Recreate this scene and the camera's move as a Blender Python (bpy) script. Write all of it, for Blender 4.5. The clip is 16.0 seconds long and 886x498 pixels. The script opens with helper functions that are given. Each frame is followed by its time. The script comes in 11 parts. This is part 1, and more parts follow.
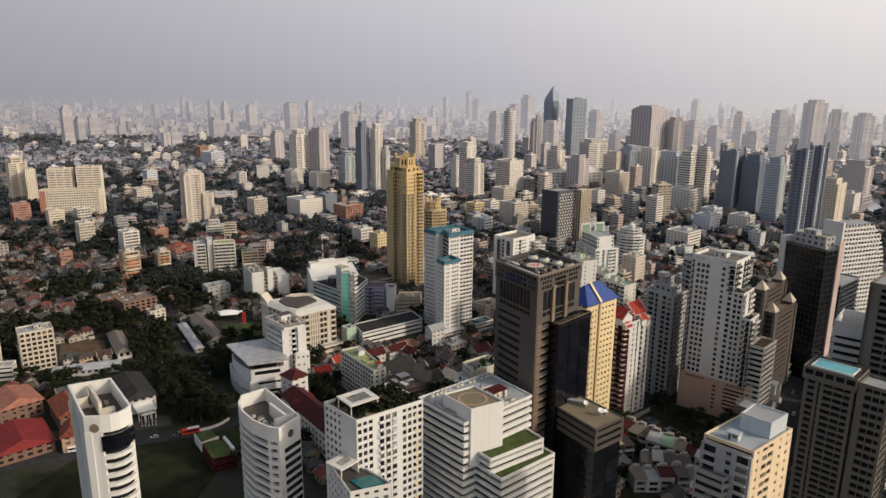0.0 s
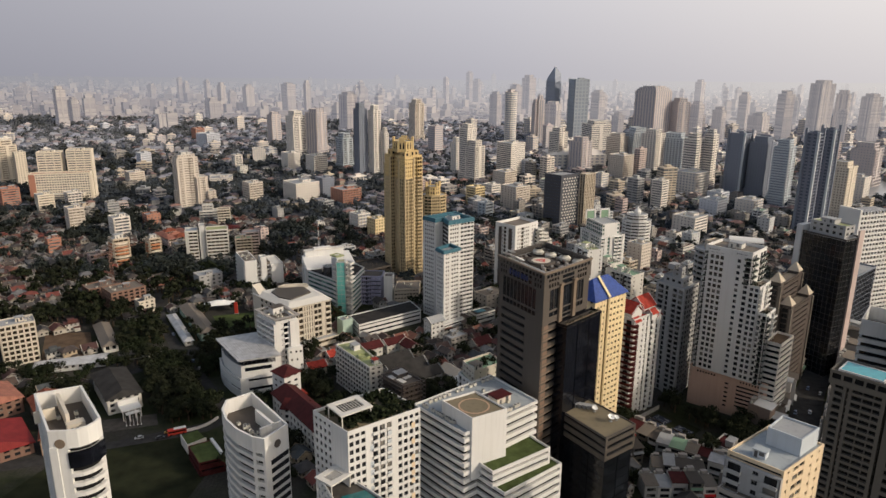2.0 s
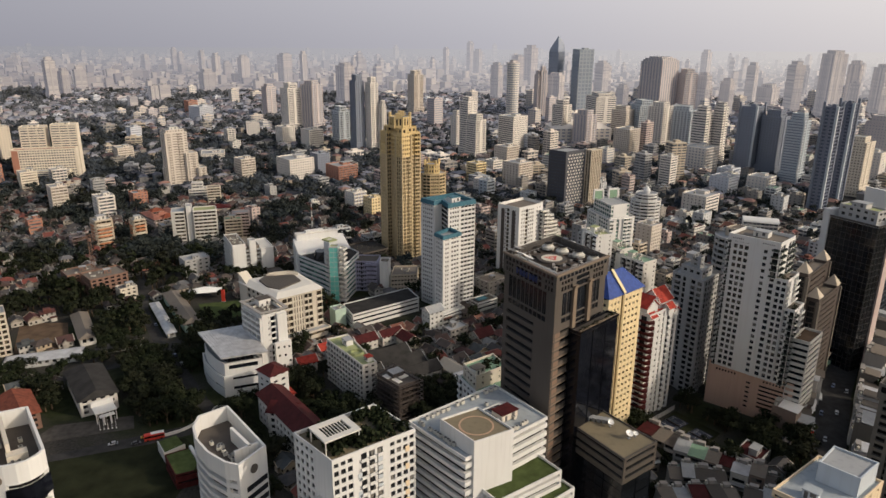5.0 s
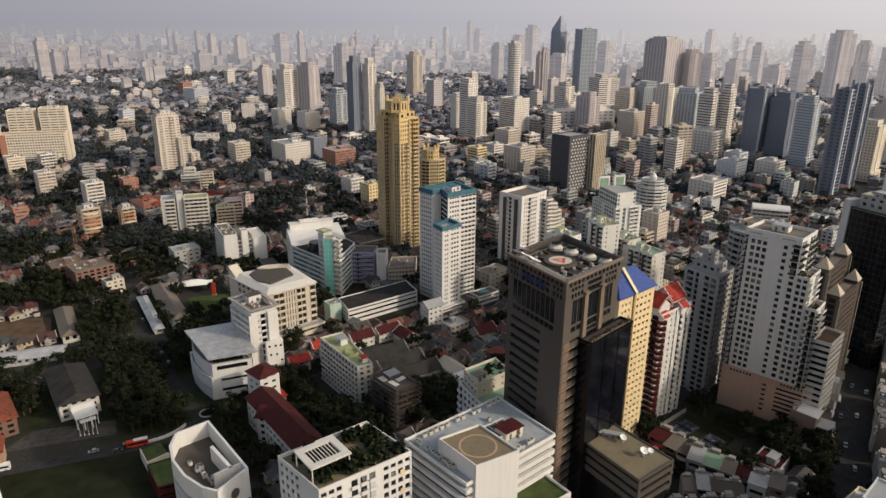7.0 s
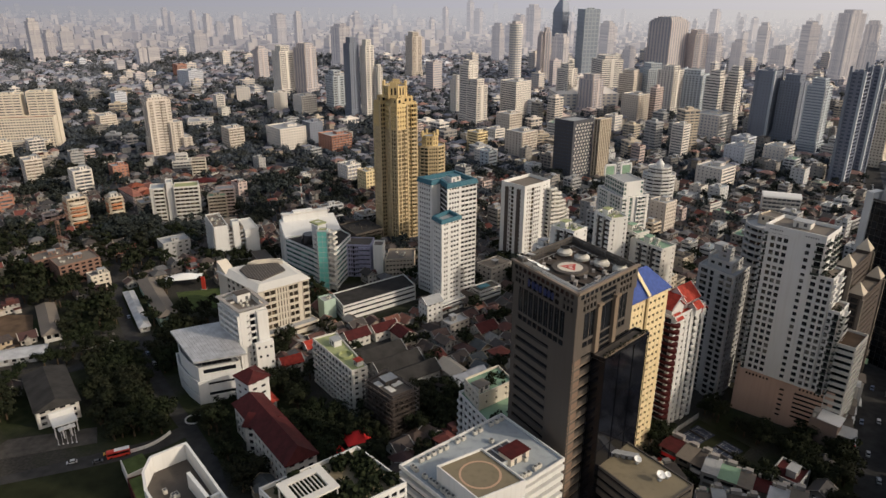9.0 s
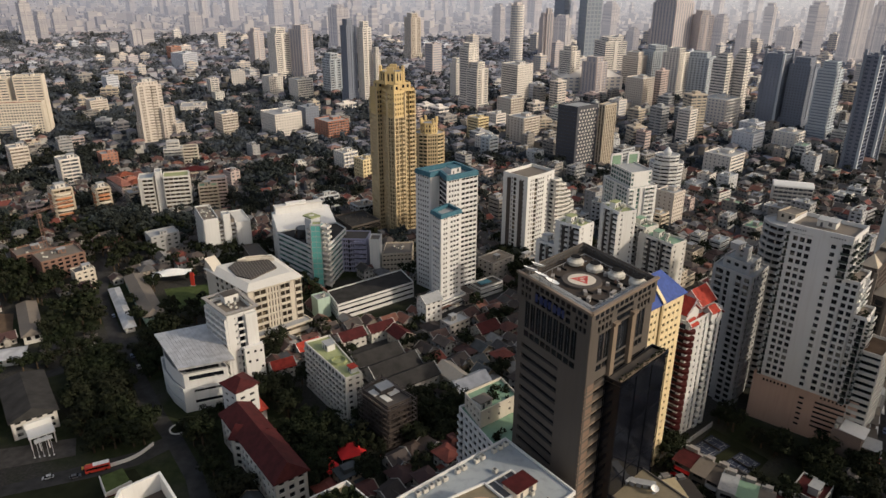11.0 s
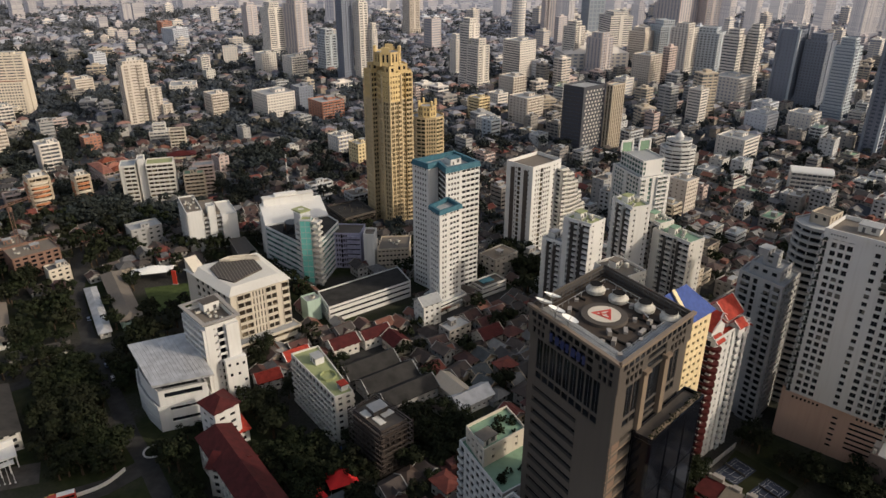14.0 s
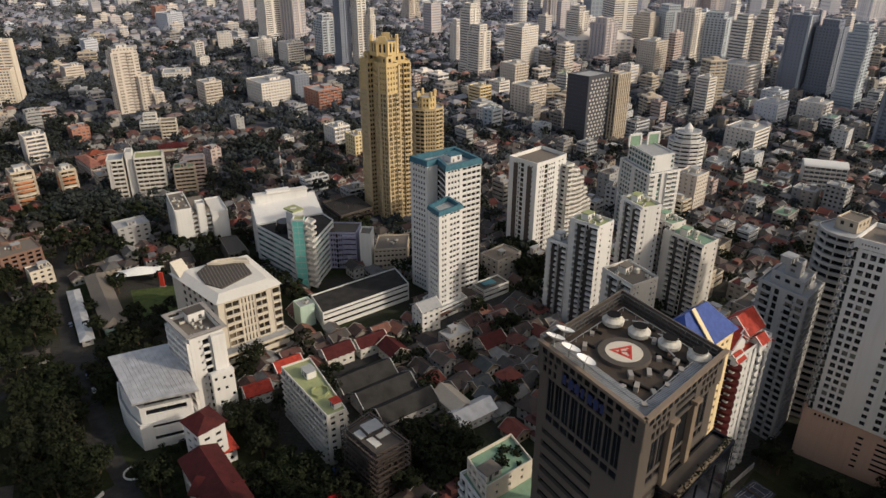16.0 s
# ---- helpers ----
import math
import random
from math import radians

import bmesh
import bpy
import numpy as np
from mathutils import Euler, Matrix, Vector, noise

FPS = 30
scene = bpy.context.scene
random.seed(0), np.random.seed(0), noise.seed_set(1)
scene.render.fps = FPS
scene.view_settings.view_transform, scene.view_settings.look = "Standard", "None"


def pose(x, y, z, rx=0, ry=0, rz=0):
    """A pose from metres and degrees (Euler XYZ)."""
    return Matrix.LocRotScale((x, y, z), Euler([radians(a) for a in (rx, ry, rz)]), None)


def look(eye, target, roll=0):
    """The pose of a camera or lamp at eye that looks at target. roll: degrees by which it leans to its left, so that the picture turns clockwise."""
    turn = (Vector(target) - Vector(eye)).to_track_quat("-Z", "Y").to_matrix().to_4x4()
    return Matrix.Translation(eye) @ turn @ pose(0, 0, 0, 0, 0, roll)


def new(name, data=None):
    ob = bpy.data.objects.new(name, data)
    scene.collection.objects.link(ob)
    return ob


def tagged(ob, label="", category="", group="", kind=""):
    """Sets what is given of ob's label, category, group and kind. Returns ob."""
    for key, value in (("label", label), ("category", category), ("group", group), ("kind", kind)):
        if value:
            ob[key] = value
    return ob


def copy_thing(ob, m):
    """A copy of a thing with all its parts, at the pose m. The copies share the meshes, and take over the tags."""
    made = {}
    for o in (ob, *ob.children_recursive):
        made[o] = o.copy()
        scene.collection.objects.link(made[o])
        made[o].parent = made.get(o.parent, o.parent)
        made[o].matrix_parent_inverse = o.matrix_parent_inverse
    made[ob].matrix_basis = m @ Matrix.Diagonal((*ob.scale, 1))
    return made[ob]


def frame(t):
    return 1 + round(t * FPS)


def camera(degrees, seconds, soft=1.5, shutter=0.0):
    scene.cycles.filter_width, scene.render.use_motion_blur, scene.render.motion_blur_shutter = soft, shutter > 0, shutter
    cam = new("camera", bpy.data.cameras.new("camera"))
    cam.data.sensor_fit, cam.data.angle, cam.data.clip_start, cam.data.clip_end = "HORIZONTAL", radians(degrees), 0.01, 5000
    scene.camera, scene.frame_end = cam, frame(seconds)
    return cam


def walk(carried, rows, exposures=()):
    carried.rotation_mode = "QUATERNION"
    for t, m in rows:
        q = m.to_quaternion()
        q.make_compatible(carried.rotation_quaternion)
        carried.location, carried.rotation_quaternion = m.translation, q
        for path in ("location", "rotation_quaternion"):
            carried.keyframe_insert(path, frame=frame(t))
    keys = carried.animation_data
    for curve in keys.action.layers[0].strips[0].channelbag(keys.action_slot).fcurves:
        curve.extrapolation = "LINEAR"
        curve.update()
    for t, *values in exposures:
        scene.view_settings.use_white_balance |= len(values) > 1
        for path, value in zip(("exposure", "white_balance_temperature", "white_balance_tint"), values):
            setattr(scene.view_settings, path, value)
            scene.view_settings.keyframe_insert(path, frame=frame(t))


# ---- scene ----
cam = camera(64.73, 16.0)
PATH = [
    (0, (0.00, 0.00, 190.00), (-6.56, 96.73, 165.49), 0.47),
    (0.5, (-0.24, 5.37, 189.95), (-6.79, 101.93, 164.79), 0.47),
    (1, (-0.48, 10.74, 189.91), (-7.02, 107.13, 164.09), 0.46),
    (1.5, (-0.73, 16.10, 189.86), (-7.26, 112.31, 163.40), 0.46),
    (2, (-0.99, 21.45, 189.82), (-7.51, 117.49, 162.70), 0.46),
    (2.5, (-1.25, 26.80, 189.77), (-7.75, 122.65, 162.01), 0.45),
    (3, (-1.51, 32.14, 189.73), (-8.00, 127.80, 161.33), 0.45),
    (3.5, (-1.77, 37.47, 189.69), (-8.25, 132.94, 160.64), 0.44),
    (4, (-2.03, 42.80, 189.66), (-8.50, 138.07, 159.96), 0.43),
    (4.5, (-2.30, 48.12, 189.62), (-8.75, 143.19, 159.29), 0.43),
    (5, (-2.56, 53.43, 189.59), (-9.00, 148.30, 158.62), 0.42),
    (5.5, (-2.83, 58.74, 189.57), (-9.25, 153.39, 157.95), 0.41),
    (6, (-3.09, 64.04, 189.54), (-9.50, 158.48, 157.30), 0.40),
    (6.5, (-3.36, 69.33, 189.52), (-9.75, 163.55, 156.65), 0.39),
    (7, (-3.62, 74.61, 189.51), (-9.99, 168.62, 156.01), 0.37),
    (7.5, (-3.88, 79.89, 189.50), (-10.24, 173.67, 155.37), 0.36),
    (8, (-4.14, 85.16, 189.49), (-10.48, 178.72, 154.75), 0.35),
    (8.5, (-4.41, 90.42, 189.49), (-10.72, 183.75, 154.13), 0.33),
    (9, (-4.67, 95.68, 189.49), (-10.96, 188.78, 153.53), 0.32),
    (9.5, (-4.93, 100.93, 189.50), (-11.20, 193.79, 152.94), 0.31),
    (10, (-5.19, 106.16, 189.51), (-11.44, 198.79, 152.35), 0.29),
    (10.5, (-5.44, 111.40, 189.53), (-11.68, 203.79, 151.79), 0.28),
    (11, (-5.70, 116.62, 189.55), (-11.92, 208.77, 151.23), 0.26),
    (11.5, (-5.96, 121.83, 189.58), (-12.16, 213.75, 150.68), 0.25),
    (12, (-6.22, 127.03, 189.62), (-12.40, 218.71, 150.16), 0.24),
    (12.5, (-6.48, 132.23, 189.66), (-12.64, 223.67, 149.64), 0.22),
    (13, (-6.74, 137.41, 189.70), (-12.89, 228.61, 149.14), 0.21),
    (13.5, (-7.01, 142.59, 189.76), (-13.14, 233.55, 148.66), 0.20),
    (14, (-7.27, 147.76, 189.81), (-13.39, 238.48, 148.19), 0.19),
    (14.5, (-7.55, 152.91, 189.88), (-13.65, 243.39, 147.74), 0.18),
    (15, (-7.82, 158.06, 189.95), (-13.91, 248.30, 147.31), 0.18),
    (15.5, (-8.10, 163.19, 190.02), (-14.19, 253.20, 146.89), 0.17),
    (16, (-8.39, 168.31, 190.10), (-14.47, 258.10, 146.50), 0.17),
]
walk(cam, [(t, look(eye, target, roll)) for t, eye, target, roll in PATH], [(0.0, 0.0), (16.0, 0.0)])

# ---- light ----
SUN_TO = Vector((0.90, -0.22, 0.47)).normalized()
sun = new("sun", bpy.data.lights.new("sun", "SUN"))
sun.data.energy, sun.data.angle, sun.data.color = 2.45, radians(1.2), (1.0, 0.87, 0.71)
sun.matrix_world = look((0, 0, 600), Vector((0, 0, 600)) - SUN_TO)

world = bpy.data.worlds.new("hazy_sky")
scene.world = world
world.use_nodes = True
wt = world.node_tree
wt.nodes.clear()
sky = wt.nodes.new("ShaderNodeTexSky")
sky.sky_type, sky.sun_disc = "NISHITA", False
sky.sun_elevation, sky.sun_rotation = math.asin(SUN_TO.z), math.atan2(SUN_TO.x, SUN_TO.y)
sky.air_density, sky.dust_density, sky.ozone_density = 1.5, 6.0, 1.0
dim = wt.nodes.new("ShaderNodeVectorMath")
dim.operation = "SCALE"
dim.inputs[3].default_value = 0.12
wt.links.new(sky.outputs[0], dim.inputs[0])
way = wt.nodes.new("ShaderNodeTexCoord")
split = wt.nodes.new("ShaderNodeSeparateXYZ")
wt.links.new(way.outputs["Generated"], split.inputs[0])
# smog: pale towards the sun's side, lilac grey away from it
side = wt.nodes.new("ShaderNodeMapRange")
side.inputs[1].default_value, side.inputs[2].default_value = -0.79, 1.0
sunward = wt.nodes.new("ShaderNodeVectorMath")
sunward.operation = "DOT_PRODUCT"
sunward.inputs[1].default_value = (0.97, -0.24, 0.0)
wt.links.new(way.outputs["Generated"], sunward.inputs[0])
wt.links.new(sunward.outputs["Value"], side.inputs[0])
smog = wt.nodes.new("ShaderNodeValToRGB")
smog.color_ramp.elements[0].color = (0.430, 0.428, 0.475, 1)
smog.color_ramp.elements[1].color = (1.30, 1.18, 1.08, 1)
pale_side = smog.color_ramp.elements.new(0.67)
pale_side.color = (0.960, 0.900, 0.860, 1)
mid = smog.color_ramp.elements.new(0.307)
mid.color = (0.640, 0.625, 0.660, 1)
wt.links.new(side.outputs[0], smog.inputs[0])
rise = wt.nodes.new("ShaderNodeMapRange")
rise.inputs[1].default_value, rise.inputs[2].default_value = 0.10, 0.55
rise.inputs[3].default_value, rise.inputs[4].default_value = 1.0, 0.12
wt.links.new(split.outputs[2], rise.inputs[0])
low = wt.nodes.new("ShaderNodeValToRGB")
low.color_ramp.elements[0].position, low.color_ramp.elements[0].color = 0.485, (0.74, 0.74, 0.77, 1)
low.color_ramp.elements[1].position, low.color_ramp.elements[1].color = 0.555, (1, 1, 1, 1)
half = wt.nodes.new("ShaderNodeMapRange")
half.inputs[1].default_value, half.inputs[2].default_value = -1.0, 1.0
wt.links.new(split.outputs[2], half.inputs[0])
wt.links.new(half.outputs[0], low.inputs[0])
tone = wt.nodes.new("ShaderNodeMix")
tone.data_type, tone.blend_type = "RGBA", "MULTIPLY"
tone.inputs[0].default_value = 1.0
wt.links.new(smog.outputs[0], tone.inputs[6])
wt.links.new(low.outputs[0], tone.inputs[7])
both = wt.nodes.new("ShaderNodeMix")
both.data_type = "RGBA"
wt.links.new(rise.outputs[0], both.inputs[0])
wt.links.new(dim.outputs[0], both.inputs[6])
wt.links.new(tone.outputs[2], both.inputs[7])
bg = wt.nodes.new("ShaderNodeBackground")
bg.inputs[1].default_value = 1.0
wt.links.new(both.outputs[2], bg.inputs[0])
out = wt.nodes.new("ShaderNodeOutputWorld")
wt.links.new(bg.outputs[0], out.inputs[0])

# ---- materials ----


def material(name):
    m = bpy.data.materials.new(name)
    m.use_nodes = True
    return m, m.node_tree, m.node_tree.nodes["Principled BSDF"]


def noise_node(nt, scale, detail=3, stretch=None):
    pos = nt.nodes.new("ShaderNodeNewGeometry")
    tex = nt.nodes.new("ShaderNodeTexNoise")
    tex.inputs["Scale"].default_value, tex.inputs["Detail"].default_value = scale, detail
    if stretch:
        mp = nt.nodes.new("ShaderNodeMapping")
        mp.inputs[3].default_value = stretch
        nt.links.new(pos.outputs["Position"], mp.inputs[0])
        nt.links.new(mp.outputs[0], tex.inputs["Vector"])
    else:
        nt.links.new(pos.outputs["Position"], tex.inputs["Vector"])
    return tex.outputs["Fac"]


def mixed(nt, fac, a, b, blend="MIX"):
    mx = nt.nodes.new("ShaderNodeMix")
    mx.data_type, mx.blend_type = "RGBA", blend
    for slot, v in ((0, fac), (6, a), (7, b)):
        if isinstance(v, (int, float)):
            mx.inputs[slot].default_value = v
        elif isinstance(v, tuple):
            mx.inputs[slot].default_value = (*v, 1)
        else:
            nt.links.new(v, mx.inputs[slot])
    return mx.outputs[2]


def ramp(nt, fac, stops, hard=False):
    r = nt.nodes.new("ShaderNodeValToRGB")
    r.color_ramp.interpolation = "CONSTANT" if hard else "LINEAR"
    els = r.color_ramp.elements
    while len(els) < len(stops):
        els.new(0.5)
    for e, (p, c) in zip(els, stops):
        e.position, e.color = p, (*c, 1)
    nt.links.new(fac, r.inputs[0])
    return r.outputs[0]


def bump(nt, bsdf, fac, strength, distance):
    b = nt.nodes.new("ShaderNodeBump")
    b.inputs["Strength"].default_value, b.inputs["Distance"].default_value = strength, distance
    nt.links.new(fac, b.inputs["Height"])
    nt.links.new(b.outputs[0], bsdf.inputs["Normal"])


def paint(name, col, rough=0.75, stain=0.28, streak=(0.6, 0.6, 0.03)):
    """Painted render or concrete: broad weathering, rain streaks that run down, and fine grain."""
    m, nt, b = material(name)
    dark = tuple(c * (1 - stain) * f for c, f in zip(col, (0.98, 0.95, 0.90)))
    broad = ramp(nt, noise_node(nt, 0.07, 4), [(0.36, (0, 0, 0)), (0.72, (0.75, 0.75, 0.75))])
    runs = ramp(nt, noise_node(nt, 1.6, 4, streak), [(0.50, (0, 0, 0)), (0.90, (0.55, 0.55, 0.55))])
    c = mixed(nt, broad, col, tuple(x * (1 - 0.35 * stain) for x in col))
    c = mixed(nt, runs, c, dark)
    nt.links.new(c, b.inputs["Base Color"])
    b.inputs["Roughness"].default_value = rough
    bump(nt, b, noise_node(nt, 6, 3), 0.15, 0.05)
    return m


def glass(name, col, rough=0.12, light=(0.30, 0.30, 0.28), share=0.80):
    """Window glass with dark rooms behind it; here and there a drawn curtain."""
    m, nt, b = material(name)
    cell = nt.nodes.new("ShaderNodeTexVoronoi")
    cell.inputs["Scale"].default_value = 0.33
    pos = nt.nodes.new("ShaderNodeNewGeometry")
    nt.links.new(pos.outputs["Position"], cell.inputs["Vector"])
    sep = nt.nodes.new("ShaderNodeSeparateColor")
    nt.links.new(cell.outputs["Color"], sep.inputs[0])
    c = ramp(nt, sep.outputs[0], [(0.0, col), (0.5, tuple(0.6 * v for v in col)), (share, light)], hard=True)
    nt.links.new(c, b.inputs["Base Color"])
    b.inputs["Roughness"].default_value = rough
    b.inputs["Specular IOR Level"].default_value = 0.35
    return m


def plain(name, col, rough=0.6, metal=0.0, vary=0.25, scale=0.4):
    m, nt, b = material(name)
    c = mixed(nt, ramp(nt, noise_node(nt, scale, 4), [(0.35, (0, 0, 0)), (0.7, (1, 1, 1))]), col, tuple(v * (1 - vary) for v in col))
    nt.links.new(c, b.inputs["Base Color"])
    b.inputs["Roughness"].default_value, b.inputs["Metallic"].default_value = rough, metal
    if rough > 0.85 or max(col) < 0.02:
        b.inputs["Specular IOR Level"].default_value = 0.08
    elif rough >= 0.6 and not metal:
        b.inputs["Specular IOR Level"].default_value = 0.18
    return m


def choice(name, cols, rough=0.8, source="object", grain=(0, 6, 0), stain=0.4):
    """One of several colours, picked for each object or for each loose piece of a mesh."""
    m, nt, b = material(name)
    if source == "object":
        fac = nt.nodes.new("ShaderNodeObjectInfo").outputs["Random"]
    else:
        fac = nt.nodes.new("ShaderNodeNewGeometry").outputs["Random Per Island"]
    c = ramp(nt, fac, [(i / len(cols), v) for i, v in enumerate(cols)], hard=True)
    dirt = ramp(nt, noise_node(nt, 0.35, 5), [(0.4, (1, 1, 1)), (0.75, (1 - stain,) * 3)])
    c = mixed(nt, 1.0, c, dirt, "MULTIPLY")
    nt.links.new(c, b.inputs["Base Color"])
    b.inputs["Roughness"].default_value = rough
    bump(nt, b, noise_node(nt, 3, 2), 0.3, 0.1)
    return m


def foliage(name, a, b_, c_):
    m, nt, b = material(name)
    leaf = nt.nodes.new("ShaderNodeNewGeometry").outputs["Random Per Island"]
    c = ramp(nt, leaf, [(0, a), (0.5, b_), (1, c_)])
    c = mixed(nt, ramp(nt, noise_node(nt, 0.05, 3), [(0.35, (0, 0, 0)), (0.7, (1, 1, 1))]), c, (0.018, 0.019, 0.012))
    nt.links.new(c, b.inputs["Base Color"])
    b.inputs["Roughness"].default_value = 0.8
    b.inputs["Specular IOR Level"].default_value = 0.06
    return m


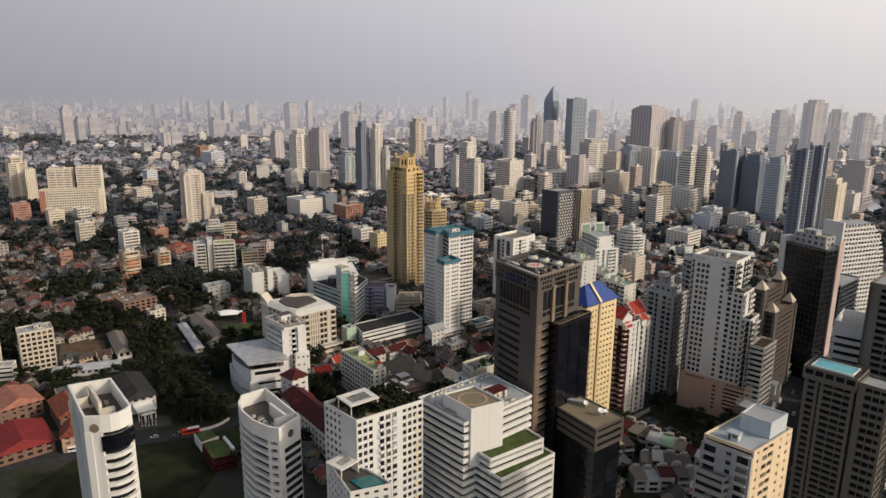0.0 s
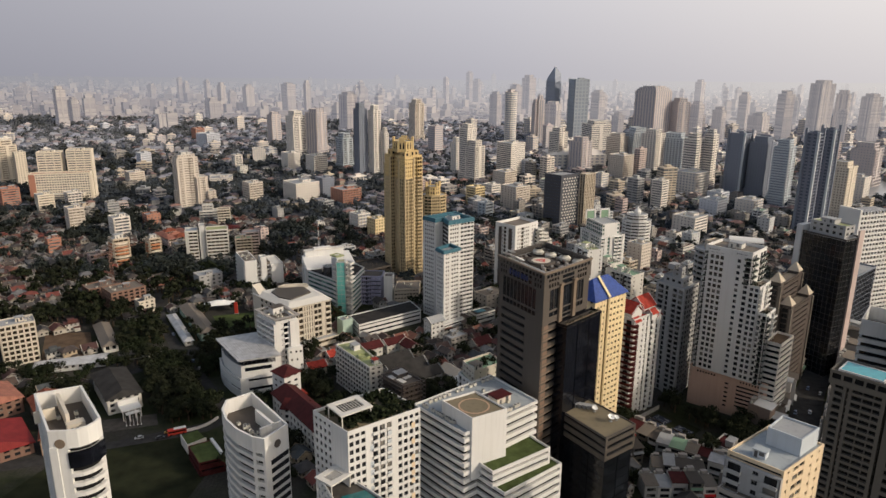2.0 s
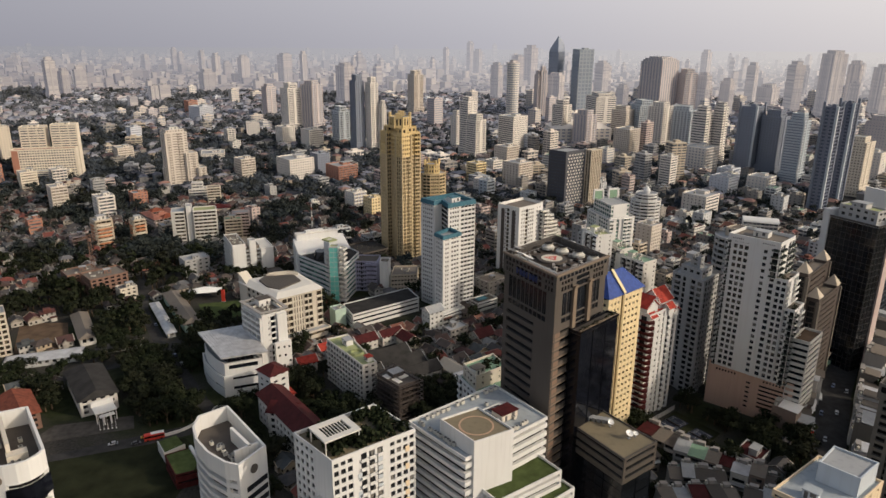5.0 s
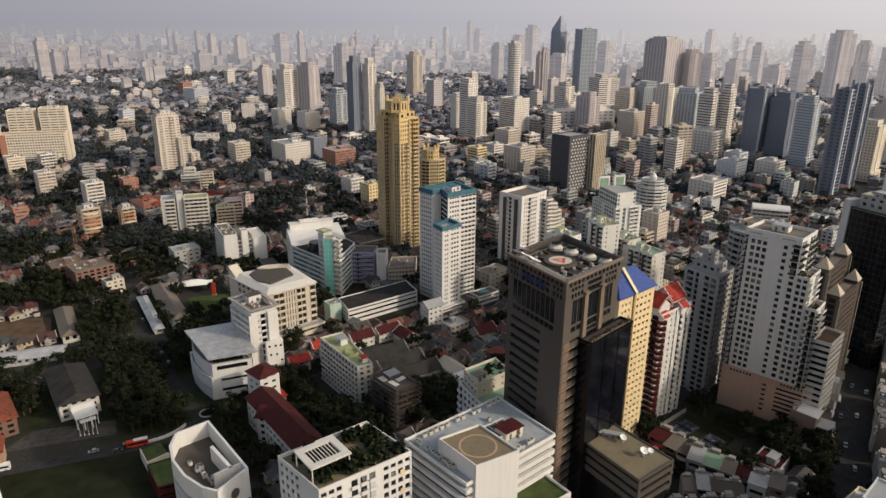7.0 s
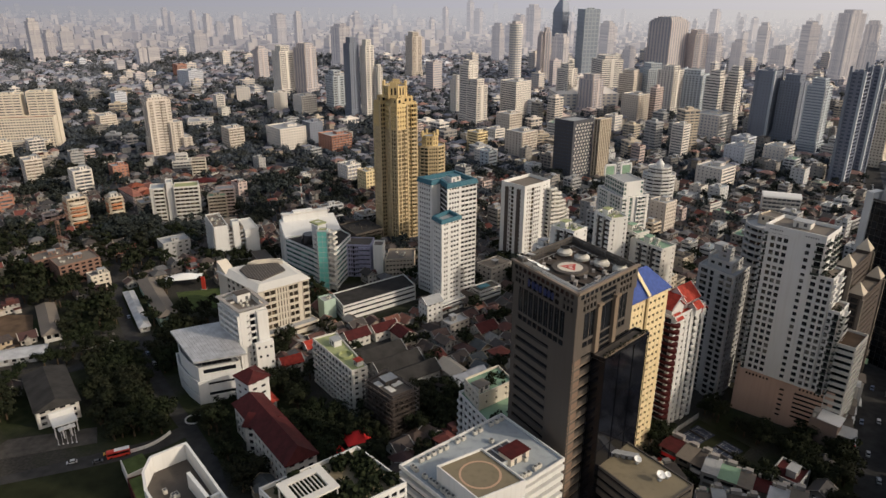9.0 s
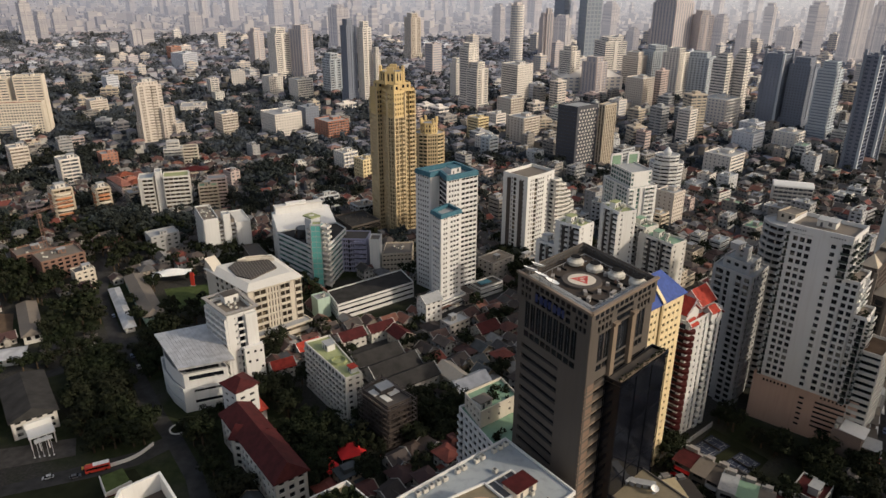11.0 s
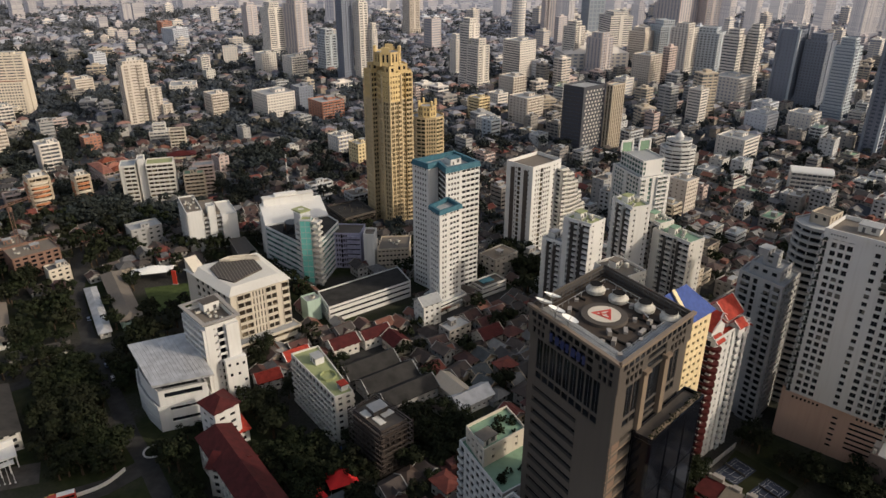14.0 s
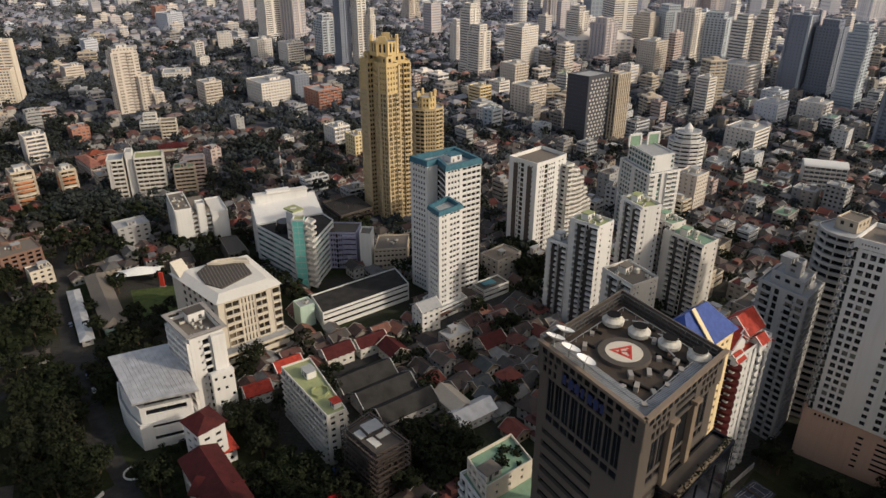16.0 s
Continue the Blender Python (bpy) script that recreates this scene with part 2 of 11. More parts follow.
M = {
    "white": paint("white_paint", (0.67, 0.665, 0.65)),
    "offwhite": paint("offwhite_paint", (0.62, 0.60, 0.56)),
    "cream": paint("cream_paint", (0.60, 0.545, 0.46)),
    "warmcream": paint("warm_cream_paint", (0.70, 0.56, 0.38)),
    "yellow": paint("yellow_paint", (0.76, 0.615, 0.365), stain=0.25),
    "gold": paint("gold_paint", (0.60, 0.45, 0.22)),
    "goldbody": paint("tan_gold_paint", (0.50, 0.395, 0.240)),
    "golddark": paint("tan_paint", (0.42, 0.32, 0.17)),
    "beige": paint("beige_paint", (0.50, 0.43, 0.34)),
    "pink": paint("pink_paint", (0.55, 0.38, 0.30), stain=0.3),
    "rose": paint("rose_paint", (0.52, 0.42, 0.39)),
    "grey": paint("grey_paint", (0.36, 0.36, 0.36)),
    "palegrey": paint("pale_grey_paint", (0.52, 0.53, 0.54)),
    "concrete": paint("raw_concrete", (0.30, 0.28, 0.26)),
    "granite": paint("brown_granite", (0.088, 0.075, 0.065), rough=0.55, stain=0.35),
    "granite_light": paint("tan_granite", (0.205, 0.155, 0.113), rough=0.55, stain=0.35),
    "brown": paint("brown_paint", (0.24, 0.18, 0.15)),
    "brick": paint("brick_paint", (0.40, 0.19, 0.13)),
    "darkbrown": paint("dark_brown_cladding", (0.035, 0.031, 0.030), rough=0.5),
    "taupe": paint("taupe_cladding", (0.155, 0.135, 0.115), rough=0.6),
    "stone_grey": paint("weathered_grey_stone", (0.135, 0.123, 0.106), rough=0.7, stain=0.35),
    "deck": paint("olive_brown_roof_deck", (0.20, 0.165, 0.105), stain=0.6, streak=(0.35, 0.35, 0.35)),
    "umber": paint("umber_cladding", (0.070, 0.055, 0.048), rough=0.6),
    "orange": paint("orange_render", (0.46, 0.30, 0.20)),
    "terracotta": paint("terracotta_render", (0.50, 0.21, 0.10)),
    "teal": paint("teal_panel", (0.13, 0.47, 0.43), rough=0.4, stain=0.2),
    "mint": paint("mint_paint", (0.42, 0.55, 0.47)),
    "lilac": paint("lilac_paint", (0.33, 0.33, 0.45)),
    # navy, its glass and ink are lightened to imitate haze
    "navy": paint("navy_panel", (0.15, 0.172, 0.23), rough=0.4, stain=0.2),
    "navy_glass": plain("hazed_navy_glass", (0.10, 0.12, 0.165), 0.25, 0, 0.25, 0.06),
    "ink": paint("ink_blue_cladding", (0.066, 0.071, 0.088), rough=0.4, stain=0.2),
    "slate": paint("slate_blue_panel", (0.20, 0.225, 0.275), rough=0.45, stain=0.2),
    "bluepale": paint("pale_blue_panel", (0.47, 0.515, 0.56), stain=0.25),
    "glass": glass("window_glass", (0.022, 0.023, 0.026), 0.12, (0.17, 0.16, 0.145), 0.84),
    # glass_mid and glass_peach are lightened to imitate haze on buildings further off
    "glass_mid": glass("hazed_window_glass", (0.098, 0.108, 0.128), 0.2, (0.22, 0.22, 0.22), 0.7),
    "glass_peach": glass("hazed_warm_glass", (0.21, 0.18, 0.15), 0.3, (0.32, 0.28, 0.23), 0.6),
    "peach": paint("peach_white_paint", (0.68, 0.61, 0.51), stain=0.15),
    "bottle": plain("bottle_green_rail", (0.030, 0.042, 0.034), 0.5, 0, 0.2, 0.5),
    "rust_roof": paint("rust_stained_roof_deck", (0.052, 0.036, 0.025), stain=0.75, streak=(0.35, 0.35, 0.35)),
    "granite_red": paint("red_brown_granite", (0.195, 0.130, 0.094), rough=0.55, stain=0.25),
    "glass_dark": glass("dark_glass", (0.010, 0.012, 0.016), 0.10, (0.013, 0.016, 0.021), 0.9),
    "glass_warm": glass("warm_tinted_glass", (0.040, 0.032, 0.024), 0.15, (0.16, 0.13, 0.09), 0.85),
    "glass_blue": glass("blue_glass", (0.05, 0.09, 0.11), 0.10, (0.12, 0.18, 0.20), 0.8),
    "glass_green": glass("green_glass", (0.05, 0.11, 0.10), 0.12, (0.16, 0.28, 0.25), 0.7),
    "roof_grey": paint("weathered_roof_screed", (0.33, 0.34, 0.35), stain=0.6, streak=(0.4, 0.4, 0.4)),
    "roof_blue": paint("pale_blue_roof_coating", (0.34, 0.375, 0.40), stain=0.6, streak=(0.3, 0.3, 0.3)),
    "roof_dark": paint("stained_dark_roof", (0.075, 0.062, 0.052), stain=0.6, streak=(0.5, 0.5, 0.5)),
    "roof_brown": paint("brown_roof_screed", (0.16, 0.135, 0.11), stain=0.5, streak=(0.4, 0.4, 0.4)),
    "roof_green": paint("green_roof_coating", (0.20, 0.32, 0.22), stain=0.5, streak=(0.4, 0.4, 0.4)),
    "roof_olive": paint("olive_roof_coating", (0.30, 0.33, 0.16), stain=0.5, streak=(0.4, 0.4, 0.4)),
    "tile_red": plain("red_roof_tile", (0.40, 0.050, 0.032), 0.7, 0, 0.45, 0.5),
    "tile_maroon": plain("maroon_roof_tile", (0.075, 0.014, 0.014), 0.7, 0, 0.4, 0.4),
    "tile_salmon": plain("salmon_roof_sheet", (0.34, 0.145, 0.105), 0.7, 0, 0.35, 0.4),
    "tile_crimson": plain("crimson_roof_sheet", (0.21, 0.022, 0.022), 0.6, 0, 0.3, 0.3),
    "tile_rust": plain("rust_roof_tile", (0.22, 0.065, 0.038), 0.75, 0, 0.45, 0.5),
    "rust": paint("rust_red_brickwork", (0.20, 0.115, 0.085)),
    "tile_blue": plain("blue_roof_tile", (0.045, 0.085, 0.30), 0.6, 0, 0.3, 0.6),
    "tile_teal": plain("teal_roof_tile", (0.055, 0.15, 0.20), 0.6, 0, 0.3, 0.6),
    "metal": plain("pale_metal_sheet", (0.55, 0.55, 0.56), 0.45, 0.3, 0.3, 0.3),
    "metal_dark": plain("dark_metal_sheet", (0.10, 0.10, 0.105), 0.6, 0.2, 0.3, 0.3),
    "red_canvas": plain("red_canvas", (0.62, 0.03, 0.03), 0.8, 0, 0.15, 0.5),
    "blue_canvas": plain("blue_canvas", (0.03, 0.07, 0.22), 0.8, 0, 0.15, 0.5),
    "white_plain": plain("white_gloss_paint", (0.80, 0.80, 0.78), 0.4, 0, 0.1, 1),
    "red_plain": plain("red_gloss_paint", (0.55, 0.05, 0.03), 0.4, 0, 0.1, 1),
    "rubber": plain("black_rubber", (0.02, 0.02, 0.02), 0.9),
    "steel": plain("galvanised_steel", (0.40, 0.41, 0.42), 0.5, 0.6),
    "tank": plain("off_white_fibreglass", (0.58, 0.56, 0.50), 0.6, 0, 0.35, 1.2),
    "tar": plain("black_tar_roof", (0.046, 0.044, 0.043), 0.9, 0, 0.4, 0.2),
    # near-black paint in place of the shade inside balconies, ribbons and openings
    "recess": plain("painted_recess_shade", (0.014, 0.014, 0.015), 0.9),
    "black": glass("black_mirror_glass", (0.006, 0.007, 0.011), 0.08, (0.008, 0.009, 0.013), 0.9),
    "asphalt": plain("asphalt", (0.050, 0.049, 0.049), 0.9, 0, 0.4, 0.25),
    "paving": plain("concrete_paving", (0.088, 0.081, 0.074), 0.9, 0, 0.4, 0.3),
    "dirt": plain("bare_earth", (0.13, 0.09, 0.062), 0.95, 0, 0.4, 0.15),
    "lawn": plain("mown_lawn", (0.025, 0.028, 0.014), 0.95, 0, 0.5, 0.12),
    "slate_court": plain("blue_court_paint", (0.040, 0.048, 0.075), 0.9, 0, 0.3, 0.3),
    "turf": plain("green_turf", (0.075, 0.100, 0.036), 0.95, 0, 0.4, 0.3),
    "sign_blue": plain("dark_blue_sign", (0.016, 0.030, 0.12), 0.5, 0, 0.2, 0.5),
    "deep_pool": plain("dark_pool_water", (0.02, 0.13, 0.14), 0.08, 0, 0.2, 0.4),
    "water": plain("pool_water", (0.08, 0.42, 0.50), 0.08, 0, 0.2, 0.4),
    "bark": plain("tree_bark", (0.09, 0.065, 0.045), 0.95),
    "leaf": foliage("tropical_foliage", (0.012, 0.017, 0.009), (0.017, 0.023, 0.011), (0.024, 0.030, 0.014)),
    "glass_gold": plain("green_gold_glass", (0.048, 0.054, 0.032), 0.25, 0, 0.35, 0.3),
    # navy panel and glass lifted towards haze for towers past 900
    "mid_navy": paint("hazed_navy_panel", (0.205, 0.23, 0.29), rough=0.5, stain=0.2),
    "mid_slate": plain("hazed_slate_glass", (0.155, 0.178, 0.225), 0.3, 0, 0.25, 0.06),
    # three greens by distance, each with more haze mixed into its colour
    "leaf_far": foliage("deep_hazed_foliage", (0.122, 0.134, 0.163), (0.134, 0.146, 0.172), (0.150, 0.160, 0.180)),
    "leaf_mid": foliage("hazed_foliage", (0.047, 0.058, 0.077), (0.055, 0.066, 0.084), (0.066, 0.077, 0.090)),
    "leaf_haze": foliage("lightly_hazed_foliage", (0.030, 0.039, 0.044), (0.038, 0.047, 0.048), (0.047, 0.056, 0.053)),
    # far_* colours hold the haze of their distance in the paint itself
    "far_white": paint("hazed_white", (0.70, 0.655, 0.605), stain=0.12),
    "far_beige": paint("hazed_beige", (0.62, 0.56, 0.50), stain=0.15),
    "far_rose": paint("hazed_rose", (0.54, 0.485, 0.48), stain=0.15),
    "far_grey": paint("hazed_grey_panel", (0.575, 0.595, 0.650), stain=0.12),
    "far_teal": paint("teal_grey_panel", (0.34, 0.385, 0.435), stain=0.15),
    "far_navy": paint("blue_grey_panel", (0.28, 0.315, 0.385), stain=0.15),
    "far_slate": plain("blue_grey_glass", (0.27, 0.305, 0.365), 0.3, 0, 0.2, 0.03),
    "far_blue": paint("hazed_blue_panel", (0.33, 0.38, 0.47), stain=0.2),
    "far_glass": plain("hazed_glass", (0.31, 0.33, 0.385), 0.5, 0, 0.2, 0.05),
    "roof_mix": choice("house_roof_tiles", [(0.050, 0.036, 0.031), (0.062, 0.028, 0.025), (0.095, 0.030, 0.024), (0.042, 0.037, 0.036), (0.072, 0.024, 0.022), (0.066, 0.050, 0.044), (0.17, 0.040, 0.027), (0.050, 0.046, 0.047), (0.17, 0.165, 0.16), (0.062, 0.070, 0.075), (0.075, 0.050, 0.040), (0.052, 0.038, 0.033)]),
    "wall_mix": choice("house_walls", [(0.425, 0.399, 0.357), (0.357, 0.306, 0.238), (0.493, 0.476, 0.442), (0.297, 0.272, 0.246), (0.425, 0.340, 0.238), (0.340, 0.348, 0.340)]),
    "roof_isl": choice("town_roofs", [(0.070, 0.055, 0.049), (0.105, 0.100, 0.098), (0.085, 0.036, 0.030), (0.055, 0.051, 0.052), (0.21, 0.205, 0.20), (0.078, 0.060, 0.052), (0.17, 0.070, 0.048), (0.062, 0.036, 0.032), (0.060, 0.050, 0.046), (0.135, 0.135, 0.142), (0.070, 0.042, 0.036), (0.15, 0.040, 0.030)], source="island"),
    "wall_isl": choice("town_walls", [(0.34, 0.32, 0.30), (0.29, 0.26, 0.22), (0.44, 0.43, 0.41), (0.23, 0.22, 0.21), (0.33, 0.28, 0.23), (0.27, 0.28, 0.29)], source="island"),
    # paler, bluer copies of the town roofs and walls, with haze painted in
    "roof_haze": choice("deep_hazed_town_roofs", [(0.171, 0.180, 0.223), (0.223, 0.234, 0.283), (0.219, 0.191, 0.213), (0.160, 0.170, 0.213), (0.295, 0.310, 0.362), (0.196, 0.196, 0.228), (0.247, 0.200, 0.208), (0.255, 0.272, 0.337), (0.176, 0.183, 0.223)], source="island", stain=0.2),
    "wall_haze": choice("deep_hazed_town_walls", [(0.419, 0.426, 0.471), (0.365, 0.361, 0.386), (0.466, 0.484, 0.546), (0.342, 0.353, 0.405), (0.403, 0.385, 0.395), (0.365, 0.394, 0.471)], source="island", stain=0.15),
    "roof_mid": choice("hazed_town_roofs", [(0.111, 0.105, 0.117), (0.161, 0.162, 0.186), (0.165, 0.115, 0.113), (0.103, 0.103, 0.123), (0.259, 0.262, 0.294), (0.133, 0.121, 0.134), (0.223, 0.129, 0.110), (0.196, 0.202, 0.246), (0.103, 0.099, 0.115), (0.268, 0.152, 0.125)], source="island", stain=0.3),
    "car_mix": choice("car_paint", [(0.70, 0.70, 0.70), (0.08, 0.08, 0.09), (0.40, 0.41, 0.43), (0.45, 0.08, 0.05), (0.75, 0.74, 0.72), (0.16, 0.20, 0.30), (0.55, 0.35, 0.06)], rough=0.3, stain=0.05),
}


def ground_material():
    m, nt, b = material("town_ground")
    soil = ramp(nt, noise_node(nt, 0.9, 5), [(0.3, (0.030, 0.029, 0.027)), (0.7, (0.060, 0.056, 0.050))])
    green = ramp(nt, noise_node(nt, 0.25, 5), [(0.3, (0.018, 0.024, 0.011)), (0.7, (0.034, 0.040, 0.019))])
    c = mixed(nt, ramp(nt, noise_node(nt, 0.018, 4), [(0.42, (0, 0, 0)), (0.56, (1, 1, 1))]), soil, green)
    nt.links.new(c, b.inputs["Base Color"])
    b.inputs["Roughness"].default_value = 0.95
    b.inputs["Specular IOR Level"].default_value = 0.08
    bump(nt, b, noise_node(nt, 0.8, 4), 0.5, 0.3)
    return m


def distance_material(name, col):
    """Distance for the backdrop and the furthest towers: its smog is put into the emission and dissolves with the
    metres into the sky behind it.
    """
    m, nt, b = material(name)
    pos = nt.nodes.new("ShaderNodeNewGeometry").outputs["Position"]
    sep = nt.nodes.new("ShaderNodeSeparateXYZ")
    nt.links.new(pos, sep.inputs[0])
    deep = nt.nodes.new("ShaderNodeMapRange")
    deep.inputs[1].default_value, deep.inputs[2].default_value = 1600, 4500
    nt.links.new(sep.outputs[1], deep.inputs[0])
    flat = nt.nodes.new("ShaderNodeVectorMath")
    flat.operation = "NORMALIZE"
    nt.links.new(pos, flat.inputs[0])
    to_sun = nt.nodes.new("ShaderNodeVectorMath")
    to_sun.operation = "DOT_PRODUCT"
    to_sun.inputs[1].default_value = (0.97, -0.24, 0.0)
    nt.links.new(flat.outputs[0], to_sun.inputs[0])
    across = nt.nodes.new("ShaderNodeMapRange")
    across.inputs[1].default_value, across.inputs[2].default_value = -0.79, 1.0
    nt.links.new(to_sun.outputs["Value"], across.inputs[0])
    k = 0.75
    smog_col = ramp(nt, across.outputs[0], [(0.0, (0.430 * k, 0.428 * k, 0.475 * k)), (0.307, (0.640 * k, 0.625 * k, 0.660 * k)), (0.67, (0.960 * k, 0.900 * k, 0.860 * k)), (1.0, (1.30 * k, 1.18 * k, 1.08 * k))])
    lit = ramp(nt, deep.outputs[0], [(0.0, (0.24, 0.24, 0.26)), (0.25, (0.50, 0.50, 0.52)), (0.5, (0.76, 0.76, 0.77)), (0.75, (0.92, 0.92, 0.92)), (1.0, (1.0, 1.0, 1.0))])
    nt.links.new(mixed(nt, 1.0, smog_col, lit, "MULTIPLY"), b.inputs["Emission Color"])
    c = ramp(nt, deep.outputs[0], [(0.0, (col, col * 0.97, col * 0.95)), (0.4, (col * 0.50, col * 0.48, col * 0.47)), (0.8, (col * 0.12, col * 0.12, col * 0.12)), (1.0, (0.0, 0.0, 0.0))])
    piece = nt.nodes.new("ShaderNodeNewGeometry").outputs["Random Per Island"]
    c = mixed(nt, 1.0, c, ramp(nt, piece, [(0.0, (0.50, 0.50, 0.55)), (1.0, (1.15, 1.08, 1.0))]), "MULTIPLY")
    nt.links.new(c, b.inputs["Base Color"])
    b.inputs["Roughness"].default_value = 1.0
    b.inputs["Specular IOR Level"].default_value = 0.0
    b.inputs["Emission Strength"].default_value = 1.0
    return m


M["ground"] = ground_material()
# ground colour lightened in two steps of distance to paint in haze
M["haze_ground_far"] = plain("haze_paled_ground", (0.165, 0.165, 0.182), 0.95, 0, 0.3, 0.02)
M["haze_ground_mid"] = plain("haze_lifted_ground", (0.084, 0.089, 0.106), 0.95, 0, 0.35, 0.03)
M["skyline"] = distance_material("haze_glow_skyline", 0.40)

# ---- mesh tools ----


class Build:
    """Gathers the faces of one mesh."""

    def __init__(self):
        self.v, self.f, self.m = [], [], []

    def quad(self, pts, m=0):
        k = len(self.v)
        self.v += [tuple(p) for p in pts]
        self.f.append(tuple(range(k, k + len(pts))))
        self.m.append(m)

    def hexa(self, b, t, m=0):
        """A closed solid between a bottom ring and a top ring of equal length."""
        k, n = len(self.v), len(b)
        self.v += [tuple(p) for p in b] + [tuple(p) for p in t]
        for i in range(n):
            j = (i + 1) % n
            self.f.append((k + i, k + j, k + n + j, k + n + i))
            self.m.append(m)
        self.f += [tuple(range(k + n - 1, k - 1, -1)), tuple(range(k + n, k + 2 * n))]
        self.m += [m, m]

    def box(self, x0, x1, y0, y1, z0, z1, m=0):
        ring = [(x0, y0), (x1, y0), (x1, y1), (x0, y1)]
        self.hexa([(x, y, z0) for x, y in ring], [(x, y, z1) for x, y in ring], m)

    def prism(self, ring, z0, z1, m=0):
        self.hexa([(x, y, z0) for x, y in ring], [(x, y, z1) for x, y in ring], m)

    def slab(self, a, u, n, s0, s1, d0, d1, z0, z1, m=0):
        """A box on a wall: s along it, d out of it."""
        ring = [(a[0] + u[0] * s + n[0] * d, a[1] + u[1] * s + n[1] * d) for s, d in ((s0, d1), (s1, d1), (s1, d0), (s0, d0))]
        self.prism(ring, z0, z1, m)

    def cone(self, x, y, z0, z1, r0, r1, k=12, m=0):
        a = [2 * math.pi * i / k for i in range(k)]
        self.hexa([(x + r0 * math.cos(t), y + r0 * math.sin(t), z0) for t in a], [(x + r1 * math.cos(t), y + r1 * math.sin(t), z1) for t in a], m)

    def mesh(self, name, mats):
        me = bpy.data.meshes.new(name)
        me.from_pydata(self.v, [], self.f)
        for mt in mats:
            me.materials.append(mt)
        if len(mats) > 1:
            me.polygons.foreach_set("material_index", self.m)
        me.update()
        return me


def thing(name, x, y, label, category, group="", z=0.0, turn=0.0):
    ob = new(name)
    ob.empty_display_size = 2
    ob.matrix_world = pose(x, y, z, 0, 0, turn)
    return tagged(ob, label, category, group)


def part(name, b, mats, parent, label=""):
    """Links a mesh as one part of a thing; its points are in the thing's own metres."""
    if isinstance(b, Build):
        b = b.mesh(name, mats if isinstance(mats, (list, tuple)) else [mats])
    ob = new(name, b)
    ob.parent = parent
    return tagged(ob, label)


def ring_of(cx, cy, w, d, turn):
    c, s = math.cos(radians(turn)), math.sin(radians(turn))
    return [(cx + c * x - s * y, cy + s * x + c * y) for x, y in ((-w / 2, -d / 2), (w / 2, -d / 2), (w / 2, d / 2), (-w / 2, d / 2))]


def inset(ring, d):
    """The ring moved inwards by d; corners run anticlockwise."""
    out_ring, n = [], len(ring)
    for i in range(n):
        p, a, q = Vector(ring[i - 1]), Vector(ring[i]), Vector(ring[(i + 1) % n])
        u, v = (a - p).normalized(), (q - a).normalized()
        nu, nv = Vector((-u.y, u.x)), Vector((-v.y, v.x))
        k = nu + nv
        out_ring.append(tuple(a + k * (d / max(0.3, k.dot(nu)))))
    return out_ring


def ordered(ring):
    area = sum(a[0] * b[1] - b[0] * a[1] for a, b in zip(ring, ring[1:] + ring[:1]))
    return ring if area > 0 else ring[::-1]


TAKEN = []
PANES = {}


def taken(x, y, r):
    TAKEN.append((x, y, r))


def free(x, y, r=0.0):
    return all((x - a) ** 2 + (y - b) ** 2 > (c + r) ** 2 for a, b, c in TAKEN)


def pane_mesh(w, h, frame_mat, glass_mat):
    key = (round(w, 2), round(h, 2), frame_mat.name, glass_mat.name)
    if key not in PANES:
        b = Build()
        t = 0.09
        b.box(-w / 2, w / 2, -0.03, 0.05, 0, t)
        b.box(-w / 2, w / 2, -0.03, 0.05, h - t, h)
        b.box(-w / 2, -w / 2 + t, -0.03, 0.05, t, h - t)
        b.box(w / 2 - t, w / 2, -0.03, 0.05, t, h - t)
        b.box(-t / 2, t / 2, -0.03, 0.05, t, h - t)
        b.quad([(-w / 2, -0.01, 0), (w / 2, -0.01, 0), (w / 2, -0.01, h), (-w / 2, -0.01, h)], 1)
        PANES[key] = b.mesh("window", [frame_mat, glass_mat])
    return PANES[key]


def balcony_mesh(w, out_by, wall_mat, rail_mat):
    key = ("balcony", round(w, 2), out_by, wall_mat.name, rail_mat.name)
    if key not in PANES:
        b = Build()
        b.box(-w / 2, w / 2, -out_by, 0.05, -0.12, 0.12)
        b.box(-w / 2, w / 2, -out_by, -out_by + 0.12, 0.12, 1.05, 1)
        b.box(-w / 2, -w / 2 + 0.12, -out_by + 0.12, 0.05, 0.12, 1.05, 1)
        b.box(w / 2 - 0.12, w / 2, -out_by + 0.12, 0.05, 0.12, 1.05, 1)
        PANES[key] = b.mesh("balcony", [wall_mat, rail_mat])
    return PANES[key]


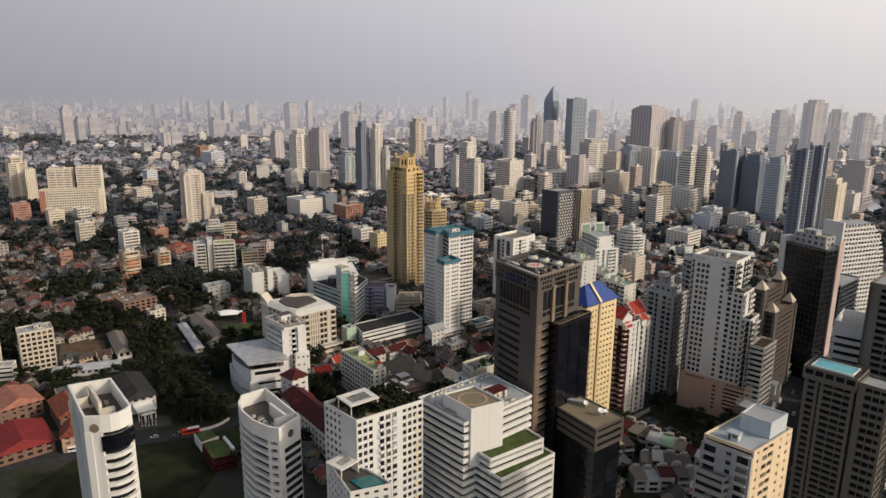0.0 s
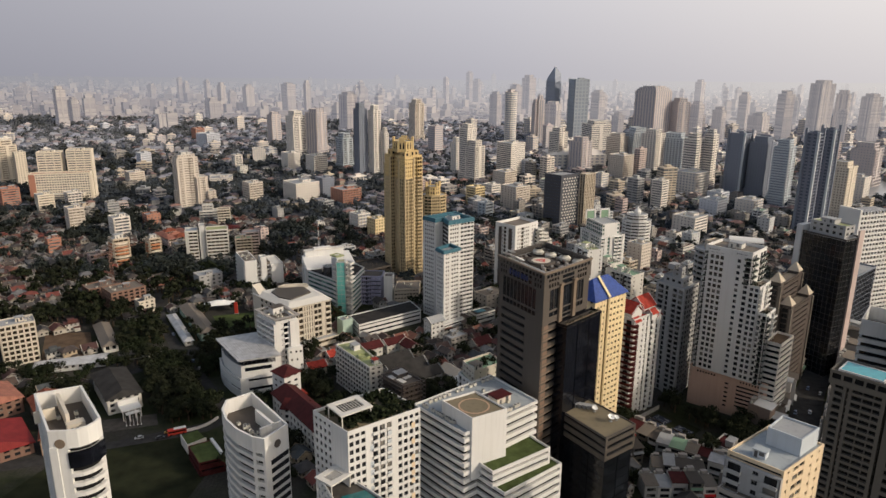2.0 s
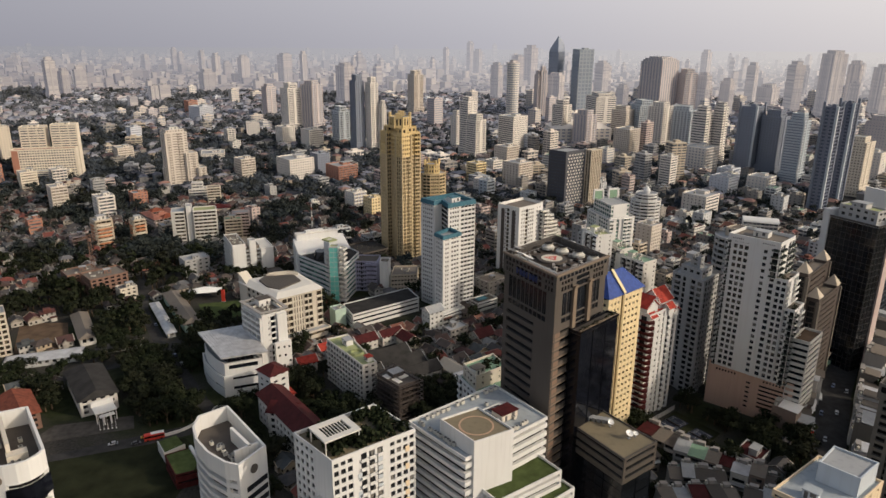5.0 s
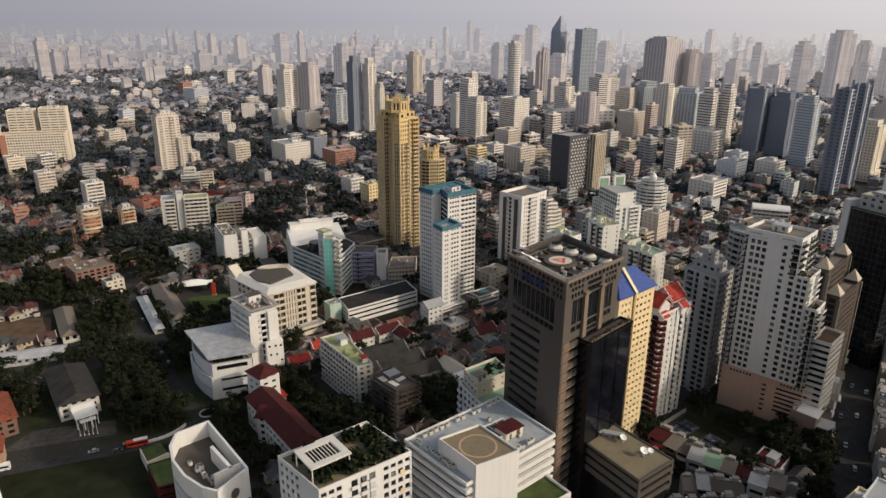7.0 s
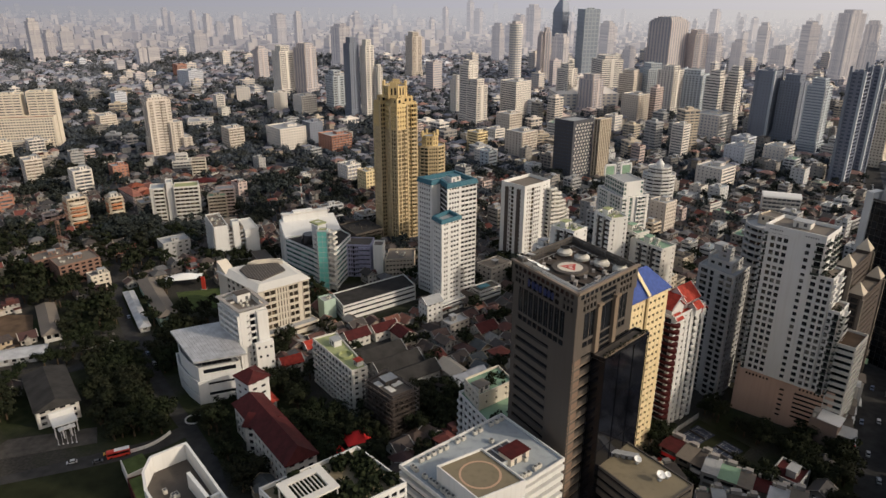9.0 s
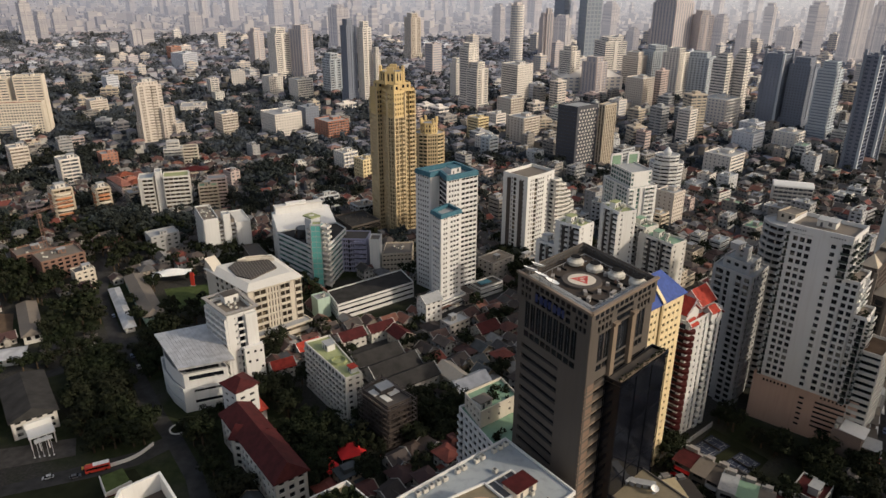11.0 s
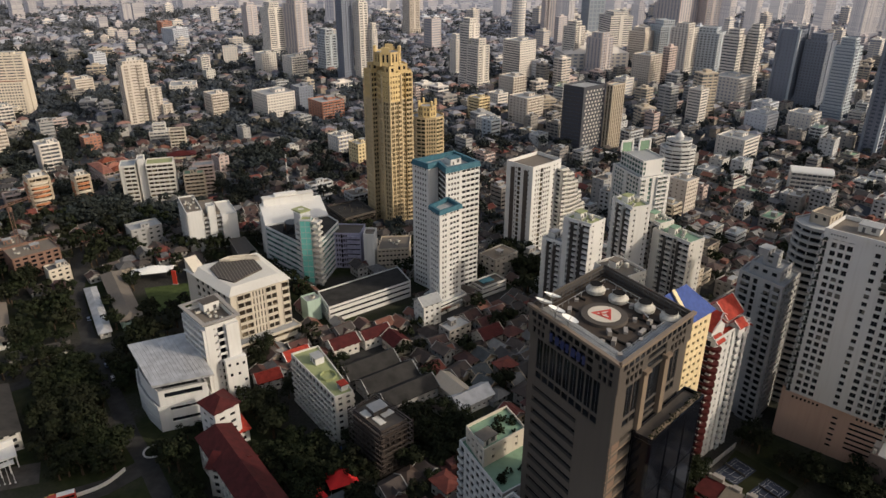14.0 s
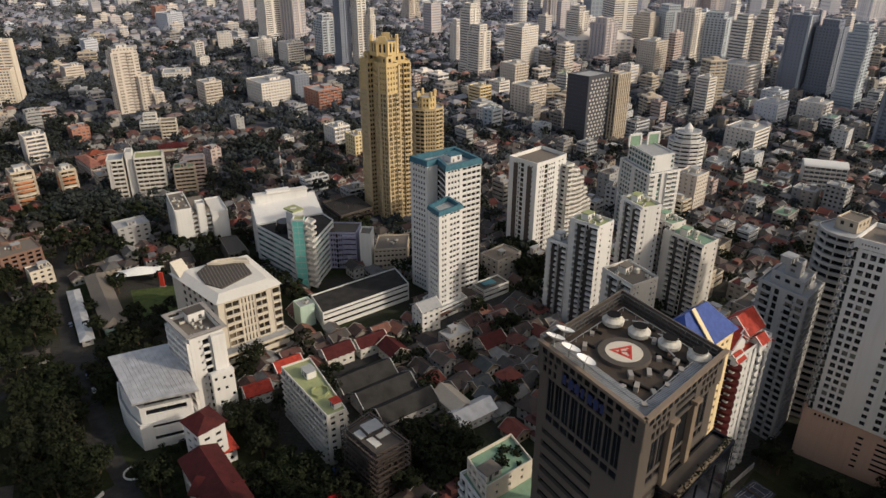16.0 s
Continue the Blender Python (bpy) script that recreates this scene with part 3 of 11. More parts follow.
def block(parent, ring, z0, z1, fh, faces, wall, glazing, windows=0, parapet=1.1, roof="roof_grey", depth=0.45, rail=None, bands=False):
    """One storeyed block of a building: a glazed core, and over it the wall with its real openings.
    faces: a pattern for each side of the ring. windows: up to how many panes are parts of their own."""
    px_, py_ = parent.location.x, parent.location.y
    ring = ordered([(x - px_, y - py_) for x, y in ring])
    mw, mg = M[wall], M[glazing]
    mr = M[rail] if rail else mw
    windows = int(windows * 0.46)
    floors = max(1, round((z1 - z0) / fh))
    fh = (z1 - z0) / floors
    core, w, rows = Build(), Build(), {}
    core.prism(inset(ring, depth), z0, z1 - 0.3)
    done = 0
    sides = []
    for i, a in enumerate(ring):
        face, bpt = faces[i % len(faces)], ring[(i + 1) % len(ring)]
        if face[0] != "mix":
            sides.append((a, bpt, face))
            continue
        # several kinds of bay side by side on one face
        total, run = sum(q for q, _ in face[1]), 0.0
        for q, sub in face[1]:
            ends = [tuple(Vector(a).lerp(Vector(bpt), k / total)) for k in (run, run + q)]
            sides.append((*ends, sub))
            run += q
    for a, bpt, face in sides:
        length = math.dist(a, bpt)
        u = ((bpt[0] - a[0]) / length, (bpt[1] - a[1]) / length)
        n = (u[1], -u[0])
        kind = face[0]
        turn = math.degrees(math.atan2(u[1], u[0]))
        if kind == "blank":
            w.slab(a, u, n, 0, length, -depth, 0, z0, z1)
            continue
        if kind == "slot":
            # a deep dark recess with thin landings
            for k in range(floors + 1):
                z = z0 + k * fh
                w.slab(a, u, n, 0, length, -depth, -depth * 0.5, max(z0, z - 0.2), min(z1, z + 0.5))
            continue
        e = face[-1] if kind in ("ribbon", "grid", "balcony", "loggia") else 0.35
        if kind == "glass":
            bays = max(1, round(length / face[1]))
            for k in range(bays + 1):
                s = length * k / bays
                bar = Build() if bands else w
                bar.slab(a, u, n, max(0, s - 0.07), min(length, s + 0.07), -depth, -depth + 0.2, z0, z1)
                if bands:
                    part("mullion", bar, mw, parent)
            for k in range(floors + 1):
                z = z0 + k * fh
                (rows.setdefault(k, Build()) if bands else w).slab(a, u, n, 0, length, -depth, -depth + 0.12, max(z0, z - 0.12), min(z1, z + 0.12))
            continue
        # end piers
        if e > 0.06:
            w.slab(a, u, n, 0, e, -depth, 0, z0, z1)
            w.slab(a, u, n, length - e, length, -depth, 0, z0, z1)
        inner = length - 2 * e
        if inner <= 0.5:
            continue
        if kind == "ribbon":
            hf = face[1]
            for k in range(floors + 1):
                z = z0 + k * fh
                lo, hi = (z, z + fh * (1 - hf)) if k < floors else (z - 0.4, z)
                (rows.setdefault(k, Build()) if bands else w).slab(a, u, n, e, length - e, -depth, 0.06, lo, min(hi, z1))
        elif kind == "grid":
            bay, wf, hf = face[1:4]
            bays = max(1, round(inner / bay))
            step = inner / bays
            pw, sp = step * (1 - wf), fh * (1 - hf)
            for k in range(bays + 1):
                s = e + step * k
                w.slab(a, u, n, max(e, s - pw / 2), min(length - e, s + pw / 2), -depth, 0, z0, z1)
            for k in range(floors + 1):
                z = z0 + k * fh
                lo, hi = (z, z + sp) if k < floors else (z - 0.4, z)
                w.slab(a, u, n, e, length - e, -depth, -0.04, lo, min(hi, z1))
            if done < windows:
                me = pane_mesh(step - pw, fh - sp, M["metal_dark"], mg)
                for f in range(floors - 1, -1, -1):
                    for k in range(bays):
                        if done >= windows:
                            break
                        s = e + step * (k + 0.5)
                        ob = new("window", me)
                        ob.parent = parent
                        d = -depth + 0.06
                        ob.matrix_local = pose(a[0] + u[0] * s + n[0] * d, a[1] + u[1] * s + n[1] * d, z0 + f * fh + sp, 0, 0, turn)
                        done += 1
        elif kind == "loggia":
            # open galleries: a parapet band on every floor, thin cross walls between
            bay, out_by = face[1:3]
            bays = max(1, round(inner / bay))
            for k in range(bays + 1):
                s = e + inner * k / bays
                pier = Build() if bands else w
                pier.slab(a, u, n, max(e, s - 0.15), min(length - e, s + 0.15), -depth, out_by - 0.1, z0, z1)
                if bands:
                    part("cross_wall", pier, mw, parent)
            for k in range(floors + 1):
                z = z0 + k * fh
                (rows.setdefault(k, Build()) if bands else w).slab(a, u, n, e * 0.5, length - e * 0.5, -depth, out_by, max(z0, z - 0.2), min(z1, z + 1.0 if k < floors else z))
        elif kind == "balcony":
            bay, out_by = face[1:3]
            bays = max(1, round(inner / bay))
            step = inner / bays
            for k in range(bays + 1):
                s = e + step * k
                w.slab(a, u, n, max(e, s - step * 0.14), min(length - e, s + step * 0.14), -depth, 0, z0, z1)
            for k in range(floors + 1):
                z = z0 + k * fh
                w.slab(a, u, n, e, length - e, -depth, -0.04, max(z0, z - 0.35), min(z + 0.3, z1))
            many = done < min(windows, 45)
            me = balcony_mesh(step * 0.86, out_by, mw, mr) if many else None
            for f in range(floors):
                z = z0 + f * fh + 0.2
                for k in range(bays):
                    s = e + step * (k + 0.5)
                    if many:
                        ob = new("balcony", me)
                        ob.parent = parent
                        ob.matrix_local = pose(a[0] + u[0] * s, a[1] + u[1] * s, z, 0, 0, turn)
                        done += 1
                    else:
                        w.slab(a, u, n, s - step * 0.43, s + step * 0.43, -0.05, out_by, z - 0.12, z + 0.12)
                        w.slab(a, u, n, s - step * 0.43, s + step * 0.43, out_by - 0.12, out_by, z + 0.12, z + 1.0)
    part("glazing", core, mg, parent)
    inner_ring = inset(ring, 0.35)
    p = Build() if windows else w
    for i, a in enumerate(ring if parapet else []):
        j = (i + 1) % len(ring)
        p.prism([a, ring[j], inner_ring[j], inner_ring[i]], z1 + 0.002, z1 + parapet)
    if w.v:
        part("wall", w, mw, parent)
    for k in rows:
        part("band", rows[k], mw, parent)
    if parapet and windows:
        part("parapet", p, mw, parent)
    top = Build()
    top.prism(inset(ring, 0.25), z1 - 0.3, z1 + 0.05)
    part("roof", top, M[roof], parent)
    return ring


def roof_box(parent, x, y, w, d, z, h, turn, wall="white", name="lift_house", roof=None):
    """A small plant room on a roof, with a door, a louvre and an overhanging lid."""
    x, y = x - parent.location.x, y - parent.location.y
    b = Build()
    b.prism(ring_of(x, y, w, d, turn), z, z + h)
    b.prism(ring_of(x, y, w + 0.6, d + 0.6, turn), z + h, z + h + 0.3, 1)
    for s, ww, zz in ((-0.25, 0.9, 0.05), (0.2, 1.4, 0.9)):
        r = ring_of(0, -d / 2 - 0.02, ww, 0.1, 0)
        c, sn = math.cos(radians(turn)), math.sin(radians(turn))
        r = [(x + c * (px + s * w) - sn * py, y + sn * (px + s * w) + c * py) for px, py in r]
        b.prism(r, z + zz, z + min(h - 0.2, zz + 1.9), 2)
    return part(name, b, [M[wall], M[roof or "roof_grey"], M["metal_dark"]], parent)


def roof_tank(parent, x, y, z, r=1.2, h=2.2):
    x, y = x - parent.location.x, y - parent.location.y
    b = Build()
    b.cone(x, y, z, z + 0.4, r * 0.8, r * 0.8, 8, 1)
    b.cone(x, y, z + 0.4, z + h, r, r, 14)
    b.cone(x, y, z + h, z + h + 0.35, r, r * 0.25, 14)
    return part("water_tank", b, [M["tank"], M["concrete"]], parent)


AC = []


def roof_clutter(parent, ring, z, count, rnd):
    """Air-conditioner boxes and ducts on a roof, each one a part."""
    if not AC:
        b = Build()
        b.box(-0.7, 0.7, -0.5, 0.5, 0.1, 1.2)
        b.cone(0, 0, 1.2, 1.32, 0.4, 0.4, 10, 1)
        b.box(-0.6, -0.4, -0.5, 0.5, 0, 0.1, 1)
        b.box(0.4, 0.6, -0.5, 0.5, 0, 0.1, 1)
        AC.append(b.mesh("air_conditioner", [M["tank"], M["metal_dark"]]))
    cx, cy = sum(p[0] for p in ring) / len(ring), sum(p[1] for p in ring) / len(ring)
    for _ in range(count):
        a, b_ = rnd.choice(ring), rnd.choice(ring)
        s, k = rnd.random(), rnd.uniform(0.15, 0.78)
        x, y = a[0] * s + b_[0] * (1 - s), a[1] * s + b_[1] * (1 - s)
        ob = new("air_conditioner", AC[0])
        ob.parent = parent
        ob.matrix_local = pose(cx + (x - cx) * k, cy + (y - cy) * k, z + 0.05, 0, 0, rnd.choice((45, 135, -40)))


def hip_roof(b, ring, z, rise, over=0.6, m=0, ridge=0.5):
    """A hipped roof over a four-cornered ring; the ridge runs along its longer sides."""
    ring = inset(ordered(ring), -over)
    if math.dist(ring[0], ring[1]) < math.dist(ring[1], ring[2]):
        ring = ring[1:] + ring[:1]
    a, b2, c, d = [Vector((*p, z)) for p in ring]
    m1, m2 = (a + d) / 2, (b2 + c) / 2
    up = Vector((0, 0, rise))
    r1, r2 = m1.lerp(m2, ridge / 2) + up, m2.lerp(m1, ridge / 2) + up
    k = len(b.v)
    low = Vector((0, 0, -0.25))
    b.v += [tuple(p) for p in (a, b2, c, d, r1, r2, a + low, b2 + low, c + low, d + low)]
    fs = [(0, 1, 5, 4), (1, 2, 5), (2, 3, 4, 5), (3, 0, 4), (6, 7, 1, 0), (7, 8, 2, 1), (8, 9, 3, 2), (9, 6, 0, 3), (9, 8, 7, 6)]
    b.f += [tuple(k + i for i in f) for f in fs]
    b.m += [m] * len(fs)


def tower(name, x, y, s, h, style, label, category="tower", turn=45.0, ratio=1.0, near=False):
    """A mid-distance or far tower of its style."""
    kinds = {
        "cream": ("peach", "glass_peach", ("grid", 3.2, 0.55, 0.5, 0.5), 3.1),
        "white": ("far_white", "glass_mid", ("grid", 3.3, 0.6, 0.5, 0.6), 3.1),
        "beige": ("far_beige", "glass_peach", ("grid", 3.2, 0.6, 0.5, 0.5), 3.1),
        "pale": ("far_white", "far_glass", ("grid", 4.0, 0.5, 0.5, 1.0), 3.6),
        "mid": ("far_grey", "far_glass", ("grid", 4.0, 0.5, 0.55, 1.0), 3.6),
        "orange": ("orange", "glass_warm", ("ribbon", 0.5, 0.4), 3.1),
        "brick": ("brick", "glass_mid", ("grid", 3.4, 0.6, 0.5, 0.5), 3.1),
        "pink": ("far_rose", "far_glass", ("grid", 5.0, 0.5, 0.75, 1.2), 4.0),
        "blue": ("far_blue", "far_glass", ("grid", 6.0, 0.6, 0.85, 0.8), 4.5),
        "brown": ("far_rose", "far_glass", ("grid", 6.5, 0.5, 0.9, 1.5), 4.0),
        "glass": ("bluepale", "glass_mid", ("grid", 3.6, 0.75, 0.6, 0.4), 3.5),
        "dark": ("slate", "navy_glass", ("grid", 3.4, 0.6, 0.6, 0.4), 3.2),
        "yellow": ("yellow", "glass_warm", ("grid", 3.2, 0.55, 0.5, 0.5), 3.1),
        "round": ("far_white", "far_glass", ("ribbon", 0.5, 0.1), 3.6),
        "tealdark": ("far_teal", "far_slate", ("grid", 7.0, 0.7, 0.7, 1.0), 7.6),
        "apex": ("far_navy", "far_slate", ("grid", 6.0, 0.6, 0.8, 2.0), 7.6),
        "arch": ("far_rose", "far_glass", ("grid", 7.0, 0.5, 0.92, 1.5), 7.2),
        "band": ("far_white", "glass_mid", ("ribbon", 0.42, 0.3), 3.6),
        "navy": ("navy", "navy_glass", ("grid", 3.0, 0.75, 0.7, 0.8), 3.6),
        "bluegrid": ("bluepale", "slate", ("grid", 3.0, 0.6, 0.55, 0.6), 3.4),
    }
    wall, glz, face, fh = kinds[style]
    # haze by material: lighter navy past 900, glowing skyline past 1500 and 1840
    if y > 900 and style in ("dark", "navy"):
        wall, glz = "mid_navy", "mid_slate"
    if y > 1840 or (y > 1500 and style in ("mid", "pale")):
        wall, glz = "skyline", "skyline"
    rnd = random.Random(int(abs(x) * 7 + abs(y) * 13))
    side_face = face
    if face[0] == "grid" and style not in ("arch", "blue", "dark"):
        side_face = rnd.choice((("loggia", 4.2, 0.9, 0.6), ("ribbon", 0.5, 1.2), ("loggia", 6.0, 0.8, 1.5), face))
        face = rnd.choice((face, ("grid", 4.2, 0.36, 0.42, 1.0), ("ribbon", 0.42, 1.0), ("grid", 5.0, 0.55, 0.5, 0.8)))
    faces = [side_face, face]
    t = thing(name, x, y, label, category)
    taken(x, y, s * 0.75)
    if style == "round":
        ring = [(x + s * 0.62 * math.cos(a * math.pi / 8), y + s * 0.62 * math.sin(a * math.pi / 8)) for a in range(16)]
        block(t, ring, 0, h, fh, faces, wall, glz)
        roof_box(t, x, y, s * 0.6, s * 0.5, h, 5, turn, "far_rose")
        return t
    ring = ring_of(x, y, s, s * ratio, turn)
    if style == "navy":
        # white fins up the corners, and a stepped crown
        for k, (px_, py_) in enumerate(ring):
            b = Build()
            b.prism(ring_of(px_ - x, py_ - y, 2.4, 2.4, turn), 0, h + (6 if k % 2 else 2))
            part("fin", b, M["slate" if k else "bluepale"], t)
    if h > 55 and style not in ("apex", "navy", "tealdark", "arch"):
        # a wider foot, a shaft, and a set-back crown
        foot, crown = min(14, h * 0.15), h - rnd.uniform(5, 9)
        block(t, ring_of(x, y, s * 1.12, s * ratio * 1.12, turn), 0, foot, fh, faces, wall, glz)
        block(t, ring, foot, crown, fh, faces, wall, glz)
        block(t, ring_of(x, y, s * 0.62, s * ratio * 0.7, turn), crown, h, fh, faces, wall, glz)
        # a recessed slot up the middle of two sides
        c, sn = math.cos(radians(turn)), math.sin(radians(turn))
        for k in (0, 1):
            b = Build()
            ox, oy = (0, -s * ratio / 2) if k == 0 else (s / 2, 0)
            b.prism(ring_of(c * ox - sn * oy, sn * ox + c * oy, s * 0.16 if k == 0 else 1.2, 1.2 if k == 0 else s * ratio * 0.16, turn), foot, crown + 1.5)
            part("pier", b, M[wall], t)
    elif style == "apex":
        block(t, ring, 0, h * 0.82, fh, faces, wall, glz, parapet=0)
        b = Build()
        low = [(px - x, py - y) for px, py in ring]
        b.hexa([(px, py, h * 0.82) for px, py in low], [(px * 0.9, py * 0.9, h * (0.86 if i in (0, 3) else 0.92)) for i, (px, py) in enumerate(low)])
        b.hexa([(px * 0.9, py * 0.9, h * (0.86 if i in (0, 3) else 0.92)) for i, (px, py) in enumerate(low)], [(px * 0.04 + 2, py * 0.04, h * 1.02) for px, py in low])
        part("spire", b, M[wall], t)
    elif style == "arch":
        block(t, ring, 0, h * 0.93, fh, faces, wall, glz, parapet=0)
        for k, sc in enumerate((0.92, 0.8, 0.6)):
            block(t, ring_of(x, y, s * sc, s * ratio * sc, turn), h * (0.93 + 0.025 * k), h * (0.955 + 0.025 * k), fh, faces, wall, glz, parapet=0)
    else:
        block(t, ring, 0, h, fh, faces, wall, glz)
        roof_box(t, x + 0.12 * s, y + 0.1 * s, s * 0.35, s * 0.3, h, 3.0, turn, wall)
        if near:
            roof_tank(t, x - 0.25 * s, y, h)
    return t


# ---- ground, roads, lawns ----


def sheet(name, ring, z, mat, label, category="ground", thick=0.3, kind="structure"):
    b = Build()
    b.prism(ordered(ring), z - thick, z)
    ob = new(name, b.mesh(name, [M[mat]]))
    return tagged(ob, label, category, "", kind)


def strip(name, pts, width, z, mat, label):
    """A road along a line of points."""
    left, right = [], []
    for i, p in enumerate(pts):
        a, b2 = Vector(pts[max(0, i - 1)]), Vector(pts[min(len(pts) - 1, i + 1)])
        u = (b2 - a).normalized()
        n = Vector((-u.y, u.x)) * width / 2
        left.append(Vector(p) + n)
        right.append(Vector(p) - n)
    b = Build()
    for i in range(len(pts) - 1):
        b.prism(ordered([tuple(left[i]), tuple(left[i + 1]), tuple(right[i + 1]), tuple(right[i])]), z - 0.2, z)
    for i in range(len(pts) - 1):
        length = math.dist(pts[i], pts[i + 1])
        for k in range(int(length / 8)):
            p = Vector(pts[i]).lerp(Vector(pts[i + 1]), k * 8 / length)
            taken(p.x, p.y, width / 2 + 1.0)
    return tagged(new(name, b.mesh(name, [M[mat]])), label, "road", "", "structure")


b = Build()
for i in range(20):
    for j in range(20):
        x0, y0 = -5000 + 500 * i, -3000 + 500 * j
        b.quad([(x0, y0, 0), (x0 + 500, y0, 0), (x0 + 500, y0 + 500, 0), (x0, y0 + 500, 0)])
tagged(new("ground", b.mesh("ground", [M["ground"]])), "flat town ground of soil, paving and scrub", "ground", "", "structure")

# two sheets that carry painted haze over the darker town ground
sheet("ground", [(-560, 600), (440, 600), (900, 1330), (-1110, 1330)], 0.03, "haze_ground_mid", "hazed grey ground between mid-distance houses")
sheet("ground", [(-1110, 1330), (900, 1330), (1500, 1960), (-1900, 1960)], 0.05, "haze_ground_far", "haze-pale ground between far houses")
strip("road", [(138, 300), (160, 350), (188, 405), (222, 462), (260, 530), (310, 640), (380, 800), (470, 1000)], 15, 0.06, "asphalt", "wide asphalt avenue with traffic between the towers")
strip("road", [(-330, 250), (-205, 306), (-146, 339), (-136, 352)], 9, 0.06, "asphalt", "worn dark campus road along a sports lawn")
strip("road", [(-136, 352), (-150, 367), (-176, 400), (-204, 434), (-238, 482), (-268, 545)], 7, 0.065, "asphalt", "narrow asphalt lane with parked cars under trees")
strip("road", [(-136, 352), (-118, 330), (-100, 300), (-84, 270)], 7, 0.07, "asphalt", "asphalt drive between trees and a long red-roofed hall")
strip("road", [(-118, 386), (-88, 414), (-58, 443), (-36, 465), (-9, 490), (19, 515), (44, 540)], 6.5, 0.06, "asphalt", "asphalt lane past small houses and a white tower")
strip("road", [(-70, 560), (20, 640), (120, 740), (230, 850)], 9, 0.06, "asphalt", "asphalt street between apartment blocks")
strip("road", [(-480, 620), (-330, 700), (-160, 690), (-40, 720)], 8, 0.065, "asphalt", "asphalt lane through low houses")
strip("road", [(-240, 380), (-215, 400), (-188, 440)], 7, 0.07, "asphalt", "asphalt car park lane beside a field")
M["lake"] = plain("still_grey_water", (0.30, 0.31, 0.32), 0.15, 0, 0.1, 0.02)
sheet("water", [(493, 985), (560, 1020), (625, 1160), (560, 1150)], 0.09, "lake", "pale still lake among far towers", "water")
taken(540, 1050, 40), taken(585, 1120, 38)
sheet("lawn", [(-214, 262), (-131, 262), (-128, 318), (-144, 333), (-204, 306)], 0.10, "lawn", "mown sports lawn beside the campus road", "lawn")
sheet("lawn", [(-186, 466), (-164, 478), (-176, 504), (-204, 494)], 0.12, "turf", "small green football pitch", "lawn")
sheet("pavement", [(-216, 321), (-172, 339), (-178, 350), (-192, 345), (-212, 338)], 0.12, "paving", "grey paved forecourt with a flag row", "pavement")
sheet("yard", [(-282, 410), (-254, 421), (-276, 456), (-306, 452)], 0.12, "dirt", "bare brown earth yard inside a long shed", "yard")
sheet("court", [(81.0, 359.5), (95.5, 377.0), (112.5, 357.5), (98.0, 341.0)], 0.12, "lawn", "dark green hard ground round two tennis courts", "court")
for q in ((-170, 292, 46), (-125, 326, 14), (-184, 486, 18), (-196, 334, 9), (-282, 436, 20), (96, 359, 14), (116, 350, 8)):
    taken(*q)

# ---- the landmark towers ----


def landmark(name, ring, label, category="tower", r=None):
    cx, cy = sum(p[0] for p in ring) / len(ring), sum(p[1] for p in ring) / len(ring)
    t = thing(name, cx, cy, label, category)
    rad = max(math.dist((cx, cy), p) for p in ring)
    taken(cx, cy, r or rad * 0.92)
    return t


RND = random.Random(5)
DISH = []


def dish(parent, x, y, z, size=1.0, turn=0.0, tilt=50):
    if not DISH:
        b = Build()
        for i in range(18):
            a, c = 2 * math.pi * i / 18, 2 * math.pi * (i + 1) / 18
            for r0, r1 in ((0.05, 0.5), (0.5, 0.85), (0.85, 1.05)):
                b.quad([(r * math.cos(t), r * math.sin(t), 0.35 * r * r + 1.2) for r, t in ((r0, a), (r1, a), (r1, c), (r0, c))])
        b.cone(0, 0, 1.2, 1.9, 0.05, 0.03, 6, 1)
        DISH.append(b.mesh("satellite_dish", [M["white_plain"], M["steel"]]))
        b = Build()
        b.cone(0, 0, 0, 1.3, 0.12, 0.10, 8)
        b.box(-0.4, 0.4, -0.4, 0.4, 0, 0.15)
        DISH.append(b.mesh("dish_post", [M["steel"]]))
    x, y = x - parent.location.x, y - parent.location.y
    post = new("dish_post", DISH[1])
    post.parent = parent
    post.matrix_local = pose(x, y, z, 0, 0, turn) @ Matrix.Scale(size, 4)
    bowl = new("satellite_dish", DISH[0])
    bowl.parent = parent
    bowl.matrix_local = pose(x, y, z + 1.3 * size, 0, 0, turn) @ pose(0, 0, 0, tilt, 0, 0) @ Matrix.Translation((0, 0, -1.1 * size)) @ Matrix.Scale(size, 4)


def leaf_clump(b, x, y, z, r, k, rnd):
    for _ in range(k):
        d = Vector((rnd.gauss(0, 1), rnd.gauss(0, 1), rnd.gauss(0, 0.8))).normalized() * r * rnd.uniform(0.5, 1.05)
        t1 = Vector((rnd.uniform(-1, 1), rnd.uniform(-1, 1), rnd.uniform(-0.6, 0.6))).normalized() * r * 0.42
        t2 = t1.cross(Vector((rnd.uniform(-1, 1), rnd.uniform(-1, 1), rnd.uniform(-1, 1)))).normalized() * r * 0.36
        c = Vector((x, y, z)) + d
        b.quad([c - t1, c + t2, c + t1, c - t2])


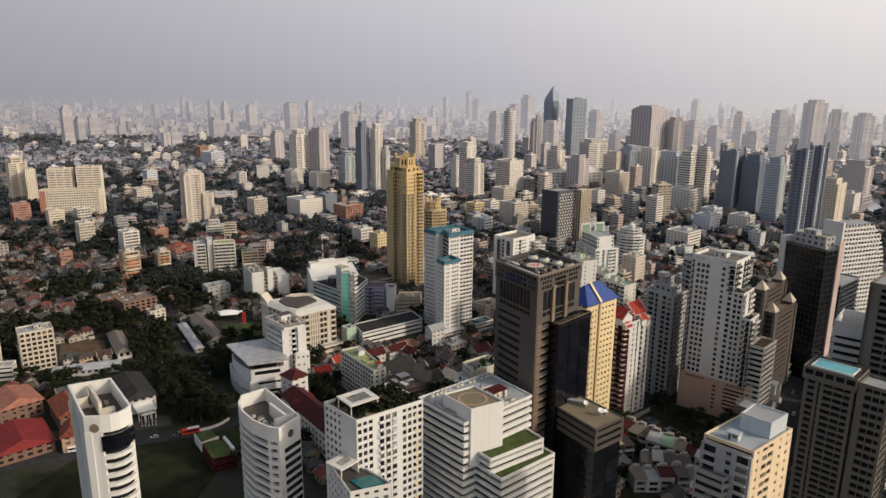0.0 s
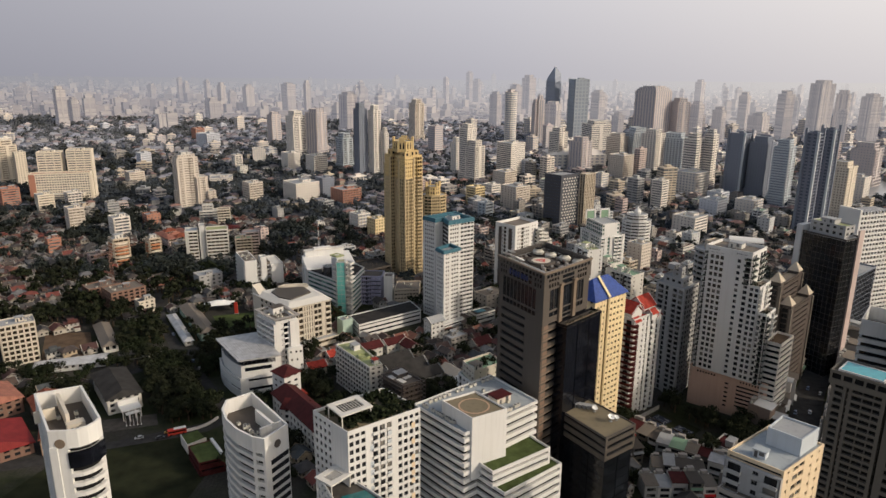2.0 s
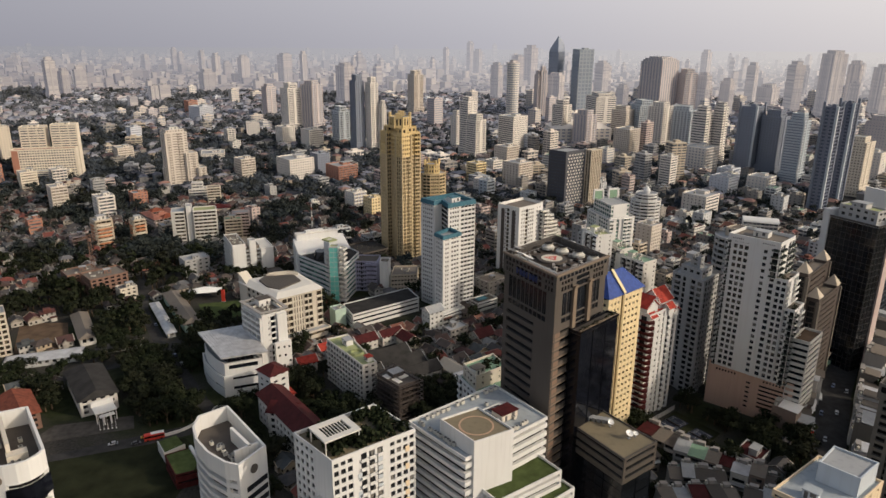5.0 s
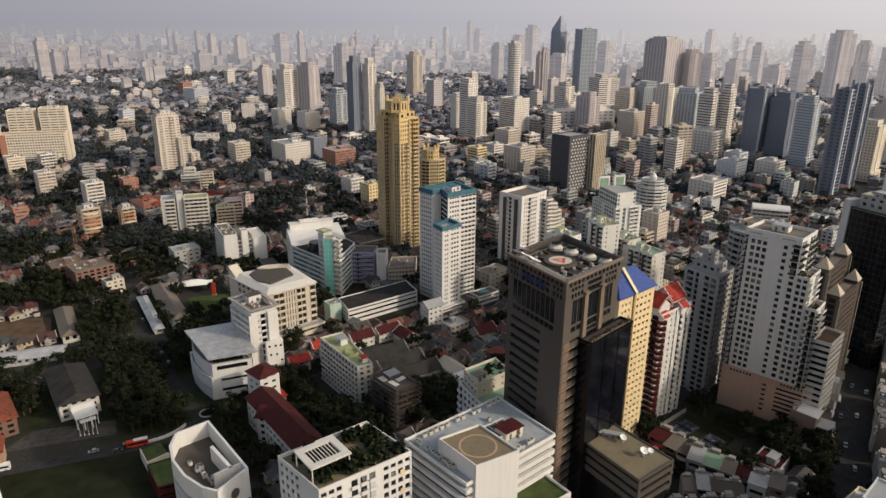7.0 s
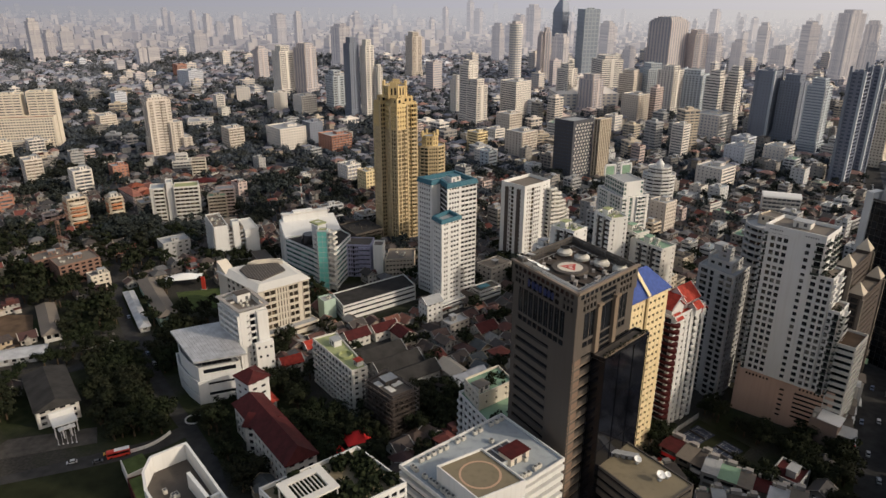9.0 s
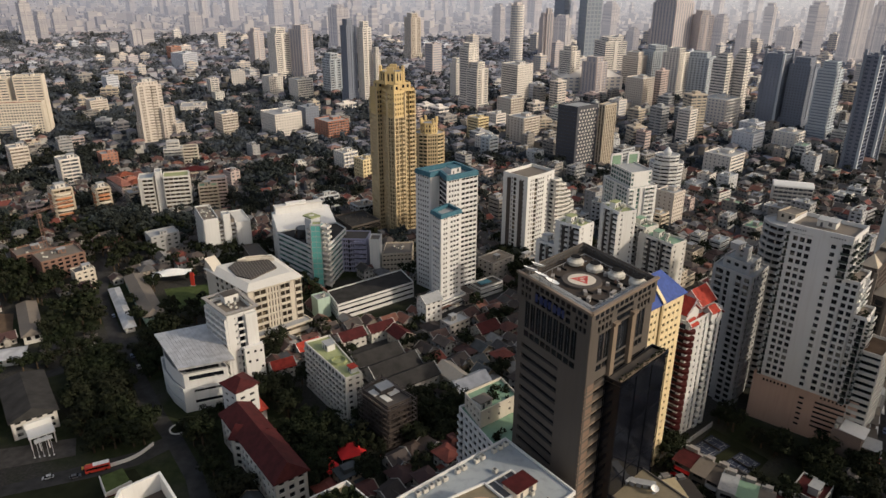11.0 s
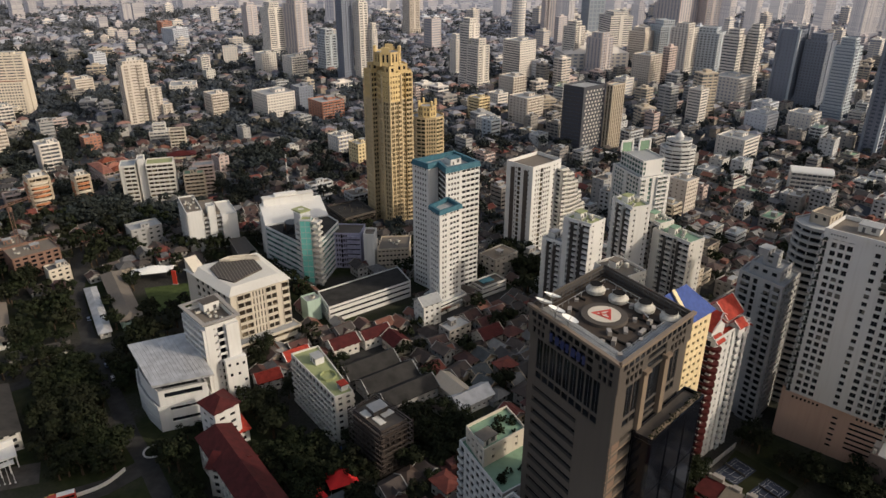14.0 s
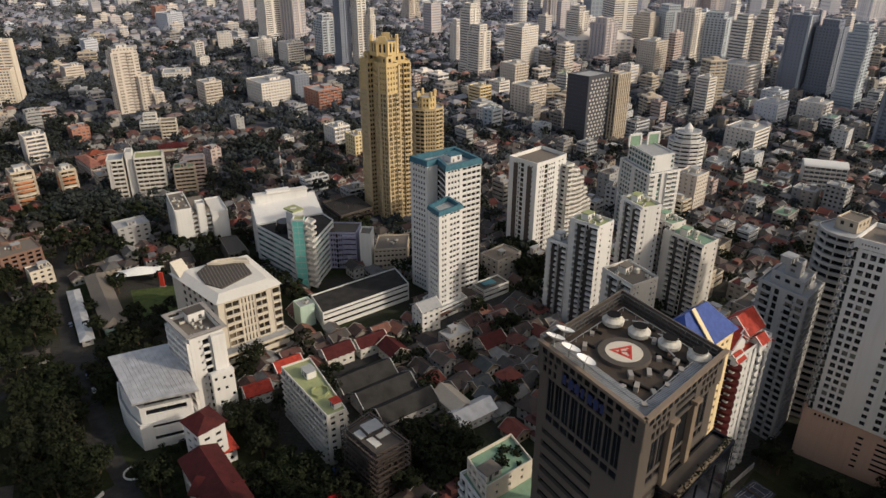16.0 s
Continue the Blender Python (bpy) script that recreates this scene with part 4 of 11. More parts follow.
def office_tower_dark():
    l, f, r = (3.5, 287.0), (19.5, 264.2), (38.6, 285.8)
    bk = (l[0] + r[0] - f[0], l[1] + r[1] - f[1])
    ring = [l, f, r, bk]
    t = landmark("office_tower", ring, "brown granite office tower with black glass bay and helipad")
    cx, cy = t.location.x, t.location.y
    block(t, ring, 0, 93, 3.45, [("mix", [(0.07, ("blank",)), (0.55, ("ribbon", 0.46, 0.0)), (0.38, ("blank",))]), ("mix", [(0.13, ("blank",)), (0.87, ("ribbon", 0.46, 0.0))]), ("ribbon", 0.5, 4), ("ribbon", 0.5, 4)], "granite", "glass_dark", parapet=0, depth=0.7, bands=True)
    # tall glazed storeys under the crown, with slim mullions and two rows of small lights
    lights, tall = ("grid", 2.2, 0.90, 0.84, 0.0), ("grid", 2.2, 0.90, 0.96, 0.0)
    gate = ("grid", 7.5, 0.97, 0.99, 0.0)
    lf = lambda g: ("mix", [(0.09, ("blank",)), (0.75, g), (0.16, ("blank",))])
    rf = lambda g: ("mix", [(0.13, ("blank",)), (0.19, g), (0.05, ("blank",)), (0.26, gate), (0.05, ("blank",)), (0.20, g), (0.12, ("blank",))])
    block(t, ring, 93, 94.6, 1.6, [("blank",), rf(("blank",)), ("blank",), ("blank",)], "granite", "glass_dark", parapet=0, depth=0.25)
    block(t, ring, 94.6, 97.2, 2.6, [lf(lights), rf(lights), lights, lights], "granite", "glass_dark", parapet=0, depth=0.25)
    block(t, ring, 97.2, 106.0, 8.8, [lf(tall), rf(tall), tall, tall], "granite", "glass_dark", windows=40, parapet=0, depth=0.25)
    squares = ("grid", 1.5, 0.66, 0.70, 0.0)
    crown = ("mix", [(0.05, ("blank",)), (0.16, squares), (0.04, ("blank",)), (0.50, ("grid", 2.4, 0.80, 0.72, 0.0)), (0.04, ("blank",)), (0.16, squares), (0.05, ("blank",))])
    sunny_crown = ("mix", [(0.09, ("blank",)), (0.22, squares), (0.06, ("blank",)), (0.26, ("grid", 7.5, 0.97, 0.80, 0.0)), (0.06, ("blank",)), (0.22, squares), (0.09, ("blank",))])
    block(t, inset(ring, -0.45), 106.0, 110.6, 2.3, [crown, sunny_crown, squares, squares], "granite", "glass_dark", parapet=2.4, roof="rust_roof", depth=0.35)
    # dark blue sign along the crown, its letters as plain bars
    o, uu = Vector(l) - Vector((cx, cy)), Vector((f[0] - l[0], f[1] - l[1])).normalized()
    for k in range(7):
        b = Build()
        s0 = 7.5 + 1.75 * k
        b.slab(tuple(o), tuple(uu), (uu.y, -uu.x), s0, s0 + (1.2 if k % 3 else 0.8), 0.44, 0.62, 107.6, 109.6)
        part("sign_bar", b, M["sign_blue"], t, "dark blue sign bar")
    # dark panels round the parapet between stone ribs, under a pale coping
    for p, q in ((l, f), (f, r)):
        d = math.dist(p, q)
        uu = Vector((q[0] - p[0], q[1] - p[1])).normalized()
        o = Vector(p) - Vector((cx, cy))
        for k in range(13):
            b = Build()
            s0 = 0.6 + (d - 1.2) * k / 13
            b.slab(tuple(o), tuple(uu), (uu.y, -uu.x), s0 + 0.35, s0 + (d - 1.2) / 13 - 0.35, 0.40, 0.48, 110.9, 112.1)
            part("dark_panel", b, M["glass_dark"], t)
        b = Build()
        b.slab(tuple(o), tuple(uu), (uu.y, -uu.x), -0.6, d + 0.6, -0.1, 0.85, 112.65, 113.25)
        part("coping", b, M["granite_light"], t)
    # red and tan stone courses down the sunny corner
    o, uu = Vector(f) - Vector((cx, cy)), Vector((r[0] - f[0], r[1] - f[1])).normalized()
    for k in range(27):
        b = Build()
        b.slab(tuple(o), tuple(uu), (uu.y, -uu.x), 0.0, 3.7, -0.3, 0.03, k * 3.444 + 0.9, k * 3.444 + 2.6)
        part("stone_course", b, M["granite_red"], t, "red-brown stone course")
        b = Build()
        b.slab(tuple(o), tuple(uu), (uu.y, -uu.x), 0.0, 8.2, -0.3, 0.075, k * 3.444 - 0.05, k * 3.444 + 0.55)
        part("string_course", b, M["granite_light"], t)
    # black glass bay on the sunny side
    u = Vector((r[0] - f[0], r[1] - f[1])).normalized()
    n = Vector((u.y, -u.x))
    a = Vector(f) + u * 8.5
    c = Vector(r) + u * 3.0
    bay = [tuple(a), tuple(a + n * 5), tuple(c + n * 5), tuple(c)]
    block(t, bay, 0, 91, 15.0, [("glass", 9.0)], "black", "black", parapet=0.9, roof="roof_dark", depth=0.3, bands=True)
    b = Build()
    b.slab(tuple(a - Vector((cx, cy))), tuple(u), tuple(n), 0.6, (c - a).length - 0.6, 3.6, 4.5, 91.1, 92.1)
    box = part("planter", b, M["granite_light"], t)
    b = Build()
    for k in range(22):
        p = a + u * (0.8 + k * ((c - a).length - 1.6) / 21) + n * 4.1 - Vector((cx, cy))
        leaf_clump(b, p.x, p.y, 92.4, RND.uniform(0.4, 0.9), 10, RND)
    part("planter_shrub", b, M["leaf"], box)
    # giant piers above the bay
    for s in (10.0, 18.6):
        b = Build()
        p = Vector(f) + u * s - Vector((cx, cy))
        b.slab(tuple(p), tuple(u), tuple(n), -0.9, 0.9, -0.5, 0.9, 92, 106.5)
        b.slab(tuple(p), tuple(u), tuple(n), -1.1, 1.1, -0.5, 1.4, 106.5, 107.3)
        part("pier", b, M["granite_light"], t)
    # helipad: a white disc with a red figure
    z = 110.65
    hx, hy = 19.7 - cx, 286.5 - cy
    b = Build()
    b.cone(hx, hy, z, z + 0.7, 5.4, 5.2, 28)
    pad = part("helipad", b, M["roof_dark"], t)
    b = Build()
    b.cone(hx, hy, z + 0.7, z + 0.76, 3.7, 3.7, 28)
    part("helipad_disc", b, M["cream"], pad, "white round landing mark")
    b = Build()
    for k in range(3):
        q = [(hx + rr * math.cos(w), hy + rr * math.sin(w)) for rr, w in ((3.0, 0.9 + k * 2.094), (3.0, 0.9 + (k + 1) * 2.094), (1.8, 0.9 + (k + 1) * 2.094), (1.8, 0.9 + k * 2.094))]
        b.prism(ordered(q), z + 0.76, z + 0.80)
    for dx, dy, w, d in ((-0.8, 0, 0.5, 1.8), (0.8, 0, 0.5, 1.8), (0, 0, 1.4, 0.45)):
        b.prism(ring_of(hx + dx, hy + dy, w, d, 0), z + 0.76, z + 0.80)
    part("helipad_mark", b, M["red_plain"], pad, "red landing sign")
    for k, (s, d) in enumerate(((25.5, -3.2), (25.5, -9.6), (25.0, -16.2), (25.0, -22.5))):
        p = Vector(f) + u * s + n * d
        b = Build()
        x, y = p.x - cx, p.y - cy
        b.cone(x, y, z, z + 0.4, 1.7, 1.7, 16, 1)
        b.cone(x, y, z + 0.4, z + 1.3, 2.25, 2.35, 24)
        b.cone(x, y, z + 1.3, z + 2.0, 2.35, 1.5, 24)
        b.cone(x, y, z + 2.0, z + 2.5, 1.45, 1.55, 20)
        b.cone(x, y, z + 2.5, z + 2.56, 1.50, 1.50, 20, 1)
        part("cooling_tank", b, [M["tank"], M["recess"]], t)
    v = Vector((l[0] - f[0], l[1] - f[1])).normalized()
    for s, q in ((26.0, 2.0), (26.3, 5.5), (21.5, 2.0), (17.0, 1.8)):
        p = Vector(f) + v * s + u * q
        dish(t, p.x, p.y, z, 1.9, 60 + 3 * s, 24)
    for s, q in ((3, 4), (6, 3), (9, 5), (4, 9), (8, 13), (6, 20), (12, 3.2), (3, 12), (5, 15.5), (9, 18), (3.5, 18), (10, 9), (7, 7), (13, 22), (17, 23.5), (4, 23), (22, 8), (24, 13)):
        p = Vector(f) + v * s + u * q
        b = Build()
        x, y = p.x - cx, p.y - cy
        b.prism(ring_of(x, y, 1.2 + 0.6 * (s % 3), 0.9, 48 + 11 * (q % 5)), z, z + 0.5 + 0.25 * (s % 4))
        b.prism(ring_of(x + 1.1, y + 0.8, 0.35, 2.4 + s % 2, 48), z, z + 0.5, 1)
        part("roof_plant", b, [M["concrete"], M["rubber"]], t)
    b = Build()
    inner = inset([(p[0] - cx, p[1] - cy) for p in ring], 3.2)
    for i, p in enumerate(inner):
        q = inner[(i + 1) % 4]
        d = math.dist(p, q)
        uu = ((q[0] - p[0]) / d, (q[1] - p[1]) / d)
        b.slab(p, uu, (uu[1], -uu[0]), 0, d, -0.06, 0.06, z + 1.0, z + 1.12)
        for k in range(int(d / 2.5)):
            b.slab(p, uu, (uu[1], -uu[0]), k * 2.5, k * 2.5 + 0.12, -0.06, 0.06, z, z + 1.0)
    part("guard_rail", b, M["steel"], t)
    # inner screen along the two far sides, solid grating walk along the near ones
    edge = inset([(p[0] - cx, p[1] - cy) for p in ring], 0.9)
    for i, p in enumerate(edge):
        q = edge[(i + 1) % 4]
        d = math.dist(p, q)
        uu = ((q[0] - p[0]) / d, (q[1] - p[1]) / d)
        b = Build()
        if i > 1:
            for zz in (0.2, 1.2, 2.2):
                b.slab(p, uu, (uu[1], -uu[0]), 0, d, -0.07, 0.07, z + zz, z + zz + 0.16)
            for k in range(int(d / 1.6) + 1):
                b.slab(p, uu, (uu[1], -uu[0]), k * 1.6, k * 1.6 + 0.16, -0.07, 0.07, z, z + 2.3)
            part("lattice", b, M["metal_dark"], t)
        else:
            for k in range(int(d / 0.5)):
                b.slab(p, uu, (uu[1], -uu[0]), k * 0.5, k * 0.5 + 0.3, -3.6 if i == 0 else -2.0, 0.2, z + 0.9, z + 1.05)
            part("grating_walk", b, M["steel"], t)
    for k in range(6):
        p = Vector(f) + v * (5 + 3.4 * k) + u * (24.2 - (k % 2) * 3.2)
        b = Build()
        b.prism(ring_of(p.x - cx, p.y - cy, 2.2, 0.5, 48 + 30 * (k % 3)), z, z + 0.9)
        b.prism(ring_of(p.x - cx, p.y - cy, 0.3, 3.4, 20 * k), z + 0.9, z + 1.1, 1)
        part("pipe_rack", b, [M["rust"], M["steel"]], t)


office_tower_dark()


def blue_roof_tower():
    ring = [(49.8, 336.2), (67.3, 353.3), (57.5, 363.5), (40.0, 346.4)]
    t = landmark("apartment_tower", ring, "cream-yellow apartment tower with a steep blue tiled roof")
    block(t, ring, 0, 77, 3.1, [("mix", [(0.05, ("blank",)), (0.30, ("grid", 2.4, 0.48, 0.42, 0.1)), (0.12, ("blank",)), (0.47, ("grid", 2.9, 0.52, 0.40, 0.1)), (0.06, ("blank",))]), ("grid", 3.2, 0.5, 0.45, 0.8), ("grid", 3, 0.5, 0.45, 0.8), ("grid", 3.0, 0.5, 0.5, 0.6)], "yellow", "glass", windows=260, parapet=0)
    cx, cy = t.location.x, t.location.y
    b = Build()
    hip_roof(b, [(x - cx, y - cy) for x, y in ring], 77, 8.5, 0.9, 0, 0.55)
    part("roof", b, M["tile_blue"], t, "blue glazed tile roof")
    b = Build()
    u, n = (0.715, 0.70), (0.70, -0.715)
    a = (49.8 - cx, 336.2 - cy)
    b.slab(a, u, n, 9.4, 10.6, 0.0, 0.7, 0, 77)
    part("drain_shaft", b, M["golddark"], t)
    b = Build()
    b.hexa([(a[0] + u[0] * s + n[0] * 1.2, a[1] + u[1] * s + n[1] * 1.2, 77.3) for s in (9.2, 10.8)] + [(a[0] + u[0] * s - n[0] * 6.6, a[1] + u[1] * s - n[1] * 6.6, 85.7) for s in (10.8, 9.2)],
           [(a[0] + u[0] * s + n[0] * 1.2, a[1] + u[1] * s + n[1] * 1.2, 77.8) for s in (9.2, 10.8)] + [(a[0] + u[0] * s - n[0] * 6.6, a[1] + u[1] * s - n[1] * 6.6, 86.3) for s in (10.8, 9.2)])
    part("roof_rib", b, M["yellow"], t)


blue_roof_tower()


def gable(b, ring, z, rise, over=0.5, m=0, mw=1):
    """A gabled roof over a four-cornered ring, ridge along the longer sides, with its end walls."""
    ring = ordered(ring)
    if math.dist(ring[0], ring[1]) < math.dist(ring[1], ring[2]):
        ring = ring[1:] + ring[:1]
    e = inset(ring, -over)
    a, b2, c, d = [Vector((*p, z)) for p in e]
    m1, m2 = (a + d) / 2 + Vector((0, 0, rise)), (b2 + c) / 2 + Vector((0, 0, rise))
    th = Vector((0, 0, -0.3))
    for p, q, r_, s in ((a, b2, m2, m1), (c, d, m1, m2)):
        b.hexa([p + th, q + th, r_ + th, s + th], [p, q, r_, s], m)
    # pale verge boards up both ends
    for e0, e1, ridge in ((a, d, m1), (b2, c, m2)):
        inward = (m2 - m1).normalized() * (0.35 if ridge is m1 else -0.35)
        for p in (e0, e1):
            lift = Vector((0, 0, 0.02))
            b.hexa([p + lift, ridge + lift, ridge + inward + lift, p + inward + lift], [p + lift * 9, ridge + lift * 9, ridge + inward + lift * 9, p + inward + lift * 9], mw)
    w = [Vector((*p, z - 0.3)) for p in ring]
    for p, q, top_p in ((w[3], w[0], m1), (w[1], w[2], m2)):
        b.quad([p, q, (p + q) / 2 + Vector((0, 0, rise - 0.1))], mw)


def red_roof_tower():
    ring = [(75.4, 366.6), (92.9, 383.5), (81.9, 394.6), (64.4, 377.7)]
    t = landmark("apartment_tower", ring, "white apartment tower with maroon balconies and red tiled gables")
    cx, cy = t.location.x, t.location.y
    block(t, ring, 0, 56, 3.05, [("mix", [(0.09, ("blank",)), (0.11, ("balcony", 2.4, 0.9, 0.0)), (0.10, ("blank",)), (0.09, ("grid", 1.5, 0.6, 0.45, 0.1)), (0.08, ("blank",)), (0.05, ("slot",)), (0.09, ("blank",)), (0.13, ("balcony", 2.6, 0.9, 0.0)), (0.09, ("blank",)), (0.10, ("balcony", 2.4, 0.9, 0.0)), (0.07, ("blank",))]), ("balcony", 4.0, 1.0, 1.0), ("grid", 3.5, 0.5, 0.5, 1), ("balcony", 4.0, 1.5, 1.0)], "white", "glass", windows=230, parapet=1.0, roof="tile_red", rail="white")
    # maroon rails down the shady side
    p, q = ring[3], ring[0]
    d = math.dist(p, q)
    u = ((q[0] - p[0]) / d, (q[1] - p[1]) / d)
    for k in range(18):
        b = Build()
        b.slab((p[0] - cx, p[1] - cy), u, (u[1], -u[0]), 0.6, d - 0.6, 1.52, 1.7, k * 3.05 + 1.0, k * 3.05 + 2.3)
        part("balcony_rail", b, M["tile_maroon"], t)
        # a rounded maroon balcony round the corner
        b = Build()
        b.prism([(q[0] - cx + 0.6 + 2.1 * math.cos(a * math.pi / 7), q[1] - cy + 0.4 + 2.1 * math.sin(a * math.pi / 7)) for a in range(14)], k * 3.05 + 0.85, k * 3.05 + 2.05)
        part("corner_balcony", b, M["tile_maroon"], t)
    for s0, s1, w0, w1, z0, hgt in ((0.04, 0.40, 0.15, 0.85, 56, 7.0), (0.52, 0.95, 0.2, 0.85, 56, 8.5), (0.30, 0.62, 0.3, 1.0, 56, 6.0), (0.03, 0.22, -0.02, 0.2, 52, 5.2), (0.60, 0.80, -0.06, 0.2, 53.5, 5.4), (0.82, 0.99, -0.04, 0.3, 51, 5.2)):
        u2, n2 = Vector((17.5, 16.9)), Vector((-11, 11.1))
        o = Vector(ring[0]) - Vector((cx, cy))
        rr = [tuple(o + u2 * s + n2 * w) for s, w in ((s0, w0), (s1, w0), (s1, w1), (s0, w1))]
        b = Build()
        b.prism(ordered(rr), z0, z0 + 3.0, 1)
        gable(b, rr, z0 + 3.3, hgt - 3, 0.7, 0, 1)
        part("gable_roof", b, [M["tile_red"], M["white"]], t, "red tiled gable")


red_roof_tower()


def tennis_court(x, y):
    """A blue-grey court with its lines and net, long way towards the north-east."""
    t = thing("tennis_court", x, y, "blue-grey tennis court with white lines and net", "tennis court", "tennis courts below the towers", 0.12, 40)
    b = Build()
    b.box(-6.8, 6.8, -4.6, 4.6, -0.1, 0.03)
    part("surface", b, M["slate_court"], t)
    for x0, x1, y0, y1 in ((-6, 6, -3.7, -3.62), (-6, 6, 3.62, 3.7), (-6, 6, -2.8, -2.7), (-6, 6, 2.7, 2.8), (-6, -5.92, -3.7, 3.7), (5.92, 6, -3.7, 3.7), (-3.2, -3.1, -2.8, 2.8), (3.1, 3.2, -2.8, 2.8), (-3.2, 3.2, -0.05, 0.05)):
        b = Build()
        b.box(x0, x1, y0, y1, 0.02, 0.036)
        part("line", b, M["palegrey"], t)
    b = Build()
    b.box(-0.03, 0.03, -4.2, 4.2, 0.03, 0.9)
    part("net", b, M["granite"], t)
    for s in (-4.2, 4.2):
        b = Build()
        b.cone(0, s, 0.03, 1.0, 0.06, 0.05, 8)
        part("net_post", b, M["white_plain"], t)


tennis_court(91.4, 364.4)
tennis_court(100.2, 353.6)


def court_wall():
    t = thing("garden_wall", 86, 369.5, "grey plastered garden wall beside tennis courts", "wall", "", 0, 43.5)
    b = Build()
    b.box(-13, 13, -0.15, 0.15, 0, 2.4)
    part("panel", b, M["grey"], t)
    for k in range(8):
        b = Build()
        b.box(-13 + k * 3.7 - 0.2, -13 + k * 3.7 + 0.2, -0.22, 0.22, 0, 2.6)
        part("pier", b, M["concrete"], t)


court_wall()


def grey_tower():
    ring = [(95.5, 409.5), (107.3, 394.3), (119.0, 408.0), (107.2, 423.2)]
    t = landmark("apartment_tower", ring, "grey concrete apartment tower with stacked balconies and a stepped roof")
    block(t, ring, 0, 64, 3.05, [("mix", [(0.34, ("balcony", 3.6, 1.1, 0.6)), (0.10, ("slot",)), (0.10, ("blank",)), (0.46, ("balcony", 3.6, 1.1, 0.6))]), ("mix", [(0.10, ("blank",)), (0.4, ("balcony", 3.8, 1.1, 0.4)), (0.1, ("slot",)), (0.4, ("grid", 2.8, 0.6, 0.5, 0.4))]), ("grid", 3.5, 0.5, 0.5, 1), ("grid", 3.5, 0.5, 0.5, 1)], "grey", "glass", windows=200, parapet=1.0)
    block(t, inset(ring, 3.0), 64, 68, 3.0, [("grid", 3.5, 0.55, 0.5, 0.6)], "grey", "glass")
    block(t, inset(ring, 6.5), 68, 73, 3.0, [("grid", 3.5, 0.4, 0.5, 0.6)], "grey", "glass")
    roof_box(t, 104, 408, 5, 4, 73, 2.6, 40, "grey")
    roof_tank(t, 109, 413, 68.1, 1.4, 2.4)


grey_tower()


